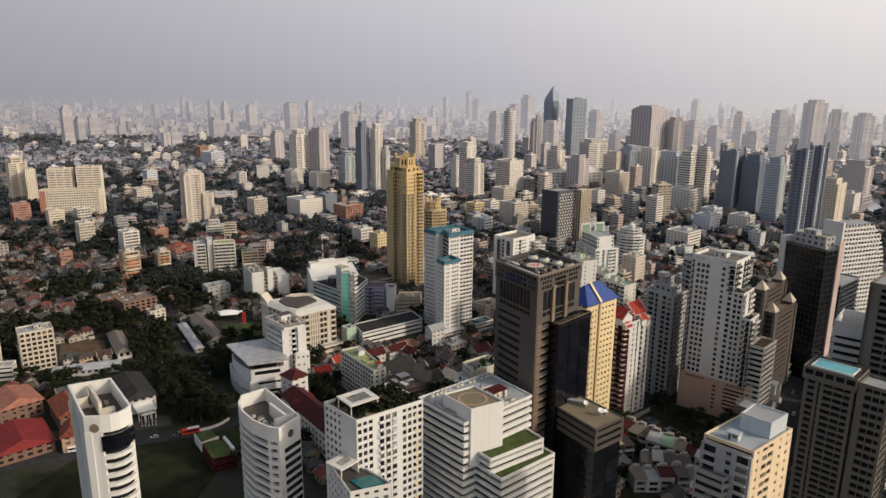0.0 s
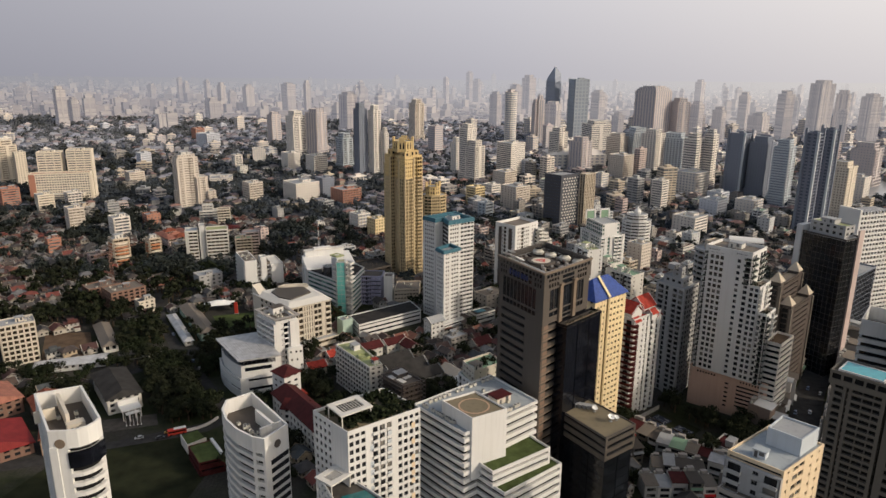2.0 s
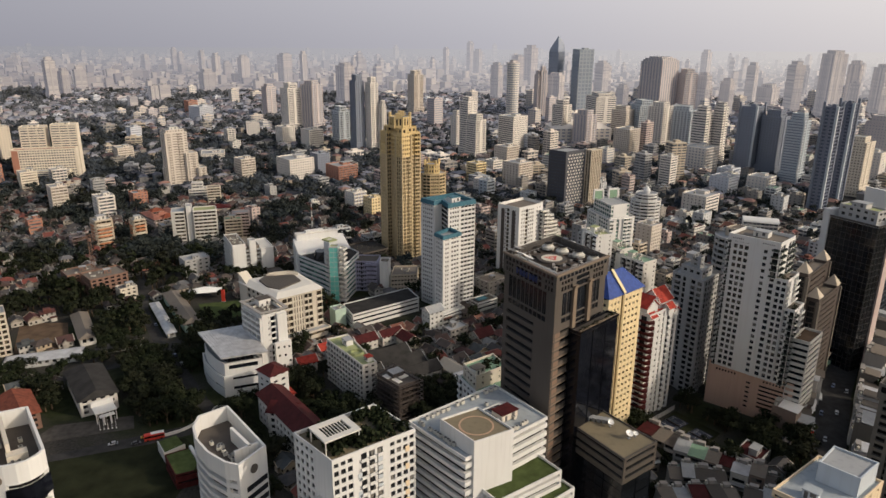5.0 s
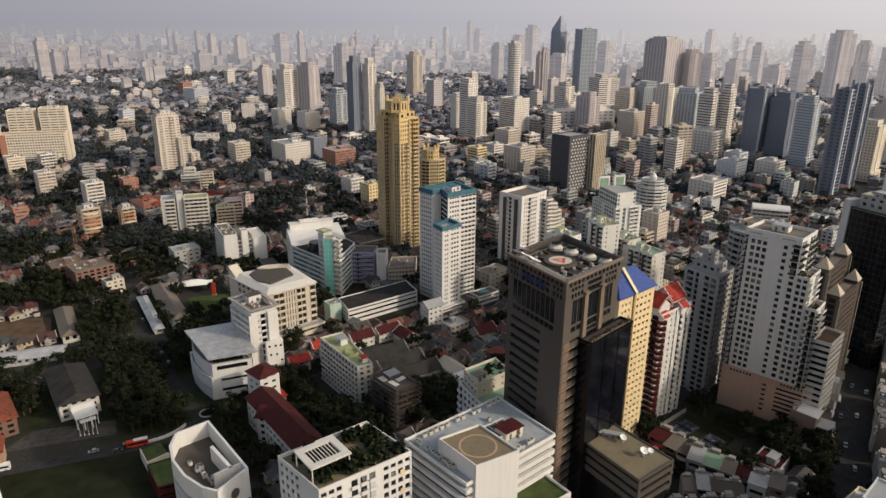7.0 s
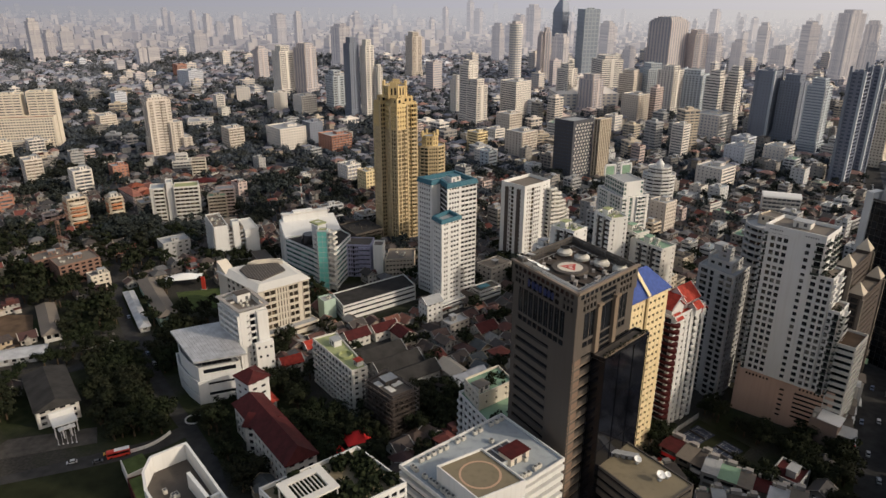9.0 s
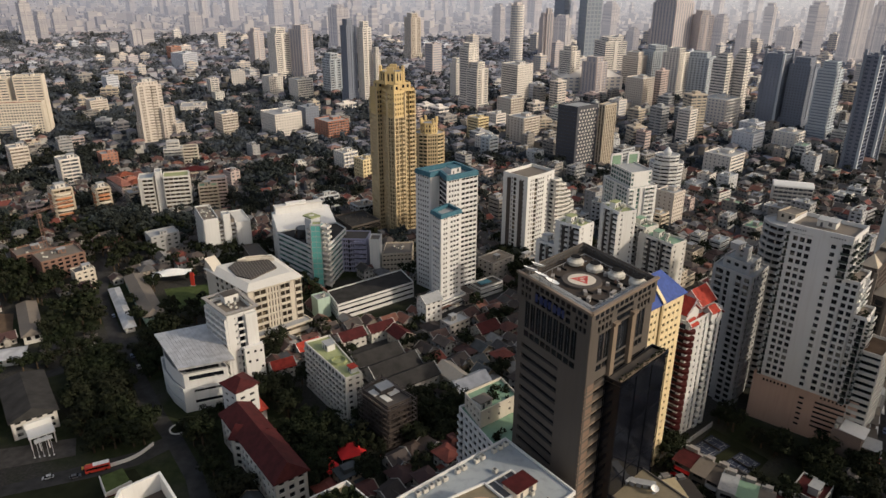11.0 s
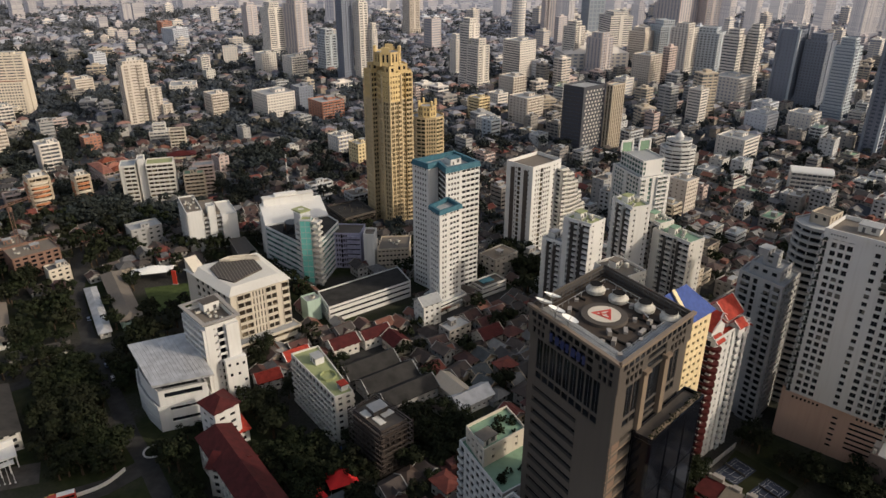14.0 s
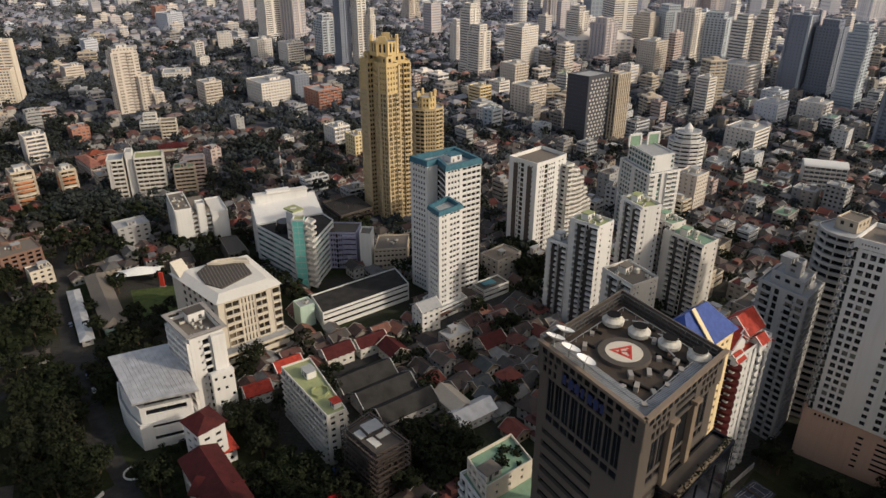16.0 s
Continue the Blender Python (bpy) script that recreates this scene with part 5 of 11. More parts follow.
def podium_tower():
    l, f, r, bk = (114.0, 387.4), (133.0, 372.0), (144.8, 385.5), (126.8, 400.8)
    ring = [l, f, r, bk]
    t = landmark("hotel_tower", ring, "tall white hotel tower with a terracotta-pink windowless podium", r=24)
    cx, cy = t.location.x, t.location.y
    u = Vector((f[0] - l[0], f[1] - l[1])).normalized()
    n = Vector((u.y, -u.x))
    col_of = ("grid", 2.7, 0.70, 0.64, 0.15)
    lead = [(0.07, ("balcony", 1.7, 0.8, 0.0)), (0.03, ("blank",)), (0.33, col_of), (0.26, ("blank",)), (0.085, ("grid", 2.0, 0.84, 0.56, 0.0)), (0.065, ("blank",))]
    sunny = ("mix", [(0.34, ("balcony", 3.2, 1.2, 0.2)), (0.20, ("blank",)), (0.46, ("balcony", 3.2, 1.2, 0.2))])
    back = ("grid", 3, 0.5, 0.5, 1)
    side = ("balcony", 3.4, 1.3, 0.4)
    block(t, ring, 75.5, 91.5, 3.1, [("mix", lead + [(0.16, ("balcony", 3.8, 1.2, 0.1))]), sunny, back, side], "white", "glass", windows=110, parapet=1.6, roof="roof_brown", rail="bottle")
    block(t, ring, 23, 75.5, 3.1, [("mix", lead + [(0.16, ("grid", 2.6, 0.70, 0.64, 0.5))]), ("blank",), back, side], "white", "glass", windows=280, parapet=0, rail="bottle")
    a = Vector(l) - Vector((cx, cy))
    b = Build()
    b.slab(tuple(a), tuple(u), tuple(n), 0, 24.4, -0.2, 0.35, 89.8, 93.1)
    part("cornice", b, M["white"], t)
    for k in range(12):
        b = Build()
        s0 = 2.2 + (k if k < 6 else k + 9) * 0.95
        b.slab(tuple(a), tuple(u), tuple(n), s0, s0 + 0.45, 0.30, 0.42, 91.0, 91.6)
        part("vent", b, M["metal_dark"], t)
    # stepped shoulders that carry the broad face on
    for s0, s1, deep, top, cols in ((24.45, 30.0, 15.5, 75.0, [(0.94, ("grid", 2.6, 0.70, 0.64, 0.1)), (0.06, ("blank",))]), (30.05, 35.0, 13.0, 61.5, [(0.46, ("grid", 2.3, 0.70, 0.64, 0.1)), (0.54, ("balcony", 2.7, 1.2, 0.1))])):
        q = [Vector(l) + u * s0, Vector(l) + u * s1, Vector(l) + u * s1 - n * deep, Vector(l) + u * s0 - n * deep]
        block(t, [tuple(p) for p in q], 23, top, 3.1, [("mix", cols), sunny, ("blank",), ("blank",)], "white", "glass", windows=70, parapet=1.0, roof="roof_brown", rail="bottle")
        for k in range(9):
            b = Build()
            p = Vector(l) + u * RND.uniform(s0 + 0.6, s1 - 0.6) - n * RND.uniform(0.4, 7.0)
            leaf_clump(b, p.x - cx, p.y - cy, top + 0.7, RND.uniform(0.6, 1.2), 14, RND)
            part("terrace_shrub", b, M["leaf"], t)
    pod = [(113.2, 388.6), (146.6, 364.9), (158.4, 380.6), (127.6, 404.4)]
    block(t, pod, 0, 23, 3.3, [("blank",), ("blank",), ("blank",), ("blank",)], "pink", "glass_dark", parapet=1.0, roof="roof_brown")
    p0 = Vector(pod[0]) - Vector((cx, cy))
    u = Vector((pod[1][0] - pod[0][0], pod[1][1] - pod[0][1])).normalized()
    n = Vector((u.y, -u.x))
    for s0, s1, z0, dz, k in ((25.5, 39.0, 6.0, 2.3, 6), (19.3, 21.2, 4.5, 2.6, 6)):
        for i in range(k):
            b = Build()
            b.slab(tuple(p0), tuple(u), tuple(n), s0, s1, -0.1, 0.05, z0 + i * dz, z0 + i * dz + 1.0)
            b.slab(tuple(p0), tuple(u), tuple(n), s0 - 0.2, s1 + 0.2, 0.0, 0.25, z0 + i * dz + 1.0, z0 + i * dz + 1.2, 1)
            part("louvre", b, [M["glass_dark"], M["pink"]], t)
    for i in range(7):
        for base in (4.0, 27.0):
            b = Build()
            b.slab(tuple(p0), tuple(u), tuple(n), base + i * 1.5, base + i * 1.5 + 0.7, -0.1, 0.05, 20.2, 21.2)
            part("vent", b, M["glass_dark"], t)
    block(t, [(143.2, 367.2), (149.2, 362.5), (160.6, 375.6), (154.1, 381.1)], 0, 46.5, 3.1, [("ribbon", 0.52, 0.2)], "offwhite", "glass_dark", parapet=1.2, roof="dirt")
    roof_box(t, 130, 388, 7, 5, 91.6, 2.6, -40, "offwhite")


podium_tower()


def curved_glass_tower():
    face = [(CGX + 10.0 * math.cos(a), CGY + 10.0 * math.sin(a)) for a in [radians(q) for q in (150, 175, 200, 225, 250, 275, 300)]]
    ring = face + [(CGX + 9, CGY + 6), (CGX + 2, CGY + 11)]
    t = landmark("apartment_tower", ring, "grey tower with a curved glazed side and dark balconies", r=11)
    block(t, ring, 0, 82, 3.1, [("ribbon", 0.6, 0.15)], "grey", "glass_dark", parapet=0.8, roof="roof_grey", depth=0.8)
    block(t, ring_of(CGX + 2, CGY + 2, 10, 8, 40), 82, 86, 4, [("grid", 3.0, 0.4, 0.5, 0.6)], "beige", "glass", parapet=0.7, roof="roof_brown")


CGX, CGY = 128.0, 419.0
curved_glass_tower()


def pyramid_towers():
    for cx, cy, h, ang, at in ((169.8, 416.3, 66.5, 50, 14.5), (176.4, 414.0, 53.5, 49, 13.8)):
        ring = ring_of(cx, cy, 2 * at + 6.5, 6.4, ang)
        t = landmark("apartment_tower", ring, "dark brown slab tower with pale pyramid caps", r=13)
        end = ("mix", [(0.25, ("blank",)), (0.5, ("slot",)), (0.25, ("blank",))])
        block(t, ring, 0, h, 3.2, [("mix", [(0.16, ("blank",)), (0.68, ("ribbon", 0.35, 0.3)), (0.16, ("blank",))]), end, ("ribbon", 0.35, 3.0), end], "umber", "glass_dark", parapet=0.8, roof="roof_brown")
        c, sn = math.cos(radians(ang)), math.sin(radians(ang))
        for px_, py_ in ring:
            b = Build()
            b.prism(ring_of(px_ - cx, py_ - cy, 1.5, 1.5, ang), 0, h)
            part("corner_strip", b, M["taupe"], t)
        for o in (-at, at):
            b = Build()
            q = ring_of(c * o, sn * o, 6.0, 6.0, ang)
            b.prism(q, h, h + 1.8, 1)
            b.hexa([(x, y, h + 1.8) for x, y in inset(q, -0.4)], [(c * o + (x - c * o) * 0.03, sn * o + (y - sn * o) * 0.03, h + 7.0) for x, y in q])
            part("pyramid_cap", b, [M["beige"], M["umber"]], t)


pyramid_towers()


def black_tower():
    ring = [(189.8, 451.8), (205.4, 427.6), (219, 436.5), (203.4, 460.6)]
    t = landmark("office_tower", ring, "black glass office tower with a pale end wall")
    block(t, ring, 0, 86, 3.6, [("glass", 3.0)], "darkbrown", "glass_dark", parapet=1.0)
    b = Build()
    cx, cy = t.location.x, t.location.y
    b.prism([(x - cx, y - cy) for x, y in ((215.6, 433.6), (219.5, 436.1), (219.0, 437.0), (215.0, 434.6))], 0, 91)
    part("end_wall", b, M["rose"], t)
    b = Build()
    b.prism([(x - cx, y - cy) for x, y in ((187.8, 453.4), (189.9, 450.4), (197, 455), (195, 458))], 0, 90)
    part("side_wall", b, M["palegrey"], t)
    block(t, inset(ring, 3.5), 86, 93, 3.5, [("grid", 4, 0.5, 0.5, 0.5)], "grey", "glass", parapet=0.8, roof="roof_olive")
    roof_box(t, 203, 444, 8, 6, 93, 3, -55, "grey")


black_tower()


def sail_tower():
    cx, cy = 282.0, 545.0
    t = landmark("apartment_tower", ring_of(cx, cy, 50, 18, 30), "white curved tower whose stepped end narrows to the top", r=26)
    u, n = Vector((math.cos(radians(25)), math.sin(radians(25)))), Vector((math.sin(radians(25)), -math.cos(radians(25))))
    w, core = Build(), Build()
    floors = 24
    for k in range(floors):
        q = k / (floors - 1)
        s1 = 26 * math.sqrt(max(0.02, 1 - (q * 0.97) ** 3))
        s0 = -24
        z = k * 3.4
        w.slab((0, 0), tuple(u), tuple(n), s0, s1, -8, 8, z, z + 1.5)
        core.slab((0, 0), tuple(u), tuple(n), s0 + 0.8, s1 - 0.8, -7.2, 7.2, z + 1.5, z + 3.4)
        for j in range(int((s1 - s0) / 3.2)):
            w.slab((0, 0), tuple(u), tuple(n), s0 + j * 3.2, s0 + j * 3.2 + 0.9, 7.2, 8, z + 1.5, z + 3.4)
    part("wall", w, M["white"], t)
    part("glazing", core, M["glass"], t)
    b = Build()
    b.slab((0, 0), tuple(u), tuple(n), -26, -24, -8.5, 8.5, 0, 84)
    part("end_wall", b, M["white"], t)
    ring = ring_of(252, 508, 34, 22, 45)
    t = landmark("office_building", ring, "dark blue glass office block with a flat roof", "building")
    block(t, ring, 0, 46, 3.6, [("glass", 3.2)], "slate", "glass_dark", parapet=1.0)


sail_tower()


def pool_hotel():
    ring = [(124.0, 261.0), (137.0, 249.4), (145.5, 258.9), (132.5, 270.5)]
    t = landmark("hotel_tower", ring, "olive-grey hotel tower with stacked balconies and a rooftop pool")
    cx, cy = t.location.x, t.location.y
    rows = ("mix", [(0.24, ("grid", 4.4, 0.92, 0.62, 0.1)), (0.05, ("blank",)), (0.04, ("slot",)), (0.05, ("blank",)), (0.62, ("grid", 3.6, 0.92, 0.62, 0.1))])
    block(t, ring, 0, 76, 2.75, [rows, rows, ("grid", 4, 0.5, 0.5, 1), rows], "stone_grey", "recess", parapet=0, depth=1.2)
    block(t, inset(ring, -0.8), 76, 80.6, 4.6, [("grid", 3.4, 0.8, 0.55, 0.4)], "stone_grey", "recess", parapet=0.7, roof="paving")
    b = Build()
    pool = [(126.4, 261.3), (132.4, 268.0), (142.6, 258.9), (136.8, 252.4)]
    b.prism(ordered([(x - cx, y - cy) for x, y in pool]), 80.6, 81.1)
    p = part("pool", b, M["water"], t, "turquoise swimming pool")
    b = Build()
    rim = [(x - cx, y - cy) for x, y in ordered(pool)]
    outer = inset(rim, -0.5)
    for i in range(4):
        j = (i + 1) % 4
        b.prism([outer[i], outer[j], rim[j], rim[i]], 80.6, 81.25)
    part("pool_rim", b, M["white"], p)
    block(t, [(137.9, 249.0), (145.4, 242.2), (152.5, 250.2), (145.6, 257.4)], 0, 79, 3.3, [("mix", [(0.2, ("blank",)), (0.8, ("grid", 3.0, 0.88, 0.60, 0.2))]), ("grid", 3.6, 0.9, 0.62, 0.4)], "stone_grey", "recess", parapet=1.0, depth=1.0)
    ring2 = [(146.0, 267.0), (155.0, 259.0), (171.0, 277.0), (162.0, 285.0)]
    t2 = landmark("hotel_tower", ring2, "tall olive-grey hotel wing with stacked balconies beside a pool deck")
    block(t2, ring2, 0, 112, 2.75, [("mix", [(0.3, ("blank",)), (0.7, ("grid", 4.0, 0.92, 0.62, 0.2))]), ("grid", 4.6, 0.92, 0.62, 1.2), ("grid", 4, 0.5, 0.5, 1), ("mix", [(0.5, ("grid", 4.4, 0.92, 0.62, 0.2)), (0.2, ("slot",)), (0.3, ("blank",))])], "stone_grey", "recess", parapet=1.5, depth=1.2)
    ring3 = [(149.0, 295.0), (160.0, 287.4), (171.5, 304.0), (160.5, 311.6)]
    t3 = landmark("office_building", ring3, "white office building with dark ribbon windows", "building")
    block(t3, ring3, 0, 82, 3.6, [("ribbon", 0.52, 0.0)], "white", "glass_dark", parapet=6.0, roof="roof_brown", bands=True, depth=1.0)
    # two made-up towers outside the view, added to shade the shops and avenue
    ring4 = ring_of(236, 262, 34, 26, 42)
    t4 = landmark("apartment_tower", ring4, "added unseen tower that shades the avenue")
    ring5 = ring_of(288, 337, 30, 30, 42)
    t5 = landmark("apartment_tower", ring5, "added unseen tower that shades the avenue")
    block(t5, ring5, 0, 120, 3.3, [("grid", 3.6, 0.5, 0.5, 0.8)], "beige", "glass", parapet=1.2)
    block(t4, ring4, 0, 138, 3.3, [("grid", 3.6, 0.5, 0.5, 0.8)], "beige", "glass", parapet=1.2)


pool_hotel()


def cream_block():
    ring = [(69.0, 204.2), (80.8, 194.1), (98.2, 209.6), (86.6, 219.8)]
    t = landmark("apartment_block", ring, "cream apartment block with blue-grey roof and grey balconies", "building")
    # this cream is warmed to take in the sun's tint on the lit side
    block(t, ring, 0, 80, 3.1, [("ribbon", 0.4, 0.6), ("mix", [(0.05, ("blank",)), (0.12, ("grid", 2.6, 0.42, 0.36, 0.1)), (0.05, ("blank",)), (0.30, ("grid", 3.4, 0.86, 0.55, 0.1)), (0.06, ("blank",)), (0.40, ("grid", 4.4, 0.30, 0.34, 0.4)), (0.02, ("blank",))]), ("grid", 3, 0.5, 0.5, 1), ("grid", 3, 0.5, 0.5, 1)], "warmcream", "glass", windows=130, parapet=0.7, roof="roof_blue")
    # balcony skin on the shady side, its grey darkened to carry the shade
    q0, q1 = Vector(ring[0]), Vector(ring[1])
    out_n = Vector((q1.y - q0.y, q0.x - q1.x)).normalized() * 1.6
    front = [tuple(q0 + out_n), tuple(q1 + out_n), tuple(q1 + out_n * 0.01), tuple(q0 + out_n * 0.01)]
    block(t, front, 0, 78.6, 3.1, [("mix", [(0.36, ("balcony", 3.6, 1.5, 0.2)), (0.10, ("blank",)), (0.20, ("grid", 2.6, 0.6, 0.5, 0.2)), (0.34, ("balcony", 3.6, 1.5, 0.2))])], "grey", "glass", windows=90, parapet=0, depth=0.4)
    cx, cy = t.location.x, t.location.y
    top = [(81.5, 209.5), (88.5, 203.0), (96.4, 210.2), (88.5, 217.0)]
    block(t, top, 80, 85, 5, [("blank",)], "bluepale", "glass", parapet=0.6, roof="roof_grey")
    roof_box(t, 77.5, 202.5, 3.5, 2.6, 80.05, 2.2, -40, "bluepale", "stair_house", "roof_blue")
    step = [(66, 200.5), (73, 194.4), (77.5, 198.2), (70.5, 204.4)]
    block(t, step, 0, 70, 3.1, [("ribbon", 0.5, 0.4)], "concrete", "glass", parapet=0.9, roof="roof_brown")


cream_block()


def dark_block():
    ring = [(27.6, 273.0), (43.6, 251.6), (56.4, 262.8), (39.6, 283.4)]
    t = landmark("office_building", ring, "low black glass office block with a brown roof", "building")
    block(t, inset(ring, 0.6), 0, 45, 3.6, [("glass", 9.0)], "black", "glass_dark", parapet=0, depth=0.2)
    block(t, ring, 45, 54.5, 3.2, [("ribbon", 0.40, 0.3), ("mix", [(0.06, ("blank",)), (0.88, ("ribbon", 0.55, 0.0)), (0.06, ("blank",))])], "granite", "glass_dark", parapet=0.5, roof="deck")
    for x, y, s in ((42, 271.5, 1.1), (47.2, 264.4, 1.3), (49.5, 265.5, 0.9)):
        dish(t, x, y, 54.6, s, 30, 26)
    for k in range(6):
        roof_box(t, 33.5 + 1.7 * k, 275.5 - 0.4 * k, 1.6, 1.3, 54.6, 1.3, 40 + 9 * k, "steel", "roof_plant")
    for k in range(5):
        b = Build()
        u = Vector((15.5, -20.6)).normalized()
        b.slab((28.5 - t.location.x + 1.2, 273.6 - t.location.y - 1.0), tuple(u), (u.y, -u.x), 3.5 + 4.6 * k, 3.8 + 4.6 * k, -0.5, 0.3, 0, 45)
        part("fin", b, M["steel"], t)


dark_block()


def helipad_block():
    ring = [(-27.0, 252.2), (-7.5, 233.0), (18.7, 258.6), (1.2, 279.0)]
    t = landmark("office_block", ring, "white office block with ribbon windows and green roof terraces", "building")
    cx, cy = t.location.x, t.location.y
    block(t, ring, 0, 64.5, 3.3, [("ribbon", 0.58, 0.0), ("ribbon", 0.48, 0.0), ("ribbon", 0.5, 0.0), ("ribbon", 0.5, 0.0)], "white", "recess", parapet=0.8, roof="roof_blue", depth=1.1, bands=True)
    box = [(-16.2, 246.2), (-5.0, 234.3), (7.0, 242.3), (-4.5, 254.6)]
    block(t, box, 46, 69.6, 24, [("blank",)], "white", "glass", parapet=0.7, roof="deck", depth=0.3)
    hx, hy = -4.7 - cx, 244.3 - cy
    b = Build()
    for i in range(36):
        a0, a1 = 2 * math.pi * i / 36, 2 * math.pi * (i + 1) / 36
        b.prism([(hx + r * math.cos(a), hy + r * math.sin(a)) for r, a in ((5.6, a0), (5.6, a1), (5.0, a1), (5.0, a0))], 69.65, 69.70)
    part("helipad_ring", b, M["orange"], t, "faded orange landing ring")
    b = Build()
    b.cone(hx, hy, 69.65, 69.68, 5.0, 5.0, 36)
    part("helipad", b, M["deck"], t)
    # green terraces stepping down on the sunny side
    for rr, z in (([(-7.5, 242.0), (2.5, 231.0), (23.2, 248.2), (14.2, 258.6)], 51.4), ([(-5.5, 240.0), (6.6, 227.6), (27.6, 247.4), (18, 257.5)], 45.6)):
        block(t, rr, 0 if z < 50 else 45.6, z, 3.3, [("ribbon", 0.55, 0.0), ("ribbon", 0.48, 0.0), ("blank",), ("blank",)], "white", "recess", parapet=0.9, roof="turf", depth=0.9, bands=True)
    # roof furniture
    q = [(-9.5, 254.5), (-4.0, 249.0), (7.5, 259.5), (2.5, 265.0)]
    q = ordered([(x - cx, y - cy) for x, y in q])
    b = Build()
    b.prism(inset(q, 0.4), 64.55, 65.6)
    light = part("skylight", b, M["metal_dark"], t, "dark ribbed skylight in a white frame")
    for i in range(4):
        b = Build()
        j = (i + 1) % 4
        b.prism([q[i], q[j], inset(q, 0.45)[j], inset(q, 0.45)[i]], 64.55, 66.0)
        part("rim", b, M["white"], light)
    for k in range(1, 5):
        b = Build()
        p0, p1 = Vector(q[0]).lerp(Vector(q[1]), k / 5), Vector(q[3]).lerp(Vector(q[2]), k / 5)
        if (Vector(q[1]) - Vector(q[0])).length <= (Vector(q[2]) - Vector(q[1])).length:
            p0, p1 = Vector(q[1]).lerp(Vector(q[2]), k / 5), Vector(q[0]).lerp(Vector(q[3]), k / 5)
        uu = (p1 - p0).normalized()
        b.slab(tuple(p0), tuple(uu), (uu.y, -uu.x), 0.3, (p1 - p0).length - 0.3, -0.12, 0.12, 65.6, 65.85)
        part("bar", b, M["palegrey"], light)
    roof_box(t, 4.5, 258.5, 7, 5, 64.6, 2.6, 43, "cream", "plant_room", "tile_maroon")
    roof_clutter(t, [(p[0] - cx, p[1] - cy) for p in ring], 64.5, 8, RND)
    for i, k0, k1, count in ((0, 0.12, 0.75, 14), (1, 0.45, 0.95, 12), (3, 0.05, 0.9, 15)):
        p, q = Vector(ring[i]), Vector(ring[(i + 1) % 4])
        nn = Vector((-(q - p).y, (q - p).x)).normalized()
        for k in range(count):
            if RND.random() < 0.25:
                continue
            c = p.lerp(q, k0 + (k1 - k0) * k / count) + nn * (2.0 + 0.5 * RND.random())
            ob = new("air_conditioner", AC[0])
            ob.parent = t
            ob.matrix_local = pose(c.x - cx, c.y - cy, 64.55, 0, 0, math.degrees(math.atan2((q - p).y, (q - p).x)))


helipad_block()


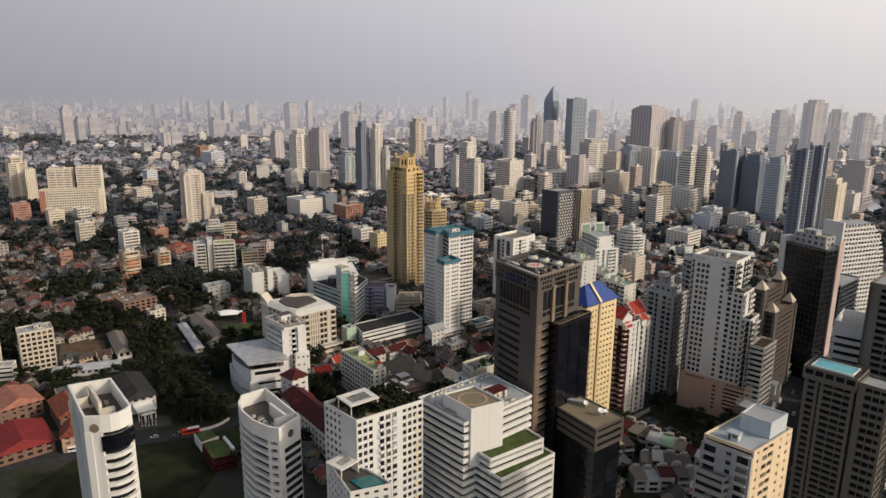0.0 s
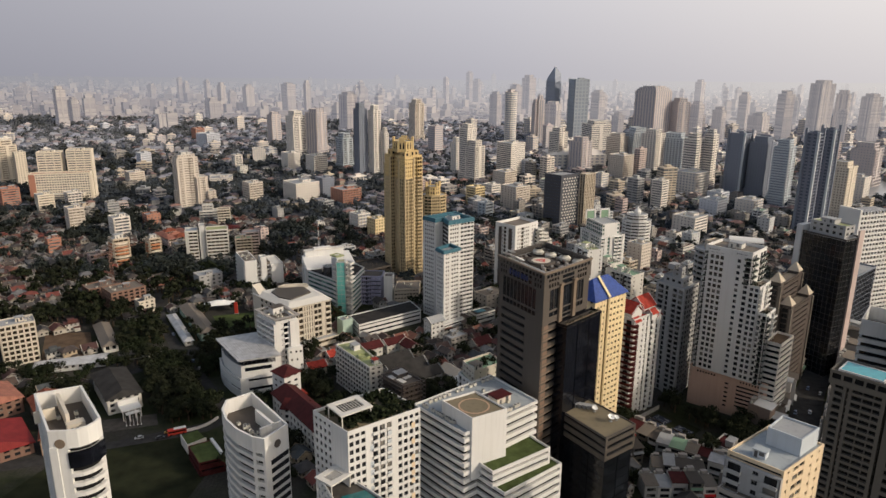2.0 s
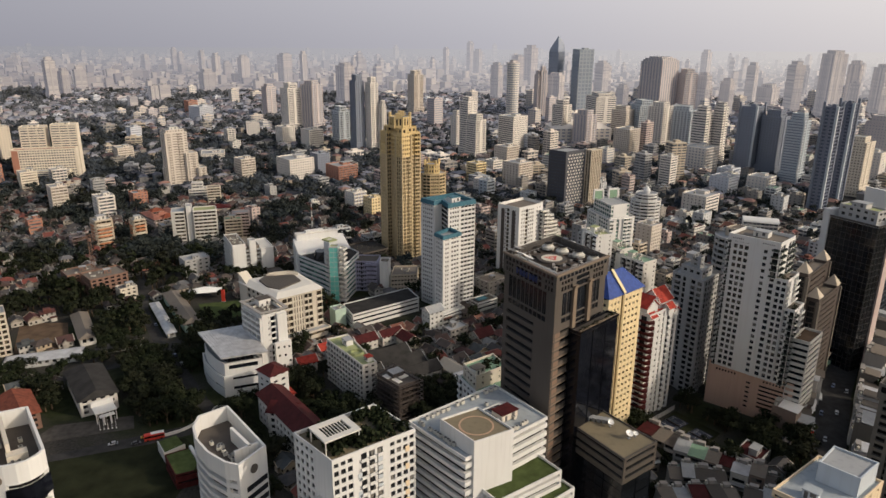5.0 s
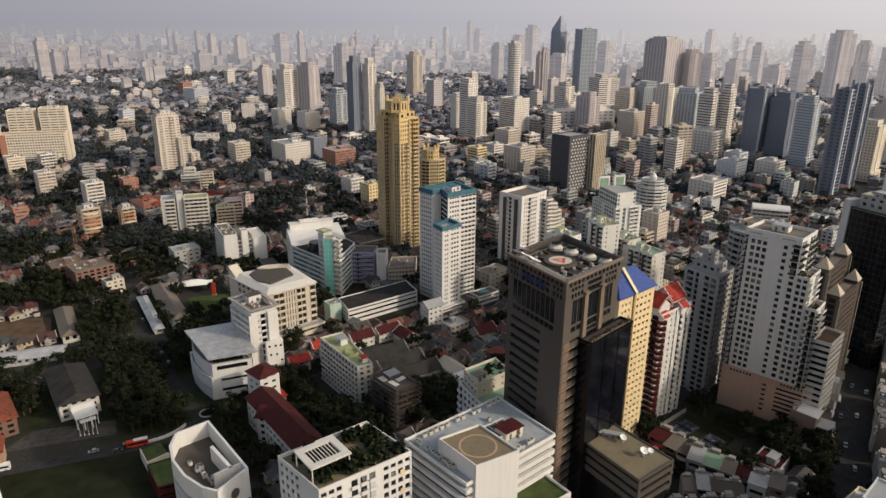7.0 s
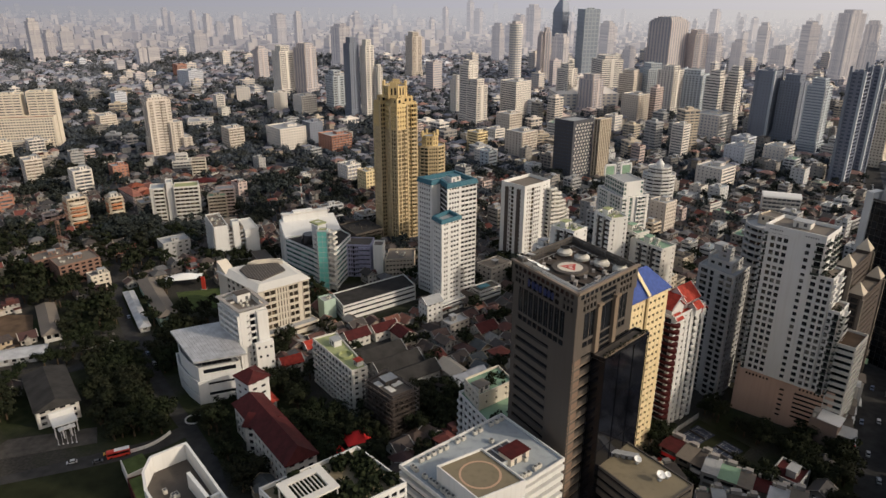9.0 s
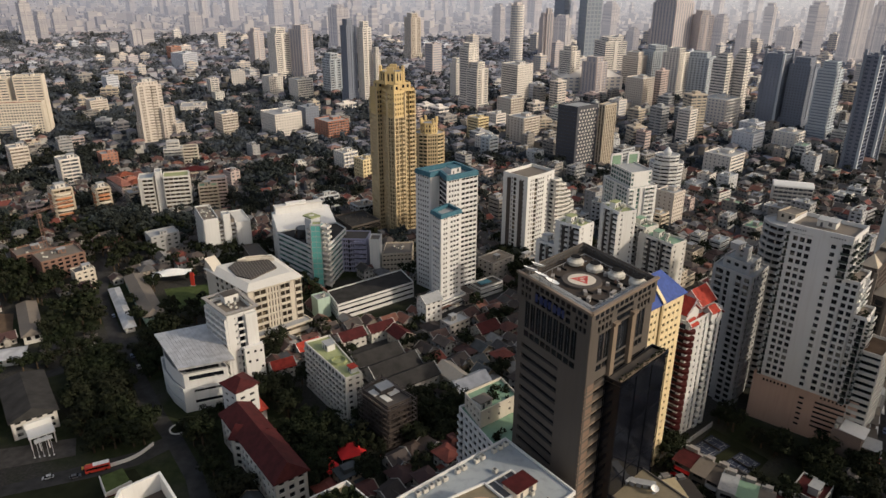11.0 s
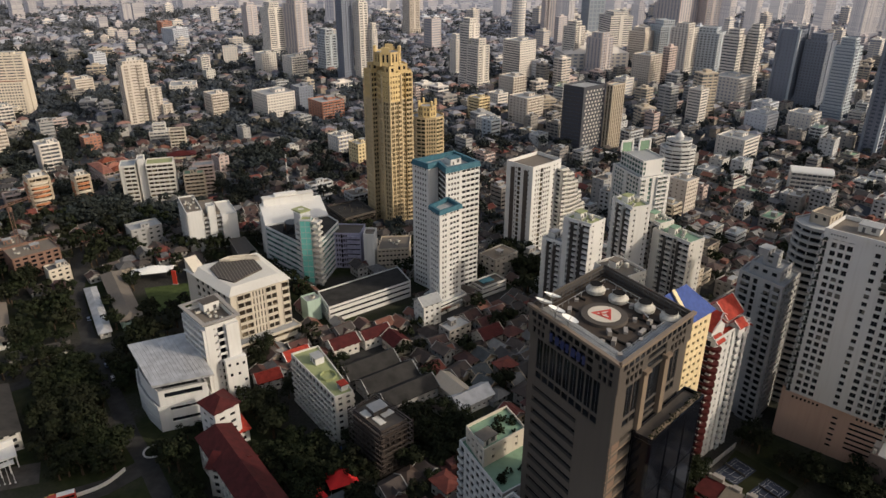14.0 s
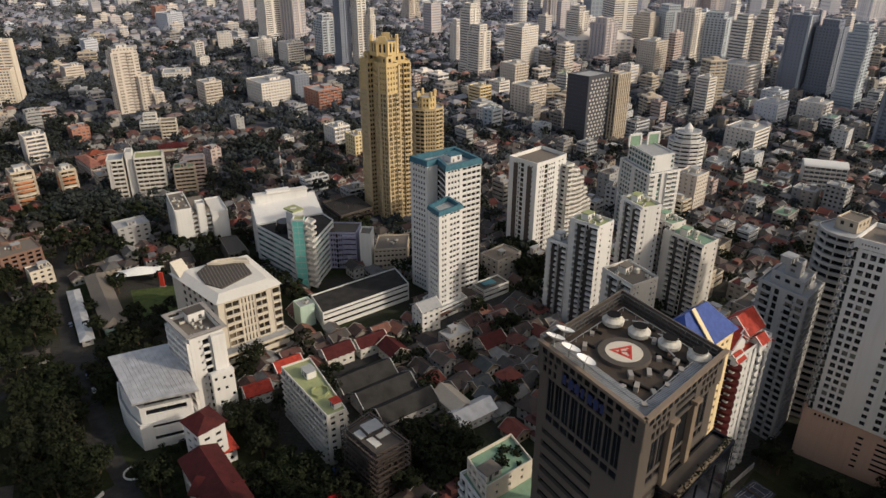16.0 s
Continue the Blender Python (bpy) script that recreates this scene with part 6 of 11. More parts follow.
def garden_condo():
    ring = [(-59.2, 232.0), (-44.6, 218.8), (-23.0, 237.0), (-38.0, 250.5)]
    t = landmark("apartment_block", ring, "white apartment block with small windows and a planted roof terrace", "building")
    cx, cy = t.location.x, t.location.y
    block(t, ring, 0, 71, 3.0, [("mix", [(0.55, ("grid", 2.4, 0.58, 0.55, 0.3)), (0.45, ("blank",))]), ("mix", [(0.25, ("grid", 2.3, 0.7, 0.62, 0.2)), (0.06, ("blank",)), (0.30, ("balcony", 3.0, 0.8, 0.2)), (0.05, ("blank",)), (0.34, ("grid", 2.3, 0.7, 0.62, 0.2))]), ("grid", 3.4, 0.4, 0.45, 1), ("grid", 3.4, 0.4, 0.45, 1)], "white", "glass", windows=290, parapet=1.2, roof="deck", rail="bluepale")
    u0 = Vector((21.6, 18.2)).normalized()
    for f in range(22):
        for k, (s0, s1) in enumerate(((8.2, 9.6), (15.0, 16.6), (24.6, 26.0))):
            if (f * 3 + k * 5) % 7 < 2:
                continue
            b = Build()
            b.slab((-44.6 - cx, 218.8 - cy), tuple(u0), (u0.y, -u0.x), s0, s1, -0.1, 0.07, f * 3.09 + 0.5, f * 3.09 + 2.5)
            part("glass_panel", b, M["bluepale" if k < 2 else "warmcream"], t)
    low = [(-57.0, 224.5), (-44.5, 205.0), (-31.0, 211.5), (-44.4, 222.5)]
    block(t, low, 0, 52, 3.0, [("grid", 3.2, 0.5, 0.5, 0.8)], "white", "glass", windows=60, parapet=1.0, roof="paving")
    b = Build()
    b.prism(ordered([(x - cx, y - cy) for x, y in ((-46, 212.5), (-41, 208), (-34, 212), (-39, 216.5))]), 52.06, 52.7)
    part("pool", b, M["deep_pool"], t, "dark teal rooftop pool")
    for (x, y), (ww, dd), z, turn in (((-46, 229.5), (12, 10), 75.5, 42), ((-49.5, 217.5), (9, 8), 56.5, 55)):
        b = Build()
        x, y = x - cx, y - cy
        q, inn = ring_of(x, y, ww, dd, turn), ring_of(x, y, ww - 4.0, dd - 4.0, turn)
        for i in range(4):
            j = (i + 1) % 4
            b.prism([q[i], q[j], inn[j], inn[i]], z, z + 0.5)
        c, s = math.cos(radians(turn)), math.sin(radians(turn))
        pergola = part("pergola", b, M["offwhite"], t)
        for k in range(9):
            o = -ww / 2 + 2 + (ww - 4) * k / 8
            b = Build()
            b.prism(ring_of(x + c * o, y + s * o, 0.22, dd - 4, turn), z, z + 0.3)
            part("slat", b, M["offwhite"], pergola)
        for px_, py_ in inset(q, 0.5):
            b = Build()
            b.cone(px_, py_, z - 4.6, z, 0.2, 0.2, 8)
            part("post", b, M["offwhite"], pergola)
    for k in range(64):
        b = Build()
        s, d = RND.uniform(0.12, 0.92), RND.uniform(0.1, 0.9)
        x = -44.6 + 21.6 * s - 14.6 * d - cx
        y = 218.8 + 18.2 * s + 13.2 * d - cy
        r = RND.uniform(0.9, 2.1)
        leaf_clump(b, x, y, 71.4 + r * 0.6, r, 34, RND)
        part("terrace_shrub", b, M["leaf"], t)


garden_condo()


def open_crown_tower(name, label, ring, h, faces, wall):
    t = landmark(name, ring, label)
    cx, cy = t.location.x, t.location.y
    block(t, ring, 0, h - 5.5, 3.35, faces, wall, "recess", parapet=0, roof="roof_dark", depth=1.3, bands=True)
    b = Build()
    o = [(x - cx, y - cy) for x, y in ring]
    i2 = inset(o, 0.7)
    for i in range(len(o)):
        j = (i + 1) % len(o)
        b.prism([o[i], o[j], i2[j], i2[i]], h - 5.5, h)
    part("crown_wall", b, M[wall], t)
    roof_clutter(t, inset(o, 3), h - 5.45, 12, RND)
    return t


def pair_of_rounded_towers():
    ring = [(-98.4, 253.2), (-97.4, 246.5), (-93.4, 239.6), (-87.2, 233.2), (-80.0, 228.6), (-75.2, 227.4), (-70.2, 238.2), (-90.8, 260.7)]
    rb = ("ribbon", 0.62, 0.03)
    t = open_crown_tower("office_tower", "white office tower with curved bands and an open roof", ring, 63, [rb, rb, rb, rb, ("mix", [(0.25, ("blank",)), (0.75, ("ribbon", 0.5, 0.0))]), ("blank",), ("ribbon", 0.4, 1), ("ribbon", 0.4, 1)], "white")
    cx, cy = t.location.x, t.location.y
    u, n = Vector((5.0, 10.8)).normalized(), Vector((10.8, -5.0)).normalized()
    a = Vector((-75.2 - cx, 227.4 - cy))
    for k in range(15):
        b = Build()
        b.slab(tuple(a), tuple(u), tuple(n), 2.6, 11.4, 0.0, 0.15, 51.5 - 3.35 * k, 53.3 - 3.35 * k)
        part("window_strip", b, M["black"], t)
    b = Build()
    c = a + u * 6.0 + n * 0.1
    m = [(c.x + u.x * 1.5 * math.cos(w), c.y + u.y * 1.5 * math.cos(w), 58.3 + 1.5 * math.sin(w)) for w in [2 * math.pi * i / 20 for i in range(20)]]
    b.hexa(m, [(p[0] + n.x * 0.25, p[1] + n.y * 0.25, p[2]) for p in m])
    part("emblem", b, M["granite"], t, "dark round emblem")
    b = Build()
    b.prism(ring_of(-80 - cx, 243 - cy, 1.0, 14, 45), 57.5, 62.6)
    b.prism(ring_of(-76 - cx, 238 - cy, 9, 0.8, 45), 57.5, 62.6)
    part("crown_wall", b, M["white"], t)
    # its sister
    ring = [(-145.9, 215.7), (-127.4, 193.8), (-122.4, 194.6), (-119.6, 195.7), (-117.6, 197.6), (-116.5, 200.2), (-116.4, 203.0), (-134.0, 222.8)]
    t = open_crown_tower("office_tower", "cream-white office tower with rounded bands and open roof", ring, 83, [("mix", [(0.62, ("ribbon", 0.42, 0.4)), (0.38, ("blank",))]), ("blank",), rb, rb, rb, rb, ("ribbon", 0.4, 1.5), ("ribbon", 0.4, 1.5)], "white")
    cx, cy = t.location.x, t.location.y
    u = Vector((5.0, 0.8)).normalized()
    n = Vector((u.y, -u.x))
    c = Vector((-126.0 - cx, 194.15 - cy)) + n * 0.05
    b = Build()
    m = [(c.x + u.x * (1.6 + 1.5 * math.cos(w)), c.y + u.y * (1.6 + 1.5 * math.cos(w)), 78.8 + 1.5 * math.sin(w)) for w in [2 * math.pi * i / 20 for i in range(20)]]
    b.hexa(m, [(p[0] + n.x * 0.25, p[1] + n.y * 0.25, p[2]) for p in m])
    part("emblem", b, M["granite_light"], t, "dark round emblem")
    b = Build()
    b.slab((-127.4 - cx, 193.8 - cy), tuple(u), tuple(n), 0.0, 2.2, -0.5, 0.5, 0, 77.6)
    part("pier", b, M["white"], t)
    # deep dark band under the crown, and a shelf wall across the open roof
    curve = [(x - cx, y - cy) for x, y in ring[2:7]]
    for p, q in zip(curve, curve[1:]):
        b = Build()
        d = math.dist(p, q)
        uu = ((q[0] - p[0]) / d, (q[1] - p[1]) / d)
        b.slab(p, uu, (uu[1], -uu[0]), -0.2, d + 0.2, -0.3, 0.25, 70.6, 75.8)
        part("glazed_band", b, M["black"], t)
    b = Build()
    b.prism(ring_of(-133.5 - cx, 211.0 - cy, 17, 1.0, -49), 77.6, 82.6)
    b.prism(ring_of(-138.0 - cx, 208.5 - cy, 6.0, 0.8, 41), 77.6, 81.5)
    b.prism(ring_of(-126.0 - cx, 205.0 - cy, 5.0, 3.0, 41), 77.6, 80.0)
    part("crown_wall", b, M["cream"], t)


pair_of_rounded_towers()


def auditorium():
    ring = [(-162.0, 397.5), (-155.5, 386.0), (-147.5, 377.0), (-138.4, 369.5), (-116.7, 380.0), (-140.6, 409.0)]
    t = landmark("auditorium", ring, "white fan-shaped auditorium with a sloping pale metal roof", "building")
    cx, cy = t.location.x, t.location.y
    rb = ("ribbon", 0.3, 0.2)
    low = ("ribbon", 0.22, 0.0)
    block(t, inset(ring, 1.2), 0, 11.5, 5.75, [low, low, low, ("mix", [(0.2, ("blank",)), (0.7, ("ribbon", 0.35, 0.2)), (0.1, ("blank",))]), ("blank",), ("blank",)], "white", "glass_dark", parapet=0.9, roof="roof_grey", depth=0.8, bands=True)
    block(t, inset(ring, 2.6), 11.5, 18.0, 6.5, [("blank",), ("blank",), ("blank",), ("mix", [(0.1, ("blank",)), (0.8, ("ribbon", 0.45, 0.2)), (0.1, ("blank",))]), ("blank",), ("blank",)], "white", "glass_dark", parapet=0.9, roof="roof_grey", depth=0.8)
    block(t, inset(ring, 5.2), 18.0, 23.0, 5.0, [("glass", 2.4)], "metal_dark", "glass_dark", parapet=0, roof="metal", depth=0.4)
    b = Build()
    o = [(x - cx, y - cy) for x, y in (ring[0], ring[3], ring[4], ring[5])]
    zs = (24.6, 23.8, 23.8, 24.8)
    b.hexa([(x, y, z - 0.9) for (x, y), z in zip(o, zs)], [(x, y, z) for (x, y), z in zip(o, zs)])
    roof = part("roof", b, M["metal"], t, "ribbed pale metal roof")
    a, c = Vector(o[0]), Vector(o[3])
    d, e = Vector(o[1]), Vector(o[2])
    for k in range(1, 15):
        s = k / 15
        p, q = a.lerp(c, s), d.lerp(e, s)
        zp, zq = 24.6 + 0.2 * s, 23.8
        b = Build()
        u = (q - p).normalized() * 0.12
        w = Vector((-u.y, u.x))
        b.hexa([(p.x - w.x, p.y - w.y, zp), (q.x - w.x, q.y - w.y, zq), (q.x + w.x, q.y + w.y, zq), (p.x + w.x, p.y + w.y, zp)], [(p.x - w.x, p.y - w.y, zp + 0.14), (q.x - w.x, q.y - w.y, zq + 0.14), (q.x + w.x, q.y + w.y, zq + 0.14), (p.x + w.x, p.y + w.y, zp + 0.14)])
        part("roof_seam", b, M["metal"], roof)
    ring = [(-138.0, 405.2), (-122.6, 390.6), (-112.4, 399.5), (-127.2, 415.5)]
    t = landmark("office_tower", ring, "white ten-storey block with projecting bands and a cluttered open roof", "building")
    cx, cy = t.location.x, t.location.y
    block(t, ring, 0, 37.5, 3.4, [("loggia", 5.0, 1.3, 0.3), ("mix", [(0.22, ("blank",)), (0.10, ("grid", 1.4, 0.6, 0.3, 0.1)), (0.28, ("balcony", 3.6, 0.9, 0.1)), (0.40, ("blank",))]), ("ribbon", 0.45, 0.5), ("ribbon", 0.45, 0.5)], "white", "glass_dark", windows=50, parapet=1.6, roof="roof_brown", depth=0.9)
    roof_box(t, -127.5, 408.5, 7, 5, 37.6, 4.4, 45, "white", roof="roof_dark")
    roof_clutter(t, [(x - cx, y - cy) for x, y in inset(ring, 2)], 37.5, 10, RND)
    o = inset([(x - cx, y - cy) for x, y in ring], -1.4)
    inn = inset(o, 1.8)
    for i in range(4):
        j = (i + 1) % 4
        b = Build()
        b.prism([o[i], o[j], inn[j], inn[i]], 40.4, 40.9)
        part("roof_rim", b, M["concrete"], t)
        b = Build()
        b.cone(inn[i][0], inn[i][1], 37.5, 40.4, 0.25, 0.25, 8)
        part("post", b, M["concrete"], t)
    u, n = Vector((0.753, 0.658)), Vector((0.658, -0.753))
    a = Vector((-122.6 - cx, 390.6 - cy))
    b = Build()
    b.slab(tuple(a), tuple(u), tuple(n), 8.0, 13.5, -0.2, 2.0, 0, 38.4)
    part("stair_shaft", b, M["white"], t)
    b = Build()
    b.slab(tuple(a), tuple(u), tuple(n), 5.0, 14.2, 2.05, 4.4, 0, 22.5)
    low = part("stair_foot", b, M["white"], t)
    for s0, z in ((6.0, 19.5), (9.4, 19.0), (12.2, 18.6), (6.4, 14.5), (9.8, 14.0), (12.4, 10.0), (7.0, 8.0)):
        b = Build()
        b.slab(tuple(a), tuple(u), tuple(n), s0, s0 + 1.1, 4.36, 4.46, z, z + 1.2)
        part("window", b, M["glass_dark"], low)


auditorium()


def long_hall(name, a, b_, width, eave, rise, roofing, wall, label, category="hall", bays=4.0):
    """A long gabled hall between two points."""
    a, b_ = Vector(a), Vector(b_)
    u = (b_ - a).normalized()
    n = Vector((u.y, -u.x)) * width / 2
    ring = ordered([tuple(a + n), tuple(b_ + n), tuple(b_ - n), tuple(a - n)])
    t = landmark(name, ring, label, category, r=width * 0.5)
    length = (b_ - a).length
    for k in range(int(length / width) + 1):
        p = a.lerp(b_, k * width / max(length, 1))
        taken(p.x, p.y, width * 0.62)
    block(t, ring, 0, eave, 3.4, [("grid", bays, 0.55, 0.6, 0.6)], wall, "glass", parapet=0)
    rb = Build()
    hip_roof(rb, [(x - t.location.x, y - t.location.y) for x, y in ring], eave, rise, 0.9, 0, 0.12)
    part("roof", rb, M[roofing], t)
    return t


long_hall("school_hall", (-109, 356), (-74.5, 316.5), 13, 14.5, 5.0, "tile_maroon", "offwhite", "long white hall with a dark red tiled roof")
long_hall("school_wing", (-104, 342), (-90, 340), 9, 13.5, 4.0, "tile_maroon", "offwhite", "short white wing with a dark red tiled roof")
long_hall("shed", (-189, 450), (-226, 500), 10, 6, 2.5, "roof_brown", "mint", "long brown-roofed shed with pale green walls")
long_hall("shed", (-198.5, 440), (-231.5, 486), 5, 3.4, 1.5, "metal", "offwhite", "narrow blue-grey metal lean-to along a lane")
long_hall("shed", (-239, 410), (-275, 394), 11, 4, 2.0, "metal", "palegrey", "low grey metal-roofed shed")
long_hall("shed", (-244, 425), (-270, 460), 9, 5, 2.5, "roof_brown", "offwhite", "long shed with a rounded dark roof and a white gable")
long_hall("hall", (-196, 351.7), (-220.5, 380.6), 17.6, 9, 3.2, "tar", "offwhite", "broad hall with a dark grey roof and a white porch")
long_hall("house_row", (-116, 380), (-104, 366), 9, 6, 3, "tile_red", "white", "white outbuilding with a red tiled roof")
long_hall("villa", (-277, 354), (-257, 338), 22, 9, 4, "tile_salmon", "rust", "broad villa with a salmon-pink roof and ochre walls", "house")
long_hall("sports_hall", (-250, 320), (-229, 299), 27, 6, 4.5, "tile_crimson", "rust", "broad hall with a deep red metal roof", "hall")
long_hall("villa", (-240, 350), (-222, 331), 15, 9, 4, "tile_rust", "rust", "long villa with a rust-brown tiled roof", "house")
long_hall("temple_hall", (-216, 318), (-210, 308), 9, 9, 5, "tile_rust", "orange", "ochre hall with an orange tiled roof", "hall")


long_hall("shed", (-233, 415), (-211, 428), 7, 3.4, 1.4, "roof_dark", "offwhite", "long low dark-roofed market shed with a pale fascia")


def campus_things():
    t = thing("porch", -190.5, 346.5, "white two-step entrance porch with slender posts before a hall", "porch", "", 0, 41.6)
    b = Build()
    b.box(-5, 5, -4, 4, 5.4, 6.0)
    b.box(-3.4, 3.4, -6.5, -4, 4.3, 4.8)
    b.box(-5.2, 5.2, 3.4, 4.2, 6.0, 8.6)
    part("roof", b, M["white"], t)
    for x in (-4.5, -1.6, 1.6, 4.5):
        for y, h in ((-3.6, 5.4), (-6.1, 4.3)):
            if h < 5 and abs(x) > 3:
                continue
            b = Build()
            b.cone(x, y, 0, h, 0.28, 0.24, 8)
            part("post", b, M["white"], t)
    for k in range(5):
        t = thing("flagpole", -187.6 + 1.7 * k, 336.2 + 0.6 * k, "slim white flagpole on a paved forecourt", "flagpole", "flagpoles before the hall", 0.12)
        b = Build()
        b.cone(0, 0, 0, 11, 0.10, 0.05, 8)
        b.cone(0, 0, 0, 0.4, 0.35, 0.3, 10)
        part("pole", b, M["white_plain"], t)
    a, c = Vector((-154.0, 333.5)), Vector((-143.0, 348.0))
    t = thing("garden_wall", a.x, a.y, "low white curved garden wall beside the drive", "wall")
    b = Build()
    side_n = Vector((c.y - a.y, a.x - c.x)).normalized()
    last = None
    for k in range(11):
        q = a.lerp(c, k / 10) - a + side_n * (2.2 * math.sin(math.pi * k / 10))
        if last:
            u = (q - last).normalized()
            b.slab(tuple(last), tuple(u), (u.y, -u.x), -0.05, (q - last).length, -0.2, 0.2, 0, 1.6)
        last = q
    part("wall", b, M["white"], t)
    t = thing("roundabout", -137, 359, "small planted traffic island ringed with pale kerb stones", "roundabout")
    b = Build()
    for k in range(20):
        w0, w1 = 2 * math.pi * k / 20, 2 * math.pi * (k + 0.8) / 20
        b.prism(ordered([(r * math.cos(w), r * math.sin(w)) for r, w in ((3.9, w0), (3.9, w1), (3.3, w1), (3.3, w0))]), 0, 0.5)
    part("kerb", b, M["offwhite"], t)
    b = Build()
    b.cone(0, 0, 0, 0.35, 3.2, 3.0, 20)
    part("bed", b, M["lawn"], t)
    b = Build()
    for k in range(9):
        leaf_clump(b, RND.uniform(-1.8, 1.8), RND.uniform(-1.8, 1.8), 0.9, 0.8, 16, RND)
    part("shrub", b, M["leaf"], t)
    taken(-137, 359, 8), taken(-183, 337, 9)


campus_things()


def grass_roof_house():
    low = [(-142.0, 308.7), (-131.0, 295.0), (-121.0, 300.9), (-133.0, 315.4)]
    t = landmark("garden_house", low, "low maroon building with a grass-covered roof and white edge wall", "building")
    cx, cy = t.location.x, t.location.y
    block(t, low, 0, 7, 3.5, [("ribbon", 0.3, 0.8)], "tile_maroon", "glass_dark", parapet=0.4, roof="turf")
    b = Build()
    p, q = Vector(low[2]), Vector(low[3])
    u = (q - p).normalized()
    b.slab((p.x - cx, p.y - cy), tuple(u), (u.y, -u.x), 0, (q - p).length, -0.8, 0.4, 7, 8.4)
    part("edge_wall", b, M["white"], t)
    up = [(-152.0, 322.0), (-144.4, 312.8), (-138.0, 320.4), (-145.5, 328.2)]
    t = landmark("raised_lawn", up, "raised clipped lawn inside a low white wall", "lawn")
    cx, cy = t.location.x, t.location.y
    o = ordered([(x - cx, y - cy) for x, y in up])
    b = Build()
    b.prism(inset(o, 0.4), 0, 4.8)
    part("turf", b, M["turf"], t)
    b = Build()
    b.prism([o[0], o[1], inset(o, 0.4)[1], inset(o, 0.4)[0]], 0, 5.3)
    b.prism([o[1], o[2], inset(o, 0.4)[2], inset(o, 0.4)[1]], 0, 5.3)
    part("wall", b, M["offwhite"], t)


grass_roof_house()


def green_terrace_block():
    low = [(-13.6, 319.4), (-0.5, 297.5), (14.5, 309.5), (1.4, 331.0)]
    t = landmark("apartment_block", low, "white block with a cream penthouse and overgrown green roof terraces", "building")
    cx, cy = t.location.x, t.location.y
    block(t, low, 0, 45.5, 3.1, [("mix", [(0.14, ("balcony", 3.0, 0.8, 0.1)), (0.86, ("grid", 2.9, 0.62, 0.55, 0.3))]), ("grid", 3.2, 0.5, 0.5, 0.6), ("grid", 3.2, 0.5, 0.5, 0.6), ("grid", 3.2, 0.5, 0.5, 0.6)], "white", "glass", windows=120, parapet=1.0, roof="roof_green")
    top = [(-11.6, 319.4), (-6.0, 308.6), (6.6, 319.8), (0.8, 330.2)]
    block(t, top, 45.6, 51.2, 2.8, [("grid", 2.6, 0.6, 0.5, 0.4), ("grid", 5.0, 0.2, 0.4, 1.5), ("blank",), ("blank",)], "cream", "glass", parapet=1.0, roof="roof_green")
    roof_box(t, -5.5, 314.0, 5, 4, 51.2, 2.4, 42, "offwhite", roof="roof_brown")
    for k in range(26):
        b = Build()
        if k < 16:
            x, y, z = RND.uniform(-5, 3.5), RND.uniform(317, 324), 51.6
        else:
            s_ = RND.random()
            x, y, z = -1.0 + 9 * s_, 306.0 + 8 * s_ - RND.uniform(0, 3), 46.0
        leaf_clump(b, x - cx, y - cy, z, RND.uniform(0.7, 1.6), 22, RND)
        part("terrace_shrub", b, M["leaf"], t)


green_terrace_block()


AVENUE = [(138, 300), (160, 350), (188, 405), (222, 462), (260, 530)]


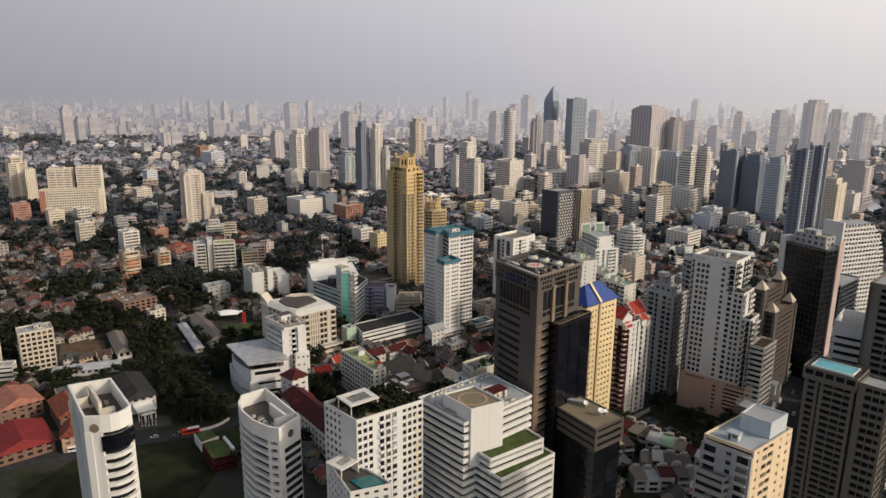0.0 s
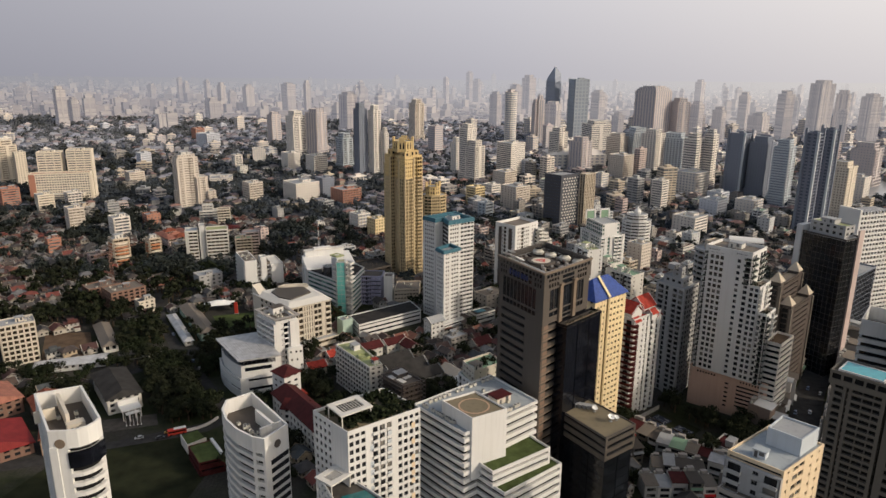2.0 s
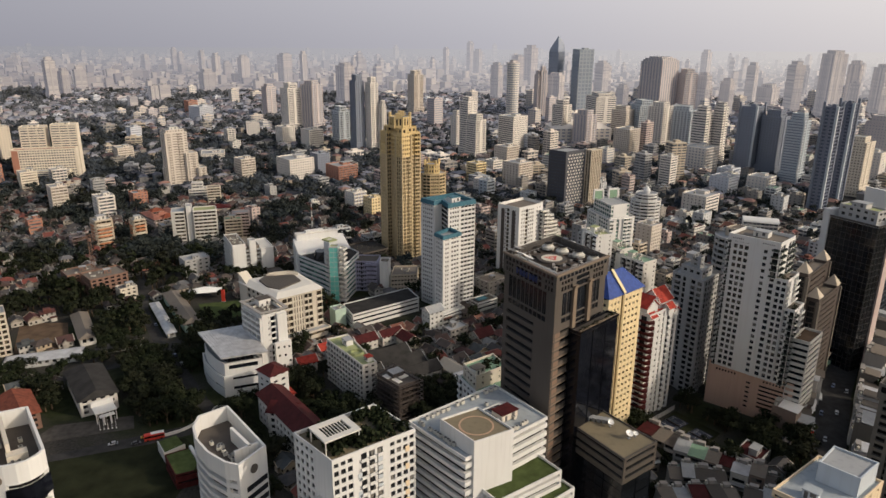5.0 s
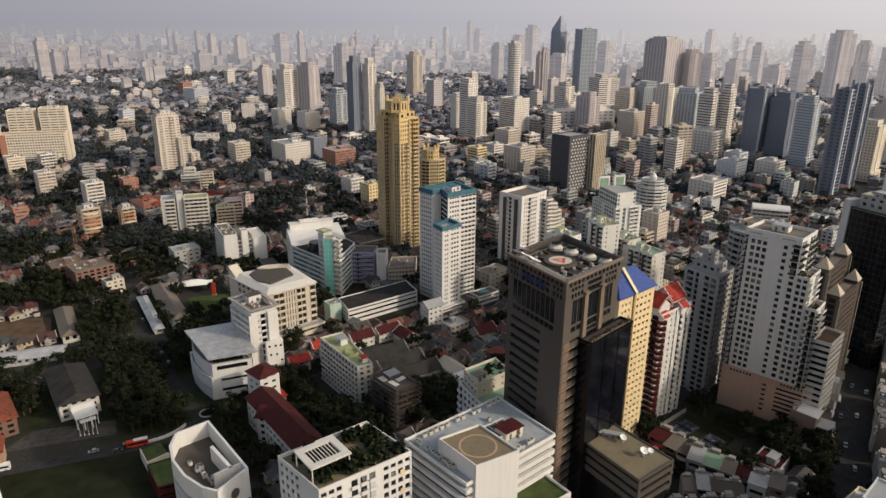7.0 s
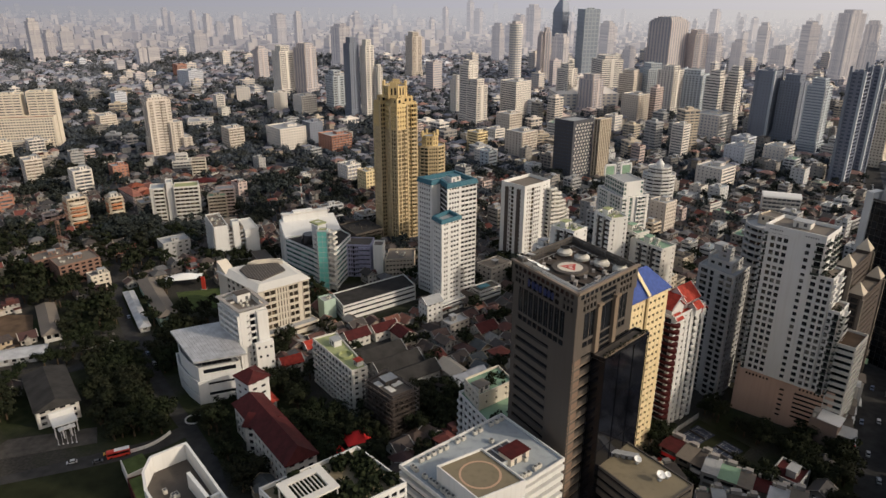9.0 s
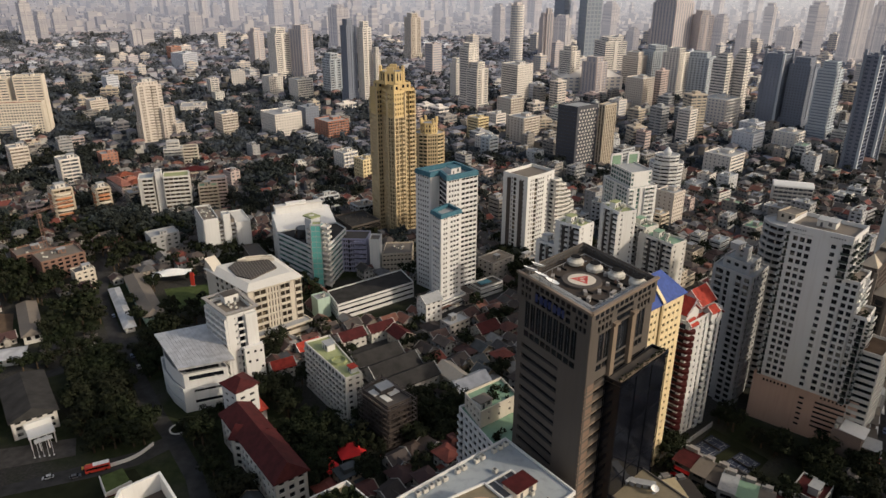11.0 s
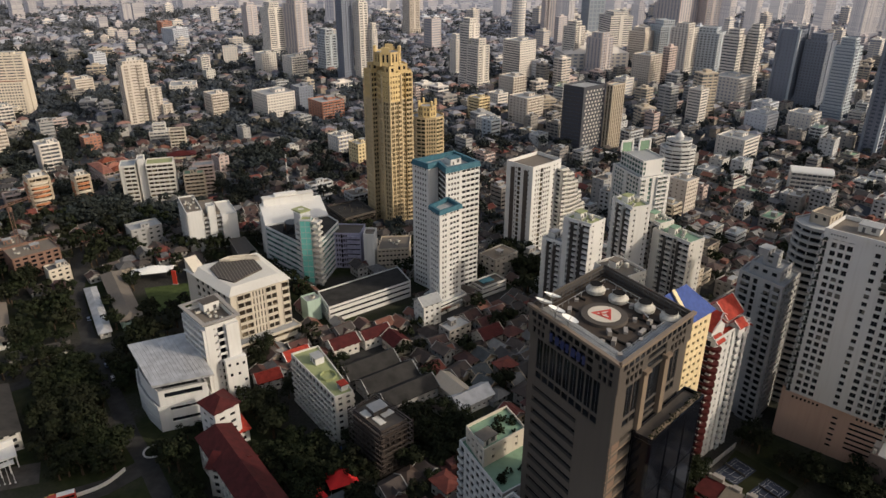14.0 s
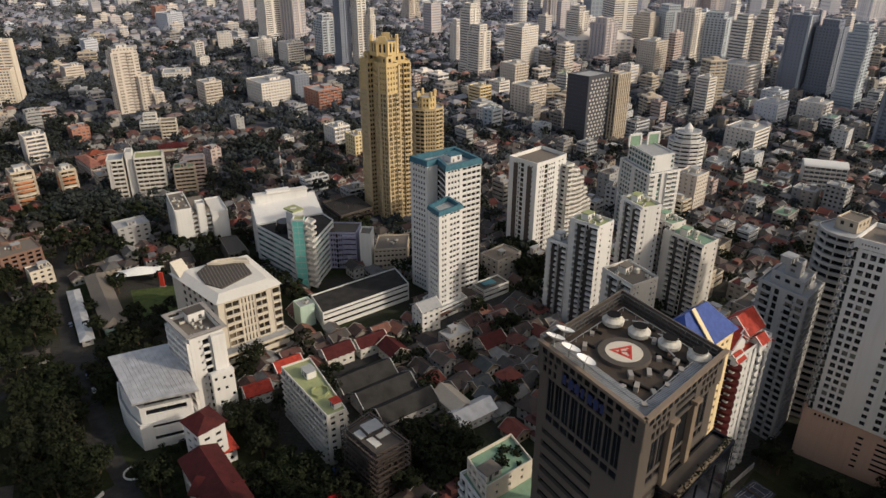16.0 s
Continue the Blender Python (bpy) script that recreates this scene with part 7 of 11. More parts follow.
def shop_rows():
    """Narrow shop-houses in rows, each with its own roof sheet, awning and tank."""
    rnd = random.Random(17)
    spots = []
    rows = [((84.5, 332.0), -26, [(6, "roof_grey", 9.5), (7, "roof_green", 9), (5.5, "roof_brown", 9.5), (8, "tile_maroon", 9), (5, "roof_dark", 8)]),
            ((77.0, 313.5), -6, [(5, "roof_brown", 8), (5, "roof_grey", 8.5), (8, "roof_dark", 8), (5, "roof_dark", 7)]),
            ((72.5, 347.5), -40, [(8, "tile_maroon", 9), (6, "roof_brown", 8), (5, "roof_dark", 9)]),
            ((105.5, 319.5), -27, [(7, "metal", 9), (6, "roof_brown", 9.5), (5, "roof_dark", 8)]),
            ((70.0, 299.0), 5, [(6, "roof_brown", 8), (6, "roof_grey", 7), (7, "tile_maroon", 8), (6, "roof_dark", 9), (6, "roof_brown", 8)]),
            ((104.0, 301.0), -20, [(7, "roof_dark", 8), (6, "roof_grey", 9), (7, "roof_dark", 8)]),
            ((140.5, 357.5), 52, [(9, "white", 14), (9, "roof_brown", 12), (8, "roof_grey", 10)]),
            ((62.0, 326.0), 20, [(6, "yellow", 9), (6, "roof_dark", 8)])]
    # both sides of the avenue
    kinds = ("roof_grey", "roof_brown", "roof_dark", "roof_dark", "roof_brown", "metal", "tile_maroon", "roof_grey")
    for p, q in zip(AVENUE, AVENUE[1:]):
        p, q = Vector(p), Vector(q)
        u = (q - p).normalized()
        ang = math.degrees(math.atan2(u.y, u.x))
        for off in ((-14.0,) if p.y < 345 else (14.0, -14.0) if p.y < 400 else (14.0, -14.0, 25.0)):
            units, run = [], 0.0
            while run < (q - p).length - 7:
                w = rnd.uniform(5, 9)
                units.append((w, rnd.choice(kinds), rnd.choice((7, 9, 10, 12, 13, 16))))
                run += w + 0.15
            start = p + Vector((-u.y, u.x)) * off
            rows.append((tuple(start), ang, units))
    for (x0, y0), ang, units in rows:
        u = Vector((math.cos(radians(ang)), math.sin(radians(ang))))
        s = 0.0
        for w, roofing, h in units:
            c = Vector((x0, y0)) + u * (s + w / 2) + Vector((-u.y, u.x)) * rnd.uniform(-1.2, 1.2)
            s += w + 0.15
            if not free(c.x, c.y, 1.5):
                continue
            ang2 = ang + rnd.uniform(-3, 3)
            h += rnd.uniform(-1.2, 1.2)
            t = thing("shop_house", c.x, c.y, SHOP_LABELS[roofing], "building", "shop-houses in rows", 0, ang2)
            spots.append((c.x, c.y))
            d = rnd.uniform(9, 12)
            b = Build()
            b.box(-w / 2, w / 2, -d / 2, d / 2, 0, h)
            part("wall", b, M[rnd.choice(("offwhite", "concrete", "stone_grey", "grey", "brown"))], t)
            for z in (1.0, 4.0, 7.0):
                if z < h - 1.5:
                    ob = new("window", pane_mesh(round(w * 0.72), 1.5, M["metal_dark"], M["glass"]))
                    ob.parent = t
                    ob.matrix_local = pose(0, -d / 2 - 0.05, z)
            b = Build()
            lean = rnd.uniform(0.4, 1.2)
            b.hexa([(-w / 2 - 0.2, -d / 2 - 0.8, h), (w / 2 + 0.1, -d / 2 - 0.8, h), (w / 2 + 0.1, d / 2 - 2.5, h + lean), (-w / 2 - 0.2, d / 2 - 2.5, h + lean)], [(-w / 2 - 0.2, -d / 2 - 0.8, h + 0.2), (w / 2 + 0.1, -d / 2 - 0.8, h + 0.2), (w / 2 + 0.1, d / 2 - 2.5, h + lean + 0.2), (-w / 2 - 0.2, d / 2 - 2.5, h + lean + 0.2)])
            part("roof", b, M[roofing], t)
            b = Build()
            b.box(-w / 4, w / 4, d / 2 - 2.3, d / 2 - 0.2, h, h + 2.2)
            b.cone(-w * 0.36, d / 2 - 1.2, h, h + 1.6, 0.6, 0.6, 10, 1)
            part("stair_house", b, [M["concrete"], M["tank"]], t)
            for z in (3.2, 6.4):
                if z < h - 2 and rnd.random() < 0.6:
                    b = Build()
                    b.hexa([(-w / 2 + 0.3, -d / 2 - 1.4, z - 0.5), (w / 2 - 0.3, -d / 2 - 1.4, z - 0.5), (w / 2 - 0.3, -d / 2, z), (-w / 2 + 0.3, -d / 2, z)], [(-w / 2 + 0.3, -d / 2 - 1.4, z - 0.42), (w / 2 - 0.3, -d / 2 - 1.4, z - 0.42), (w / 2 - 0.3, -d / 2, z + 0.08), (-w / 2 + 0.3, -d / 2, z + 0.08)])
                    part("awning", b, M[rnd.choice(("metal", "roof_green", "roof_grey", "red_canvas"))], t)
    for x, y in spots:
        taken(x, y, 5.0)


SHOP_LABELS = {
    "white": "narrow shop-house with a white sheet roof", "roof_green": "narrow shop-house with a green sheet roof", "beige": "narrow shop-house with a tan roof",
    "tile_maroon": "shop-house with a maroon sheet roof", "roof_dark": "narrow shop-house with a stained dark roof", "metal": "shop-house with a patched bare metal roof",
    "roof_brown": "shop-house with a brown roof", "roof_grey": "shop-house with a weathered grey roof", "tile_red": "shop-house with a red tiled roof", "yellow": "small shop-house with a yellow roof"}
shop_rows()


def side_buildings():
    """Blocks that stand between the landmarks."""
    g = ("grid", 3.2, 0.5, 0.5, 0.5)
    for ring, h, wall, glz, faces, roof, name, lab in (
        (ring_of(-294, 409, 20, 14, 40), 26, "cream", "glass_warm", [("balcony", 3.4, 1.0, 0.5), g], "roof_grey", "apartment_block", "cream eight-storey block with a tiered roof"),
        (ring_of(-325, 402, 16, 18, 40), 30, "cream", "glass_warm", [("loggia", 3.4, 0.8, 0.4)], "roof_grey", "apartment_block", "cream block with small square windows"),
        (ring_of(-312, 386, 30, 9, 20), 9, "offwhite", "glass", [("ribbon", 0.5, 0.4)], "roof_grey", "apartment_block", "low cream deck with open arcades"),
        (ring_of(-280, 512, 26, 20, 48), 14, "rust", "glass_dark", [("grid", 4.0, 0.6, 0.6, 0.5)], "roof_brown", "unfinished_block", "rust-brown building site with bare floors"),
        (ring_of(-306, 524, 22, 16, 48), 11, "rust", "glass_dark", [("grid", 4.0, 0.6, 0.6, 0.5)], "roof_brown", "unfinished_block", "rust-brown building site with bare walls"),
        (ring_of(-258, 500, 12, 9, 48), 9, "cream", "glass", [g], "metal_dark", "house_block", "cream house with dark roof beside a building site"),
    ):
        t = landmark(name, ring, lab, "building")
        cx, cy = t.location.x, t.location.y
        block(t, ring, 0, h, 3.1, faces, wall, glz, windows=60 if h > 15 else 0, parapet=0.9, roof=roof)
        roof_box(t, cx + 1.5, cy + 1.5, 4.5, 3.5, h, 2.8, 42, wall)
        roof_clutter(t, [(x - cx, y - cy) for x, y in ring], h, 6, RND)
    # a steep white house with a gable, and its dark-roofed neighbours
    for x, y, w, d, h, turn, roofing, wall, lab in (
        (-37, 468, 11, 9, 13, 40, "roof_grey", "white", "white four-storey house with a grey gabled roof"),
        (-76, 436, 14, 9, 6, 40, "tile_maroon", "offwhite", "long house with a maroon gabled roof"),
        (-62, 446, 15, 8, 6, 40, "tile_maroon", "offwhite", "long house with a maroon gabled roof"),
        (-50, 440, 12, 9, 6, 130, "tile_maroon", "cream", "house with a maroon gabled roof"),
        (-96, 424, 12, 8, 6, 40, "tile_red", "white", "white-edged house with a bright red gabled roof"),
        (-88, 415, 10, 8, 6, 130, "metal_dark", "white", "white-edged house with a dark gabled roof"),
        (-104, 405, 11, 8, 6, 35, "tile_red", "offwhite", "house with a split red and dark gabled roof"),
        (-20, 405, 16, 9, 5, 130, "beige", "beige", "pale beige shed with a rounded roof"),
        (-12, 398, 18, 9, 5, 40, "metal", "palegrey", "shed with a patched pale metal roof"),
        (-5, 450, 13, 10, 6, 40, "tile_maroon", "cream", "pavilion with a maroon hipped roof and red ridges"),
        (-60, 418, 26, 12, 5, 40, "tar", "grey", "wide shed with a dark grey ribbed roof"),
        (-50, 409, 26, 12, 5, 40, "tar", "grey", "wide shed with a dark grey ribbed roof"),
        (-40, 400, 26, 11, 5, 40, "tar", "grey", "wide shed with a dark grey ribbed roof"),
    ):
        ring = ring_of(x, y, w, d, turn)
        t = landmark("house", ring, lab, "house", r=max(w, d) * 0.5)
        block(t, ring, 0, h, 3.0, [("grid", 3.0, 0.45, 0.45, 0.4)], wall, "glass", parapet=0)
        b = Build()
        gable(b, [(p - t.location.x, q - t.location.y) for p, q in ring], h + 0.2, d * 0.36, 0.8, 0, 1)
        part("roof", b, [M[roofing], M[wall]], t)
    # tower crane over the building site
    t = thing("tower_crane", -290, 516, "rust-red lattice tower crane over a building site", "crane")
    for name, ends, r in (("mast", ((0, 0, 0), (0, 0, 38)), 0.9), ("jib", ((-8, -8, 38.8), (14, 14, 44)), 0.6)):
        a, c = Vector(ends[0]), Vector(ends[1])
        u = (c - a).normalized()
        s1 = u.orthogonal().normalized() * r
        s2 = u.cross(s1).normalized() * r
        b = Build()
        n = int((c - a).length / 2.2)
        corners = [s1 + s2, s1 - s2, -s1 - s2, -s1 + s2]
        for k in range(4):
            p = a + corners[k]
            q = c + corners[k]
            e1, e2 = s1.normalized() * 0.11, s2.normalized() * 0.11
            b.hexa([p + e1, p + e2, p - e1, p - e2], [q + e1, q + e2, q - e1, q - e2])
            for i in range(n):
                p = a + (c - a) * (i / n) + corners[k]
                q = a + (c - a) * ((i + 1) / n) + corners[(k + 1) % 4]
                b.hexa([p + e1 * 0.6, p + e2 * 0.6, p - e1 * 0.6, p - e2 * 0.6], [q + e1 * 0.6, q + e2 * 0.6, q - e1 * 0.6, q - e2 * 0.6])
        part(name, b, M["rust"], t)
    b = Build()
    b.box(-1, 1, -1, 1, 36.5, 39)
    part("cab", b, M["rust"], t)
    b = Build()
    b.box(-1.6, 1.6, -1.6, 1.6, 0, 0.8)
    part("base", b, M["concrete"], t)


side_buildings()

ring = [(-118, 365.5), (-109.2, 358.6), (-102.5, 366.8), (-111.5, 374)]
t = landmark("office_house", ring, "white four-sided block with a maroon hipped roof", "building")
block(t, ring, 0, 20.5, 3.4, [("grid", 4.5, 0.5, 0.4, 0.8)], "white", "glass", windows=40, parapet=0)
rb = Build()
hip_roof(rb, [(x - t.location.x, y - t.location.y) for x, y in ring], 20.5, 3.2, 0.8, 0, 0.7)
part("roof", rb, M["tile_maroon"], t)

ring = [(-89.4, 397.0), (-64.2, 368.0), (-57.8, 372.6), (-79.3, 404.4)]
t = landmark("apartment_block", ring, "pale green-roofed eight-storey block with long balcony rows", "building")
block(t, ring, 0, 23, 2.9, [("balcony", 3.2, 0.9, 0.6), ("grid", 3, 0.5, 0.5, 0.5), ("balcony", 3.2, 0.9, 0.6), ("grid", 3, 0.5, 0.5, 0.5)], "offwhite", "glass", windows=100, parapet=0.9, roof="roof_olive")
roof_box(t, -77, 393, 5, 4, 23, 3.2, -49, "white")
roof_box(t, -62.5, 375, 3.5, 3, 23, 2.6, -49, "white", "stair_house", "tile_red")
b = Build()
for k in range(8):
    a = 2 * math.pi * k / 8
    c = 2 * math.pi * (k + 1) / 8
    b.prism(ordered([(-70 - t.location.x + r_ * math.cos(w), 382.5 - t.location.y + r_ * math.sin(w)) for r_, w in ((3.6, a), (3.6, c), (3.1, c), (3.1, a))]), 23.05, 24.2)
part("planter_ring", b, M["roof_olive"], t)

ring = [(-56.3, 363.7), (-43.6, 351.6), (-34.9, 359.4), (-49.5, 372.8)]
t = landmark("unfinished_block", ring, "dark unfinished concrete block behind scaffolding", "building")
block(t, ring, 0, 21, 3.0, [("loggia", 3.0, 0.3, 0.4)], "umber", "recess", parapet=0.8, roof="roof_dark", depth=1.4, bands=True)
roof_box(t, -47, 364, 6, 5, 21, 2.6, 42, "umber")
for x, y, w, d in ((-51, 362, 4.5, 3.0), (-45.5, 358.5, 5.5, 2.6), (-43, 363, 3.0, 5.0), (-47.5, 368, 4.0, 2.6)):
    b = Build()
    b.prism(ring_of(x - t.location.x, y - t.location.y, w, d, -43), 21.06, 21.35)
    part("deck_panel", b, M["offwhite"], t, "pale loose deck panel")
for i in range(4):
    b = Build()
    o = inset([(x - t.location.x, y - t.location.y) for x, y in ring], -1.6)
    p, q = o[i], o[(i + 1) % 4]
    d = math.dist(p, q)
    u = ((q[0] - p[0]) / d, (q[1] - p[1]) / d)
    for k in range(int(d / 2.4) + 1):
        b = Build()
        b.slab(p, u, (u[1], -u[0]), k * 2.4, k * 2.4 + 0.15, -0.08, 0.08, 0, 22.5)
        part("scaffold_pole", b, M["umber"], t)
    for k in range(9):
        b = Build()
        b.slab(p, u, (u[1], -u[0]), 0, d, -0.5, 0.1, 2.4 * k + 1.8, 2.4 * k + 1.95)
        part("scaffold_deck", b, M["umber"], t)


def hexagon_hall():
    ring = [(-158.0, 455.0), (-126.3, 428.8), (-104.0, 449.1), (-129.0, 476.5)]
    t = landmark("assembly_hall", ring, "cream public building with a large grey hexagonal roof", "building")
    cx, cy = t.location.x, t.location.y
    block(t, ring, 0, 32, 4.0, [("grid", 5.0, 0.55, 0.6, 3.0), ("mix", [(0.10, ("blank",)), (0.24, ("loggia", 3.6, 0.5, 0.2)), (0.24, ("grid", 1.7, 0.4, 0.8, 0.3)), (0.20, ("loggia", 3.2, 0.5, 0.2)), (0.08, ("blank",)), (0.14, ("loggia", 3.6, 0.5, 0.2))]), ("grid", 5, 0.5, 0.5, 3), ("grid", 5, 0.5, 0.5, 3)], "cream", "glass_warm", windows=80, parapet=1.0, bands=True)
    b = Build()
    o = inset([(x - cx, y - cy) for x, y in ring], -1.0)
    b.hexa([(x, y, 33.0) for x, y in o], [(x * 0.74, y * 0.74, 35.2) for x, y in o])
    part("roof", b, M["offwhite"], t, "sloping white roof skirt")
    b = Build()
    hx = [(x - cx, y - cy) for x, y in ((-144.1, 451.6), (-136.2, 441.8), (-127.0, 438.1), (-118.2, 453.5), (-125.4, 463.5), (-142.4, 461.0))]
    b.prism(hx, 35.2, 35.9)
    hexa = part("hexagon_roof", b, M["roof_dark"], t, "ribbed dark grey hexagonal roof")
    u, v = Vector((0.55, -0.835)), Vector((0.835, 0.55))
    for k in range(17):
        # ribs across the hexagon, clipped to its outline
        mid = Vector((-131.5 - cx, 451.5 - cy)) + v * (k - 8) * 1.5
        cuts = []
        for q in range(6):
            p0, p1 = Vector(hx[q]), Vector(hx[(q + 1) % 6])
            d0, d1 = (p0 - mid).dot(v), (p1 - mid).dot(v)
            if d0 * d1 < 0:
                cuts.append((p0.lerp(p1, d0 / (d0 - d1)) - mid).dot(u))
        if len(cuts) == 2:
            bb = Build()
            bb.slab(tuple(mid), tuple(u), tuple(v), min(cuts), max(cuts), -0.16, 0.16, 35.88, 36.1)
            part("roof_rib", bb, M["taupe"], hexa)
    arc = [(x - cx, y - cy) for x, y in ((-142.0, 459.5), (-139.0, 464.0), (-131.0, 467.0), (-124.5, 467.0), (-122.6, 463.8), (-130.0, 462.8), (-136.5, 460.0))]
    inner = inset(ordered(arc), 0.7)
    outer = ordered(arc)
    b = Build()
    for q in range(len(outer)):
        r2 = (q + 1) % len(outer)
        b.prism([outer[q], outer[r2], inner[r2], inner[q]], 35.0, 37.0)
    b.prism(inner, 34.9, 35.5)
    part("crown_wall", b, M["cream"], t, "curved tan parapet behind the roof")
    block(t, [(-128, 428.5), (-123, 423.0), (-98.5, 446.0), (-104, 451)], 0, 8.5, 4.2, [("ribbon", 0.5, 0.6)], "cream", "glass_warm", parapet=0.8)
    b = Build()
    b.hexa([(-158.4 - cx, 455.4 - cy, 0), (-152 - cx, 450 - cy, 0), (-148 - cx, 455 - cy, 0), (-154.5 - cx, 460 - cy, 0)], [(-158.4 - cx, 455.4 - cy, 39), (-152 - cx, 450 - cy, 34), (-148 - cx, 455 - cy, 34), (-154.5 - cx, 460 - cy, 39)])
    part("fin_wall", b, M["cream"], t)


hexagon_hall()

ring = [(-98, 479), (-88, 461.8), (-48.9, 495.7), (-58.5, 513)]
t = landmark("parking_deck", ring, "long low white building with dark window bands and a black roof", "building")
taken(-78, 478, 14), taken(-60, 496, 14)
block(t, ring, 0, 9.5, 3.1, [("ribbon", 0.42, 0.5)], "white", "glass_dark", parapet=0.7, roof="tar")
ring = ring_of(-99, 468, 8, 8, 40)
t = landmark("plant_house", ring, "small mint-green box building", "building")
block(t, ring, 0, 12, 4, [("blank",)], "mint", "glass_green", parapet=0.6)
roof_clutter(t, [(x + 99, y - 468) for x, y in []] or [(-3, -3), (3, -3), (3, 3), (-3, 3)], 12, 5, RND)


def teal_hall():
    hall = [(-150.5, 552), (-140.5, 530), (-106.5, 548), (-117, 571)]
    t = landmark("exhibition_hall", hall, "white hall with a broad sloping roof and a raised ridge", "building")
    cx, cy = t.location.x, t.location.y
    block(t, hall, 0, 26, 4.2, [("mix", [(0.25, ("ribbon", 0.5, 0.2)), (0.75, ("blank",))]), ("ribbon", 0.6, 0.6), ("blank",), ("blank",)], "white", "glass_blue", parapet=0)
    o = [Vector((x - cx, y - cy)) for x, y in hall]
    # the roof rises from its front eave to the ridge wall
    b = Build()
    b.hexa([(*(o[k] * 1.03), 26.1) for k in range(4)], [(*(o[k] * 1.02), 31.6 if k in (0, 3) else 27.0) for k in range(4)])
    part("roof", b, M["white"], t, "sloping smooth white roof")
    ridge = (o[3] - o[0]).normalized()
    back = Vector((-ridge.y, ridge.x))
    b = Build()
    b.slab(tuple(o[0]), tuple(ridge), tuple(back), 1.5, (o[3] - o[0]).length - 5.0, -4.0, 1.0, 20.0, 35.2)
    wall = part("ridge_wall", b, M["white"], t, "raised white ridge wall")
    b = Build()
    b.slab(tuple(o[0]), tuple(ridge), tuple(back), 1.1, (o[3] - o[0]).length - 4.6, -4.4, 1.4, 35.2, 35.9)
    part("coping", b, M["offwhite"], wall)
    b = Build()
    b.slab(tuple(o[0]), tuple(ridge), tuple(back), 9.0, 23.0, -3.0, 0.4, 35.9, 37.4)
    part("lift_house", b, M["white"], t)
    for s0 in (1.0, 5.5):
        b = Build()
        b.slab(tuple(o[1]), tuple((o[0] - o[1]).normalized()), tuple(-ridge), s0 * 3.6, s0 * 3.6 + 2.0, -0.2, 1.0, 0, 27)
        part("buttress", b, M["white"], t)
    ring = [(-140, 526.5), (-112.5, 503.5), (-101.5, 509.5), (-97.5, 537), (-106, 546.5), (-120, 539)]
    t = landmark("office_tower", ring, "glass office block with a bright teal stair tower and white balconies", "building")
    block(t, ring, 0, 27, 3.4, [("ribbon", 0.55, 0.3), ("ribbon", 0.55, 0.3), ("ribbon", 0.60, 0.3), ("blank",), ("blank",), ("blank",)], "palegrey", "glass_green", windows=40, parapet=0.9, roof="tar", bands=True)
    cx, cy = t.location.x, t.location.y
    shaft = [(-111.6, 507.5), (-111.2, 501.0), (-105.1, 501.4), (-105.6, 508.0)]
    block(t, shaft, 0, 42, 3.4, [("glass", 3.0)], "palegrey", "teal", parapet=0.9, roof="roof_olive", depth=0.2)
    for k in range(12):
        for ring in (((-105.0, 502.0), (-100.8, 500.0), (-99.2, 504.8), (-104.4, 508.5)), ((-115.4, 505.8), (-111.7, 502.2), (-111.7, 506.0), (-114.4, 508.8))):
            if k == 11 and ring[0][0] < -110:
                continue
            b = Build()
            o = ordered([(x - cx, y - cy) for x, y in ring])
            b.prism(o, 3.4 * k + 2.9, 3.4 * k + 3.2)
            i2 = inset(o, 0.25)
            for q in range(4):
                b.prism([o[q], o[(q + 1) % 4], i2[(q + 1) % 4], i2[q]], 3.4 * k + 3.2, 3.4 * k + 4.2)
            part("landing", b, M["offwhite"], t)
    for x, y in ((-101.4, 505.2), (-112.9, 506.3)):
        b = Build()
        b.box(x - cx - 0.5, x - cx + 0.5, y - cy - 0.5, y - cy + 0.5, 0, 41)
        part("column", b, M["palegrey"], t)
    b = Build()
    b.prism([(x - cx, y - cy) for x, y in ((-118.9, 513.6), (-112.3, 508.4), (-107.8, 513.8), (-114.6, 519.0))], 43.4, 44.2)
    pad = part("roof_pad", b, M["roof_olive"], t, "olive green landing pad")
    b = Build()
    b.prism(ring_of(-113.4 - cx, 513.7 - cy, 3.2, 2.2, 20), 44.2, 44.26)
    part("pad_mark", b, M["offwhite"], pad)
    b = Build()
    b.prism(ring_of(-112.5 - cx, 511.8 - cy, 6.0, 7.0, -38), 27, 43.4)
    part("core_wall", b, M["palegrey"], t)
    b = Build()
    b.cone(-121.5 - cx, 521.5 - cy, 27, 33, 6.0, 4.6, 18)
    part("rotunda", b, M["glass_dark"], t, "dark glazed round roof room")


teal_hall()


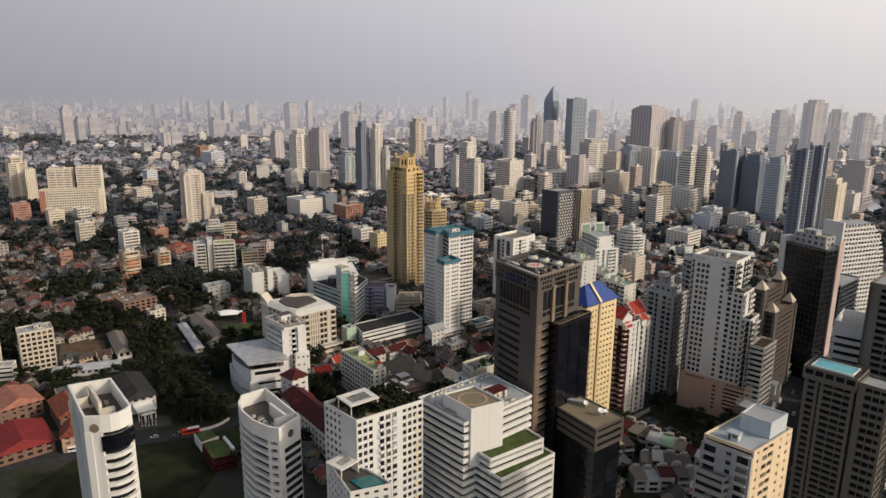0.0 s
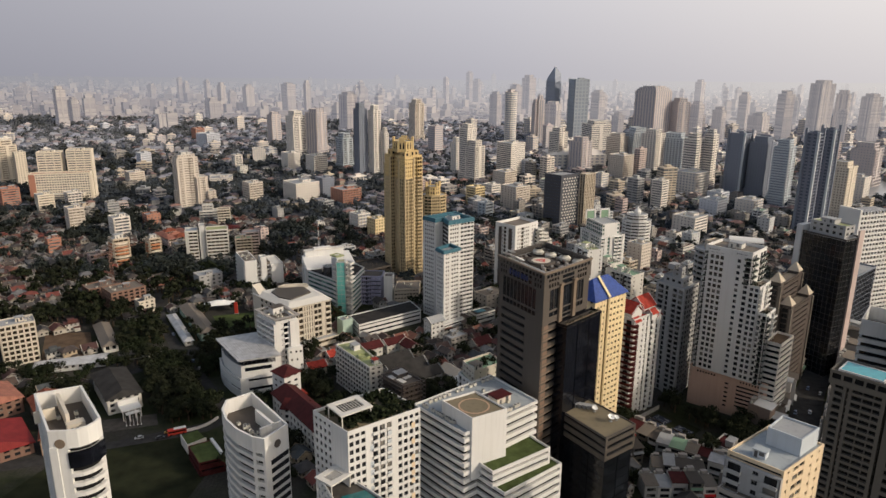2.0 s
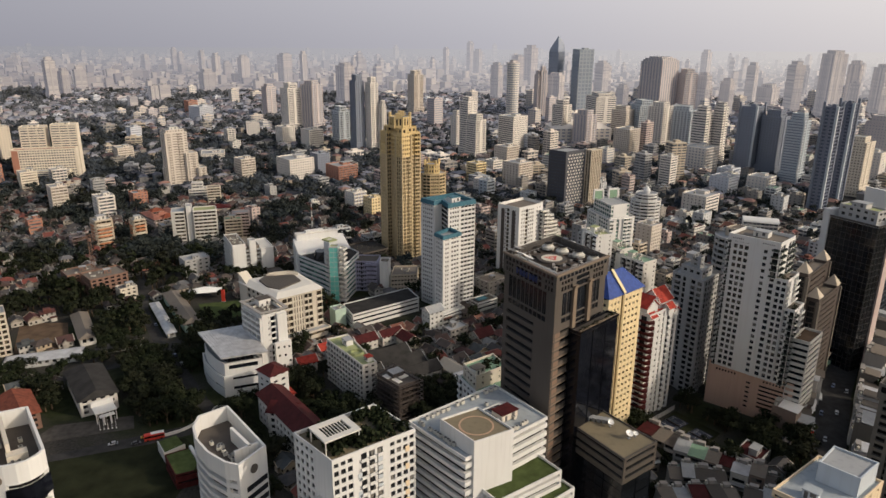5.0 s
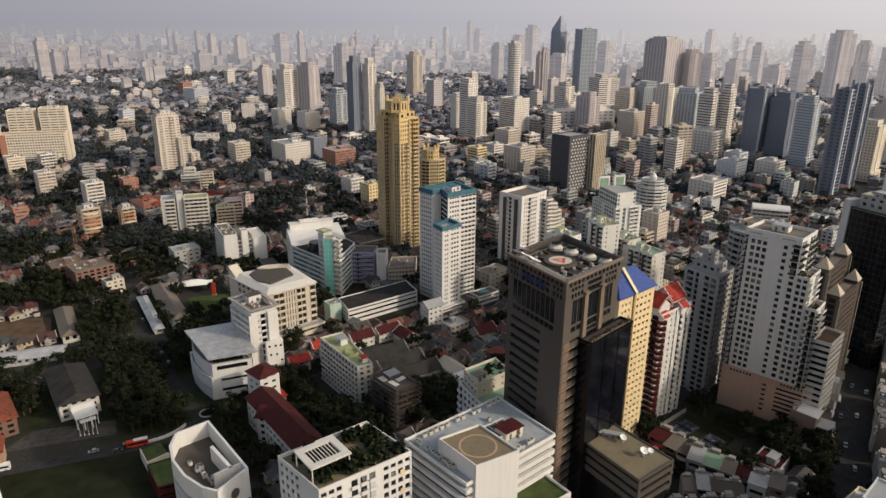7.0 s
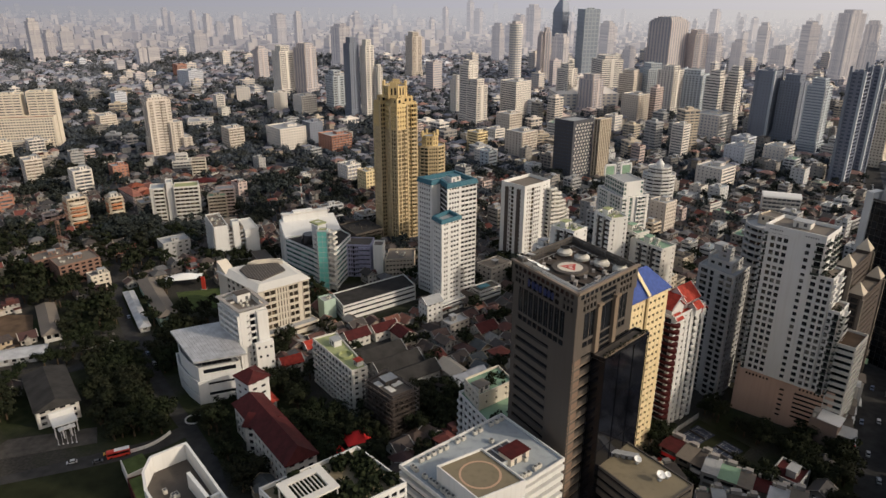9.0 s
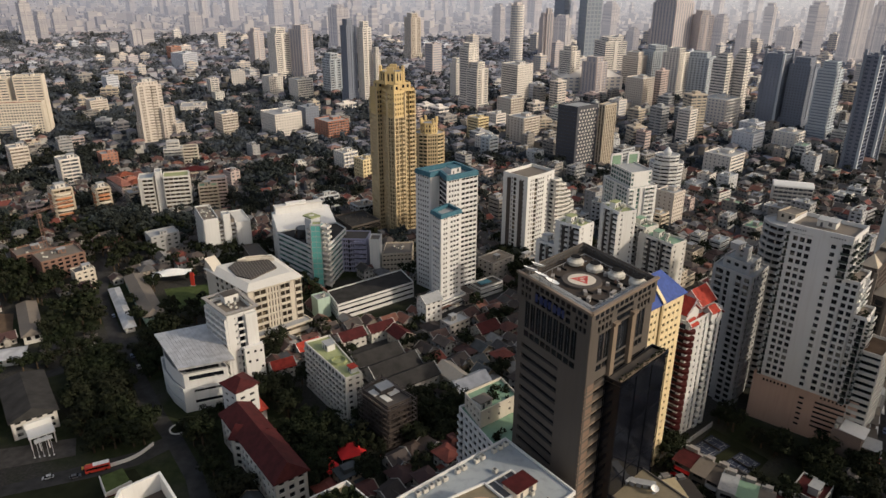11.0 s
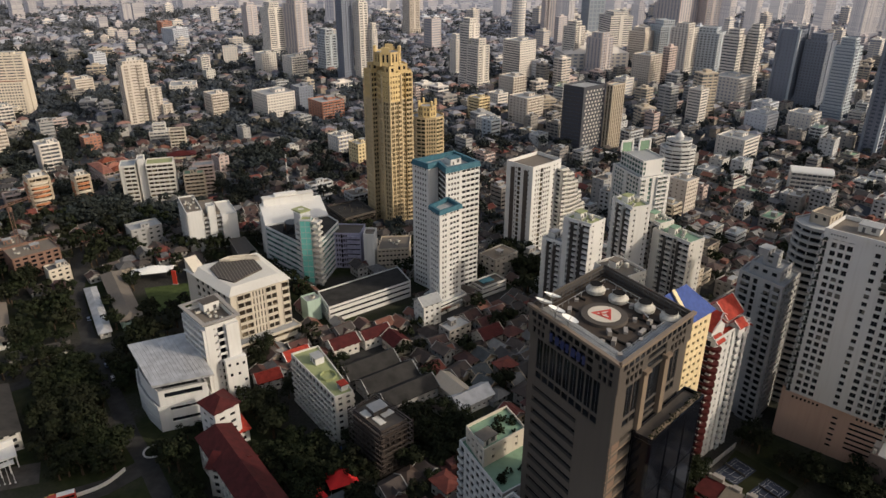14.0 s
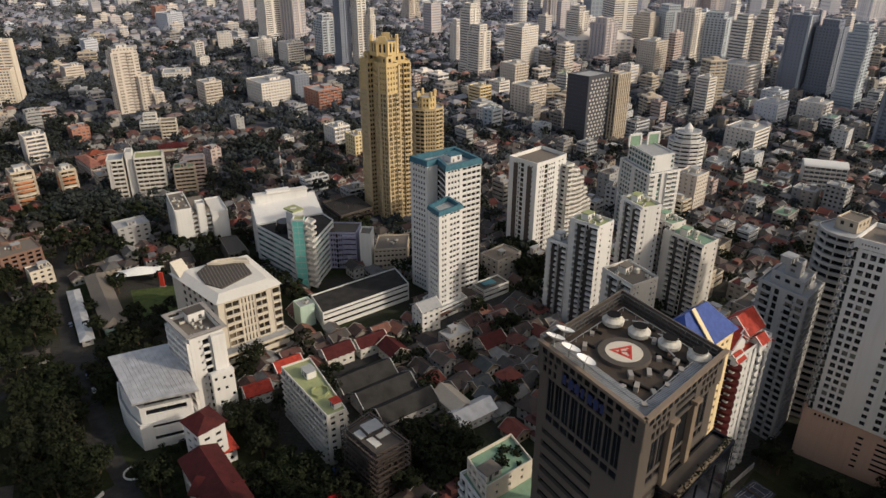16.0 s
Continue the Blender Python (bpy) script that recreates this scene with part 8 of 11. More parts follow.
def white_slab():
    """Two windowless wing ends with open stairs and a lift shaft between them."""
    o, u, v = Vector((-195.0, 542.5)), Vector((0.85, 0.527)), Vector((-0.527, 0.85))

    def plan(t0, t1, d0, d1):
        return [tuple(o + u * t0 + v * d1), tuple(o + u * t0 + v * d0), tuple(o + u * t1 + v * d0), tuple(o + u * t1 + v * d1)]

    t = landmark("apartment_block", plan(0, 31, 0, 32), "white slab block with windowless end walls and dark stair slots", "building")
    cx, cy = t.location.x, t.location.y
    rows = ("balcony", 3.2, 0.9, 0.6)
    block(t, plan(0, 10, 0, 32), 0, 27, 3.0, [rows, ("blank",), rows, rows], "white", "glass", windows=70, parapet=1.0, roof="roof_brown")
    block(t, plan(21, 31, 0, 26), 0, 22, 3.0, [rows, ("blank",), ("grid", 3.4, 0.4, 0.4, 0.8), rows], "white", "glass", parapet=0.9, roof="offwhite")
    block(t, plan(10.1, 20.9, 3.0, 28), 0, 24, 3.0, [("blank",)], "taupe", "glass_dark", parapet=0.6, roof="roof_brown")
    block(t, plan(13, 18, 0.6, 7), 0, 29, 3.0, [("blank",)], "white", "glass", parapet=0.8)
    for k in range(8):
        for t0, t1 in ((10.2, 12.9), (18.1, 20.8)):
            b = Build()
            b.slab((o.x - cx, o.y - cy), tuple(u), (u.y, -u.x), t0, t1, -3.1, -0.9, 3.0 * k + 0.2, 3.0 * k + 1.2)
            part("landing", b, M["grey"], t)
    roof_clutter(t, [(x - cx, y - cy) for x, y in plan(0, 10, 0, 32)], 27, 16, RND)
    ring = [(-172.5, 548.5), (-158.5, 526), (-147.7, 531), (-163.5, 553)]
    t = landmark("workshop", ring, "long low building with a dark brown roof and window rows", "building")
    block(t, ring, 0, 8, 4.0, [("grid", 2.6, 0.6, 0.5, 0.4)], "taupe", "glass_dark", parapet=0.5, roof="roof_dark")
    # the zigzag lilac block, the white stair house and the L-shaped wing beside it
    ring = [(-99.5, 544), (-99.3, 529), (-83, 529.5), (-82.5, 544.5)]
    t = landmark("office_block", ring, "lilac office block with zigzag balcony bands and a dark roof", "building")
    cx, cy = t.location.x, t.location.y
    block(t, ring, 0, 22.5, 3.2, [("blank",), ("mix", [(0.06, ("blank",)), (0.20, ("grid", 1.6, 0.6, 0.6, 0.1)), (0.08, ("slot",)), (0.18, ("grid", 1.6, 0.6, 0.6, 0.1)), (0.48, ("ribbon", 0.55, 0.0))]), ("blank",), ("blank",)], "lilac", "glass_dark", parapet=0.8, roof="roof_dark")
    for k in range(7):
        b = Build()
        zig = [(-91.2 + 1.3 * q - cx, 528.4 - cy - (1.3 if q % 2 else 0.1)) for q in range(7)]
        b.prism(zig + [(-83.4 - cx, 529.6 - cy), (-91.2 - cx, 529.6 - cy)], 3.2 * k + 1.4, 3.2 * k + 2.6)
        part("zigzag_band", b, M["lilac"], t)
    ring = [(-81, 537), (-80.6, 526.8), (-74.2, 526.5), (-74.0, 537)]
    t = landmark("stair_house", ring, "narrow white stair house with a pitched parapet", "building")
    block(t, ring, 0, 23, 3.2, [("blank",)], "white", "glass", parapet=1.2, roof="roof_brown")
    ring = [(-73.2, 549), (-73.0, 528.5), (-54, 533), (-55, 552)]
    t = landmark("office_block", ring, "beige low office wing with small square windows", "building")
    block(t, ring, 0, 12.5, 3.1, [("grid", 2.4, 0.6, 0.4, 0.4)], "beige", "glass_dark", parapet=0.9, roof="taupe")
    roof_clutter(t, [(x - t.location.x, y - t.location.y) for x, y in ring], 12.5, 6, RND)
    ring = [(-120, 602), (-102.5, 579.5), (-84.5, 596), (-101, 617)]
    t = landmark("unfinished_block", ring, "dark open concrete parking frame with bare decks", "building")
    block(t, ring, 0, 11, 2.8, [("loggia", 4.5, 0.3, 0.3)], "roof_dark", "recess", parapet=1.2, roof="tar", depth=1.6, bands=True)
    cx, cy = t.location.x, t.location.y
    for k in range(6):
        b = Build()
        b.box(-8 + 3.0 * k, -7.5 + 3.0 * k, -5 + (k % 3) * 4, -4.5 + (k % 3) * 4, 11, 13.5)
        part("stub_column", b, M["roof_dark"], t)


white_slab()


def white_blue_tower():
    ring = [(-49.0, 514.2), (-39.5, 505.6), (-34.5, 510.5), (-29.5, 499.0), (-12.0, 513.4), (-27.0, 532.5)]
    t = landmark("apartment_tower", ring, "white apartment tower with a teal roof edge and many small windows")
    cx, cy = t.location.x, t.location.y
    g = ("grid", 3.0, 0.5, 0.45, 0.6)
    block(t, ring, 0, 72.5, 3.0, [("mix", [(0.10, ("blank",)), (0.80, ("grid", 2.1, 0.62, 0.48, 0.1)), (0.10, ("blank",))]), ("blank",), ("slot",), ("mix", [(0.05, ("blank",)), (0.36, ("grid", 2.0, 0.66, 0.48, 0.1)), (0.05, ("blank",)), (0.54, ("grid", 3.4, 0.88, 0.52, 0.1))]), g, g], "white", "glass", windows=270, parapet=0, roof="roof_grey")
    b = Build()
    o = [(x - cx, y - cy) for x, y in ring]
    i2 = inset(o, 1.6)
    for i in range(len(o)):
        j = (i + 1) % len(o)
        oo = inset(o, -0.5)
        b.hexa([(*oo[i], 72.5), (*oo[j], 72.5), (*i2[j], 72.5), (*i2[i], 72.5)], [(*o[i], 75.3), (*o[j], 75.3), (*i2[j], 75.3), (*i2[i], 75.3)])
    part("roof_edge", b, M["tile_teal"], t, "teal tiled roof edge")
    low = [(-37.6, 487.0), (-31.3, 478.2), (-20.4, 489.5), (-28.5, 500.5)]
    block(t, low, 0, 57, 3.0, [("mix", [(0.16, ("blank",)), (0.70, ("grid", 1.9, 0.62, 0.46, 0.1)), (0.14, ("blank",))]), ("mix", [(0.10, ("blank",)), (0.24, ("grid", 1.6, 0.62, 0.46, 0.1)), (0.10, ("blank",)), (0.46, ("grid", 2.2, 0.74, 0.46, 0.1)), (0.10, ("blank",))]), g, g], "white", "glass", windows=150, parapet=0)
    b = Build()
    o = [(x - cx, y - cy) for x, y in low]
    i2, oo = inset(o, 1.4), inset(o, -0.5)
    for i in range(4):
        j = (i + 1) % 4
        b.hexa([(*oo[i], 57), (*oo[j], 57), (*i2[j], 57), (*i2[i], 57)], [(*o[i], 59.2), (*o[j], 59.2), (*i2[j], 59.2), (*i2[i], 59.2)])
    part("roof_edge", b, M["tile_teal"], t, "teal tiled roof edge")
    block(t, inset(low, -2.5), 0, 6, 3.0, [("ribbon", 0.5, 0.6)], "white", "glass", parapet=0.8)
    roof_box(t, -27, 517, 7, 6, 72.6, 3.4, 40, "white", roof="tile_teal")
    ring = ring_of(-5, 506, 18, 10, 41)
    t = landmark("pool_house", ring, "low white deck with a bright blue plunge pool", "building")
    block(t, ring, 0, 6, 3, [("ribbon", 0.45, 0.5)], "offwhite", "glass", parapet=0.8, roof="paving")
    b = Build()
    b.prism(ring_of(-1.5, 0.5, 8, 4.5, 41), 6.06, 6.6)
    part("pool", b, M["tile_teal"], t, "blue tiled plunge pool")


white_blue_tower()


def gold_tower():
    ring = [(-92.4, 616.0), (-86.4, 608.5), (-82.9, 611.5), (-77.9, 600.5), (-72.4, 596.8), (-65.9, 603.5), (-68.9, 606.5), (-59.9, 613.0), (-64.4, 622.0), (-79.4, 632.0)]
    t = landmark("apartment_tower", ring, "tall golden-yellow apartment tower with stacked bay windows and crown")
    g, lo = ("grid", 2.0, 0.62, 0.60, 0.3), ("loggia", 2.4, 0.5, 0.1)
    bay = ("mix", [(0.14, ("blank",)), (0.34, ("grid", 1.5, 0.72, 0.62, 0.0)), (0.10, ("slot",)), (0.42, ("loggia", 2.2, 0.7, 0.1))])
    front = ("mix", [(0.10, ("blank",)), (0.26, ("grid", 1.3, 0.82, 0.74, 0.0)), (0.08, ("blank",)), (0.26, ("grid", 1.3, 0.82, 0.74, 0.0)), (0.30, ("loggia", 2.0, 0.6, 0.1))])
    block(t, ring, 0, 87, 3.15, [("grid", 1.9, 0.5, 0.5, 0.3), lo, bay, front, front, lo, bay, g, g, g], "goldbody", "glass_gold", parapet=0, depth=0.7)
    small = ("grid", 2.3, 0.42, 0.50, 0.4)
    block(t, ring, 87, 104, 3.15, [small, lo, lo, small, small, lo, bay, g, g, g], "gold", "recess", parapet=1.6, roof="roof_brown", depth=0.7)
    block(t, inset(ring, 2.2), 104, 108.5, 4.5, [("grid", 3.2, 0.5, 0.6, 0.5)], "gold", "glass", parapet=1.0)
    rr = [(-75.9 + 9.0 * math.cos(a * math.pi / 4 + 0.39), 614 + 9.0 * math.sin(a * math.pi / 4 + 0.39)) for a in range(8)]
    block(t, rr, 108.5, 116.5, 8, [("grid", 3.4, 0.5, 0.7, 0.8)], "gold", "glass", parapet=0.9)
    for k, (x, y) in enumerate(ring):
        b = Build()
        b.cone(x - t.location.x, y - t.location.y, 0, 104 if k % 2 else 98, 0.75, 0.75, 8)
        part("pilaster", b, M["goldbody"], t)
    for k in range(8):
        a = k * math.pi / 4 + 0.39
        b = Build()
        b.cone(-75.9 + 9 * math.cos(a) - t.location.x, 614 + 9 * math.sin(a) - t.location.y, 108.5, 119, 0.5, 0.3, 8)
        part("finial", b, M["gold"], t)
    for a in (0.0, 1.57, 3.14, 4.71):
        b = Build()
        b.prism(ring_of(-75.9 + 8 * math.cos(a) - t.location.x, 614 + 8 * math.sin(a) - t.location.y, 1.6, 5.0, math.degrees(a)), 116.5, 120.5)
        part("crown_fin", b, M["gold"], t)
    ring = [(-56.5 + 13.2 * math.cos(a * math.pi / 5 + 0.3), 689.5 + 12.2 * math.sin(a * math.pi / 5 + 0.3)) for a in range(10)]
    t = landmark("apartment_tower", ring, "shorter golden-yellow apartment tower with curved bays")
    block(t, ring, 0, 56, 3.15, [("loggia", 4.0, 0.5, 0.3), g], "goldbody", "glass_gold", parapet=1.4, depth=0.6)
    rr = [(-56.5 + 7.5 * math.cos(a * math.pi / 4 + 0.39), 689.5 + 7.5 * math.sin(a * math.pi / 4 + 0.39)) for a in range(8)]
    block(t, rr, 56, 64, 4, [("grid", 3.0, 0.5, 0.6, 0.5)], "gold", "glass", parapet=1.2)
    for a in (0.5, 2.1, 3.7, 5.3):
        b = Build()
        b.prism(ring_of(7.0 * math.cos(a), 7.0 * math.sin(a), 2.2, 1.4, math.degrees(a)), 64, 69)
        part("crown_fin", b, M["gold"], t)


gold_tower()


def green_roof_condos():
    ring = [(4.0, 565.0), (19.5, 551.5), (31.0, 563.0), (38.0, 571.5), (24.0, 586.0)]
    t = landmark("apartment_tower", ring, "white apartment slab with brown slots and stepped terraces")
    g = ("grid", 3.1, 0.42, 0.42, 2.2)
    block(t, ring, 0, 58, 3.0, [("mix", [(0.22, ("blank",)), (0.20, ("grid", 2.0, 0.5, 0.45, 0.1)), (0.12, ("slot",)), (0.12, ("blank",)), (0.22, ("grid", 2.2, 0.5, 0.45, 0.1)), (0.12, ("blank",))]), ("mix", [(0.12, ("blank",)), (0.3, ("grid", 2.2, 0.5, 0.5, 0.2)), (0.18, ("slot",)), (0.4, ("grid", 2.2, 0.6, 0.5, 0.2))]), g, g, g], "white", "glass_warm", windows=190, parapet=2.2, roof="roof_brown")
    cx, cy = t.location.x, t.location.y
    for k, (o, h) in enumerate(((0, 54), (5.2, 50), (9.8, 44), (14.2, 36), (18.6, 27), (22.6, 17))):
        c = Vector((35.5, 573.0)) + Vector((0.76, 0.65)) * o
        block(t, ring_of(c.x, c.y, 6.6, 15 - 0.8 * k, 41), 0, h, 3.0, [("mix", [(0.12, ("blank",)), (0.88, ("loggia", 3.2, 0.9, 0.1))]), ("ribbon", 0.58, 0.2)], "offwhite", "glass_dark", parapet=0.9, depth=1.0)
    # umber strips proud of the wall stand in for brown slots and their shade
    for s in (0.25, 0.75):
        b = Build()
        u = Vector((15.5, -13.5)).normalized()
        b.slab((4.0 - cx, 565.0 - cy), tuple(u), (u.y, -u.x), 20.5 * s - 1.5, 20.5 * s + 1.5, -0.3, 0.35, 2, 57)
        part("slot_shade_strip", b, M["umber"], t)
    for ring, h, wall, roof, lab in (
        ([(31.8, 479), (44.1, 469.6), (52.2, 477.8), (40, 488)], 57, "white", "roof_olive", "white apartment tower with a green flat roof and curved balconies"),
        ([(22.5, 488), (31.6, 480), (39, 487.5), (30, 496)], 42, "white", "roof_grey", "white apartment wing with balconies beside a taller tower"),
        ([(60.6, 510), (68.4, 494), (79, 499.5), (71.5, 515.5)], 57, "white", "roof_olive", "white apartment tower with dark balcony slots and green roof"),
        ([(78.5, 512), (85.5, 500), (94, 506), (87, 518)], 46, "offwhite", "roof_green", "white apartment tower with a small green roof"),
        ([(82.1, 500), (97, 481.3), (106.2, 489), (91.3, 508)], 43.5, "offwhite", "roof_green", "off-white apartment tower with balconies and a green roof"),
        ([(44.1, 449.5), (54.4, 433.3), (67, 442.4), (56.7, 458.5)], 46, "offwhite", "roof_brown", "off-white apartment block with a brown roof and bay windows"),
    ):
        t = landmark("apartment_tower", ring, lab)
        block(t, ring, 0, h, 3.0, [("mix", [(0.2, ("blank",)), (0.36, ("loggia", 5.0, 1.0, 0.1)), (0.1, ("slot",)), (0.34, ("loggia", 4.6, 1.1, 0.1))]), ("mix", [(0.34, ("grid", 2.2, 0.4, 0.42, 0.6)), (0.32, ("blank",)), (0.34, ("grid", 2.2, 0.4, 0.42, 0.6))]), ("grid", 3.2, 0.5, 0.5, 1), ("loggia", 4.6, 1.1, 0.8)], wall, "glass", windows=90, parapet=1.2, roof=roof)
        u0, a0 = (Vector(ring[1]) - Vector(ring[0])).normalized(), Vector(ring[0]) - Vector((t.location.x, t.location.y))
        # dark strips over the galleries, painted in place of shaded slots
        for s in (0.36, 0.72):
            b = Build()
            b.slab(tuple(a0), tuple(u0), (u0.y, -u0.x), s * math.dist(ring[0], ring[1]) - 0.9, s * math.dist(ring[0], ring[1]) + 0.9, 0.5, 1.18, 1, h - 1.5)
            part("slot_shade_strip", b, M["darkbrown"], t)
        cx, cy = t.location.x, t.location.y
        roof_box(t, cx - 2, cy + 2, 5, 4, h, 3.4, 45, wall, roof=roof)
        roof_tank(t, cx + 3, cy + 1, h)
        roof_clutter(t, [(x - cx, y - cy) for x, y in ring], h, 6, RND)


green_roof_condos()


def framed_condo():
    ring = [(77.0, 609.5), (89.5, 578), (111, 590), (98.5, 621.5)]
    t = landmark("apartment_tower", ring, "white apartment tower with green-screened roof frames")
    cx, cy = t.location.x, t.location.y
    block(t, ring, 0, 45, 3.1, [("mix", [(0.06, ("blank",)), (0.36, ("grid", 3.2, 0.86, 0.70, 0.1)), (0.10, ("blank",)), (0.42, ("grid", 3.2, 0.86, 0.70, 0.1)), (0.06, ("blank",))]), ("mix", [(0.16, ("loggia", 3.6, 1.0, 0.1)), (0.14, ("blank",)), (0.10, ("slot",)), (0.14, ("blank",)), (0.34, ("loggia", 3.6, 1.2, 0.1)), (0.12, ("blank",))]), ("grid", 3.2, 0.5, 0.5, 1), ("grid", 3.2, 0.5, 0.5, 1)], "white", "glass_green", parapet=0.9, depth=0.8)
    up = inset(ring, 3.5)
    block(t, up, 45, 55, 3.3, [("grid", 3.2, 0.86, 0.7, 0.3), ("mix", [(0.15, ("grid", 3.0, 0.8, 0.6, 0.1)), (0.7, ("blank",)), (0.15, ("grid", 3.0, 0.8, 0.6, 0.1))]), ("blank",), ("blank",)], "white", "glass_green", parapet=0.9)
    for px_, py_ in ((84.5, 607), (97, 612)):
        b = Build()
        x, y = px_ - cx, py_ - cy
        b.prism(ring_of(x, y, 9, 1.0, 25), 61.6, 63)
        b.prism(ring_of(x - 3.9, y - 1.8, 1.1, 1.0, 25), 55, 61.6)
        b.prism(ring_of(x + 3.9, y + 1.8, 1.1, 1.0, 25), 55, 61.6)
        f = part("roof_frame", b, M["white"], t)
        b = Build()
        b.prism(ring_of(x, y, 6.6, 0.4, 25), 55, 61.5)
        part("screen", b, M["roof_green"], f, "dark green netting")
    cx, cy = 142, 695
    ring = [(cx + 14 * math.cos(a * math.pi / 6), cy + 12 * math.sin(a * math.pi / 6)) for a in range(12)]
    t = landmark("apartment_tower", ring, "white rounded apartment tower with stacked ring balconies")
    block(t, ring, 0, 34, 3.1, [("ribbon", 0.5, 0.1)], "white", "glass", parapet=1.0, depth=1.0)
    block(t, [(cx + (x - cx) * 0.72, cy + (y - cy) * 0.72) for x, y in ring], 34, 40, 3.0, [("ribbon", 0.5, 0.1)], "white", "glass", parapet=0.9)
    b = Build()
    b.cone(0, 0, 40, 43, 3, 3.4, 12)
    b.cone(0, 0, 43, 47, 3.4, 0.3, 12)
    part("lantern", b, M["white"], t)


framed_condo()


def chequered_tower():
    ring = [(59, 796), (76, 783), (98, 803), (81, 816)]
    t = landmark("office_tower", ring, "dark office tower with a chequer of small pale windows")
    block(t, ring, 0, 60, 3.5, [("grid", 3.2, 0.7, 0.3, 1.0), ("blank",), ("grid", 3.4, 0.4, 0.4, 1), ("grid", 3.4, 0.4, 0.4, 1)], "ink", "navy_glass", parapet=1.5)
    cx, cy = t.location.x, t.location.y
    u = Vector((22, 20)).normalized()
    for f in range(16):
        for k in range(6):
            b = Build()
            s = 3.0 + k * 4.3 + (1.6 if f % 2 else 0)
            b.slab((76 - cx, 783 - cy), tuple(u), (u.y, -u.x), s, s + 2.0, -0.1, 0.12, 5 + 3.4 * f, 6.7 + 3.4 * f)
            part("window", b, M["offwhite"], t)
    ring = [(98.5, 803), (104, 798), (117, 810), (111, 815)]
    t = landmark("office_tower", ring, "narrow brown tower slab with vertical ribs")
    block(t, ring, 0, 60, 3.5, [("grid", 3.0, 0.5, 0.9, 0.5)], "beige", "glass_warm", parapet=1.0)


chequered_tower()


def far_white_tower():
    t = landmark("apartment_tower", ring_of(-380, 868, 36, 24, 40), "broad white apartment tower with banded balconies and stepped sides")
    shaft = ("mix", [(0.10, ("blank",)), (0.16, ("loggia", 2.6, 0.5, 0.1)), (0.08, ("blank",)), (0.20, ("ribbon", 0.42, 0.1)), (0.05, ("slot",)), (0.20, ("loggia", 2.6, 0.5, 0.1)), (0.07, ("blank",)), (0.14, ("ribbon", 0.42, 0.1))])
    for cx, cy, w, d, h in ((-383, 868, 26, 20, 61), (-368, 874, 14, 18, 36), (-357, 876, 10, 16, 18), (-391, 860, 9, 9, 20)):
        block(t, ring_of(cx, cy, w, d, 40), 0, h, 3.0, [shaft], "far_beige", "glass_peach", parapet=1.0)
    block(t, ring_of(-383, 868, 21, 15, 40), 61, 64.5, 3.5, [("grid", 3.0, 0.5, 0.5, 0.8)], "far_beige", "glass_peach", parapet=0.8)
    roof_box(t, -383, 868, 10, 8, 64.5, 3.5, 40, "offwhite")
    t = landmark("hotel", ring_of(-552, 890, 80, 34, 38), "cream hotel of two slabs above a brick-banded podium", "building")
    rows = ("mix", [(0.04, ("blank",)), (0.30, ("ribbon", 0.40, 0.1)), (0.03, ("blank",)), (0.30, ("ribbon", 0.40, 0.1)), (0.03, ("blank",)), (0.26, ("ribbon", 0.40, 0.1)), (0.04, ("blank",))])
    for cx, cy, w, d, h in ((-576, 896, 29, 18, 60), (-542, 907, 30, 18, 62)):
        block(t, ring_of(cx, cy, w, d, 20), 0, h, 3.1, [rows, ("blank",), rows, rows], "peach", "glass_mid", parapet=1.5)
        roof_box(t, cx, cy, 12, 8, h, 3.0, 20, "peach")
    block(t, ring_of(-556, 882, 72, 15, 20), 0, 35, 3.3, [("mix", [(0.10, ("blank",)), (0.88, ("grid", 3.0, 0.68, 0.52, 0.2)), (0.02, ("blank",))]), ("grid", 3.6, 0.5, 0.5, 1.2), ("blank",), ("blank",)], "peach", "glass_mid", parapet=1.6, roof="tile_rust")
    b = Build()
    c20, s20 = math.cos(radians(20)), math.sin(radians(20))
    b.prism(ring_of(-4 - 32.6 * c20, -8 - 32.6 * s20, 7.4, 15.4, 20), 0, 35.2)
    part("end_wall", b, M["brick"], t, "brick-red end wall")
    block(t, ring_of(-548, 867, 52, 12, 20), 0, 11, 3.0, [("ribbon", 0.45, 0.5)], "peach", "glass_mid", parapet=0.8)
    ring = ring_of(247, 693, 30, 15, -16)
    t = landmark("market_hall", ring, "white hall with a rounded pale roof and dark window bays", "building")
    block(t, ring, 0, 17, 3.4, [("loggia", 3.6, 0.8, 0.5), ("blank",), ("loggia", 3.6, 0.8, 0.5), ("blank",)], "offwhite", "glass_mid", parapet=0)
    b = Build()
    c16, s16 = math.cos(radians(-16)), math.sin(radians(-16))
    arc = [(-7.9 * math.cos(math.pi * k / 12), 17 + 2.8 * math.sin(math.pi * k / 12)) for k in range(13)]
    b.hexa([(-15.4 * c16 - p * s16, -15.4 * s16 + p * c16, q) for p, q in arc], [(15.4 * c16 - p * s16, 15.4 * s16 + p * c16, q) for p, q in arc])
    part("roof", b, M["white"], t, "rounded pale metal roof")
    ring = ring_of(140, 1230, 95, 60, 10)
    t = landmark("convention_hall", ring, "large low white hall with a shallow vaulted roof", "building", r=55)
    block(t, ring, 0, 26, 5, [("grid", 9, 0.6, 0.5, 2)], "far_white", "far_glass", parapet=0)
    b = Build()
    o = [(x - t.location.x, y - t.location.y) for x, y in ring]
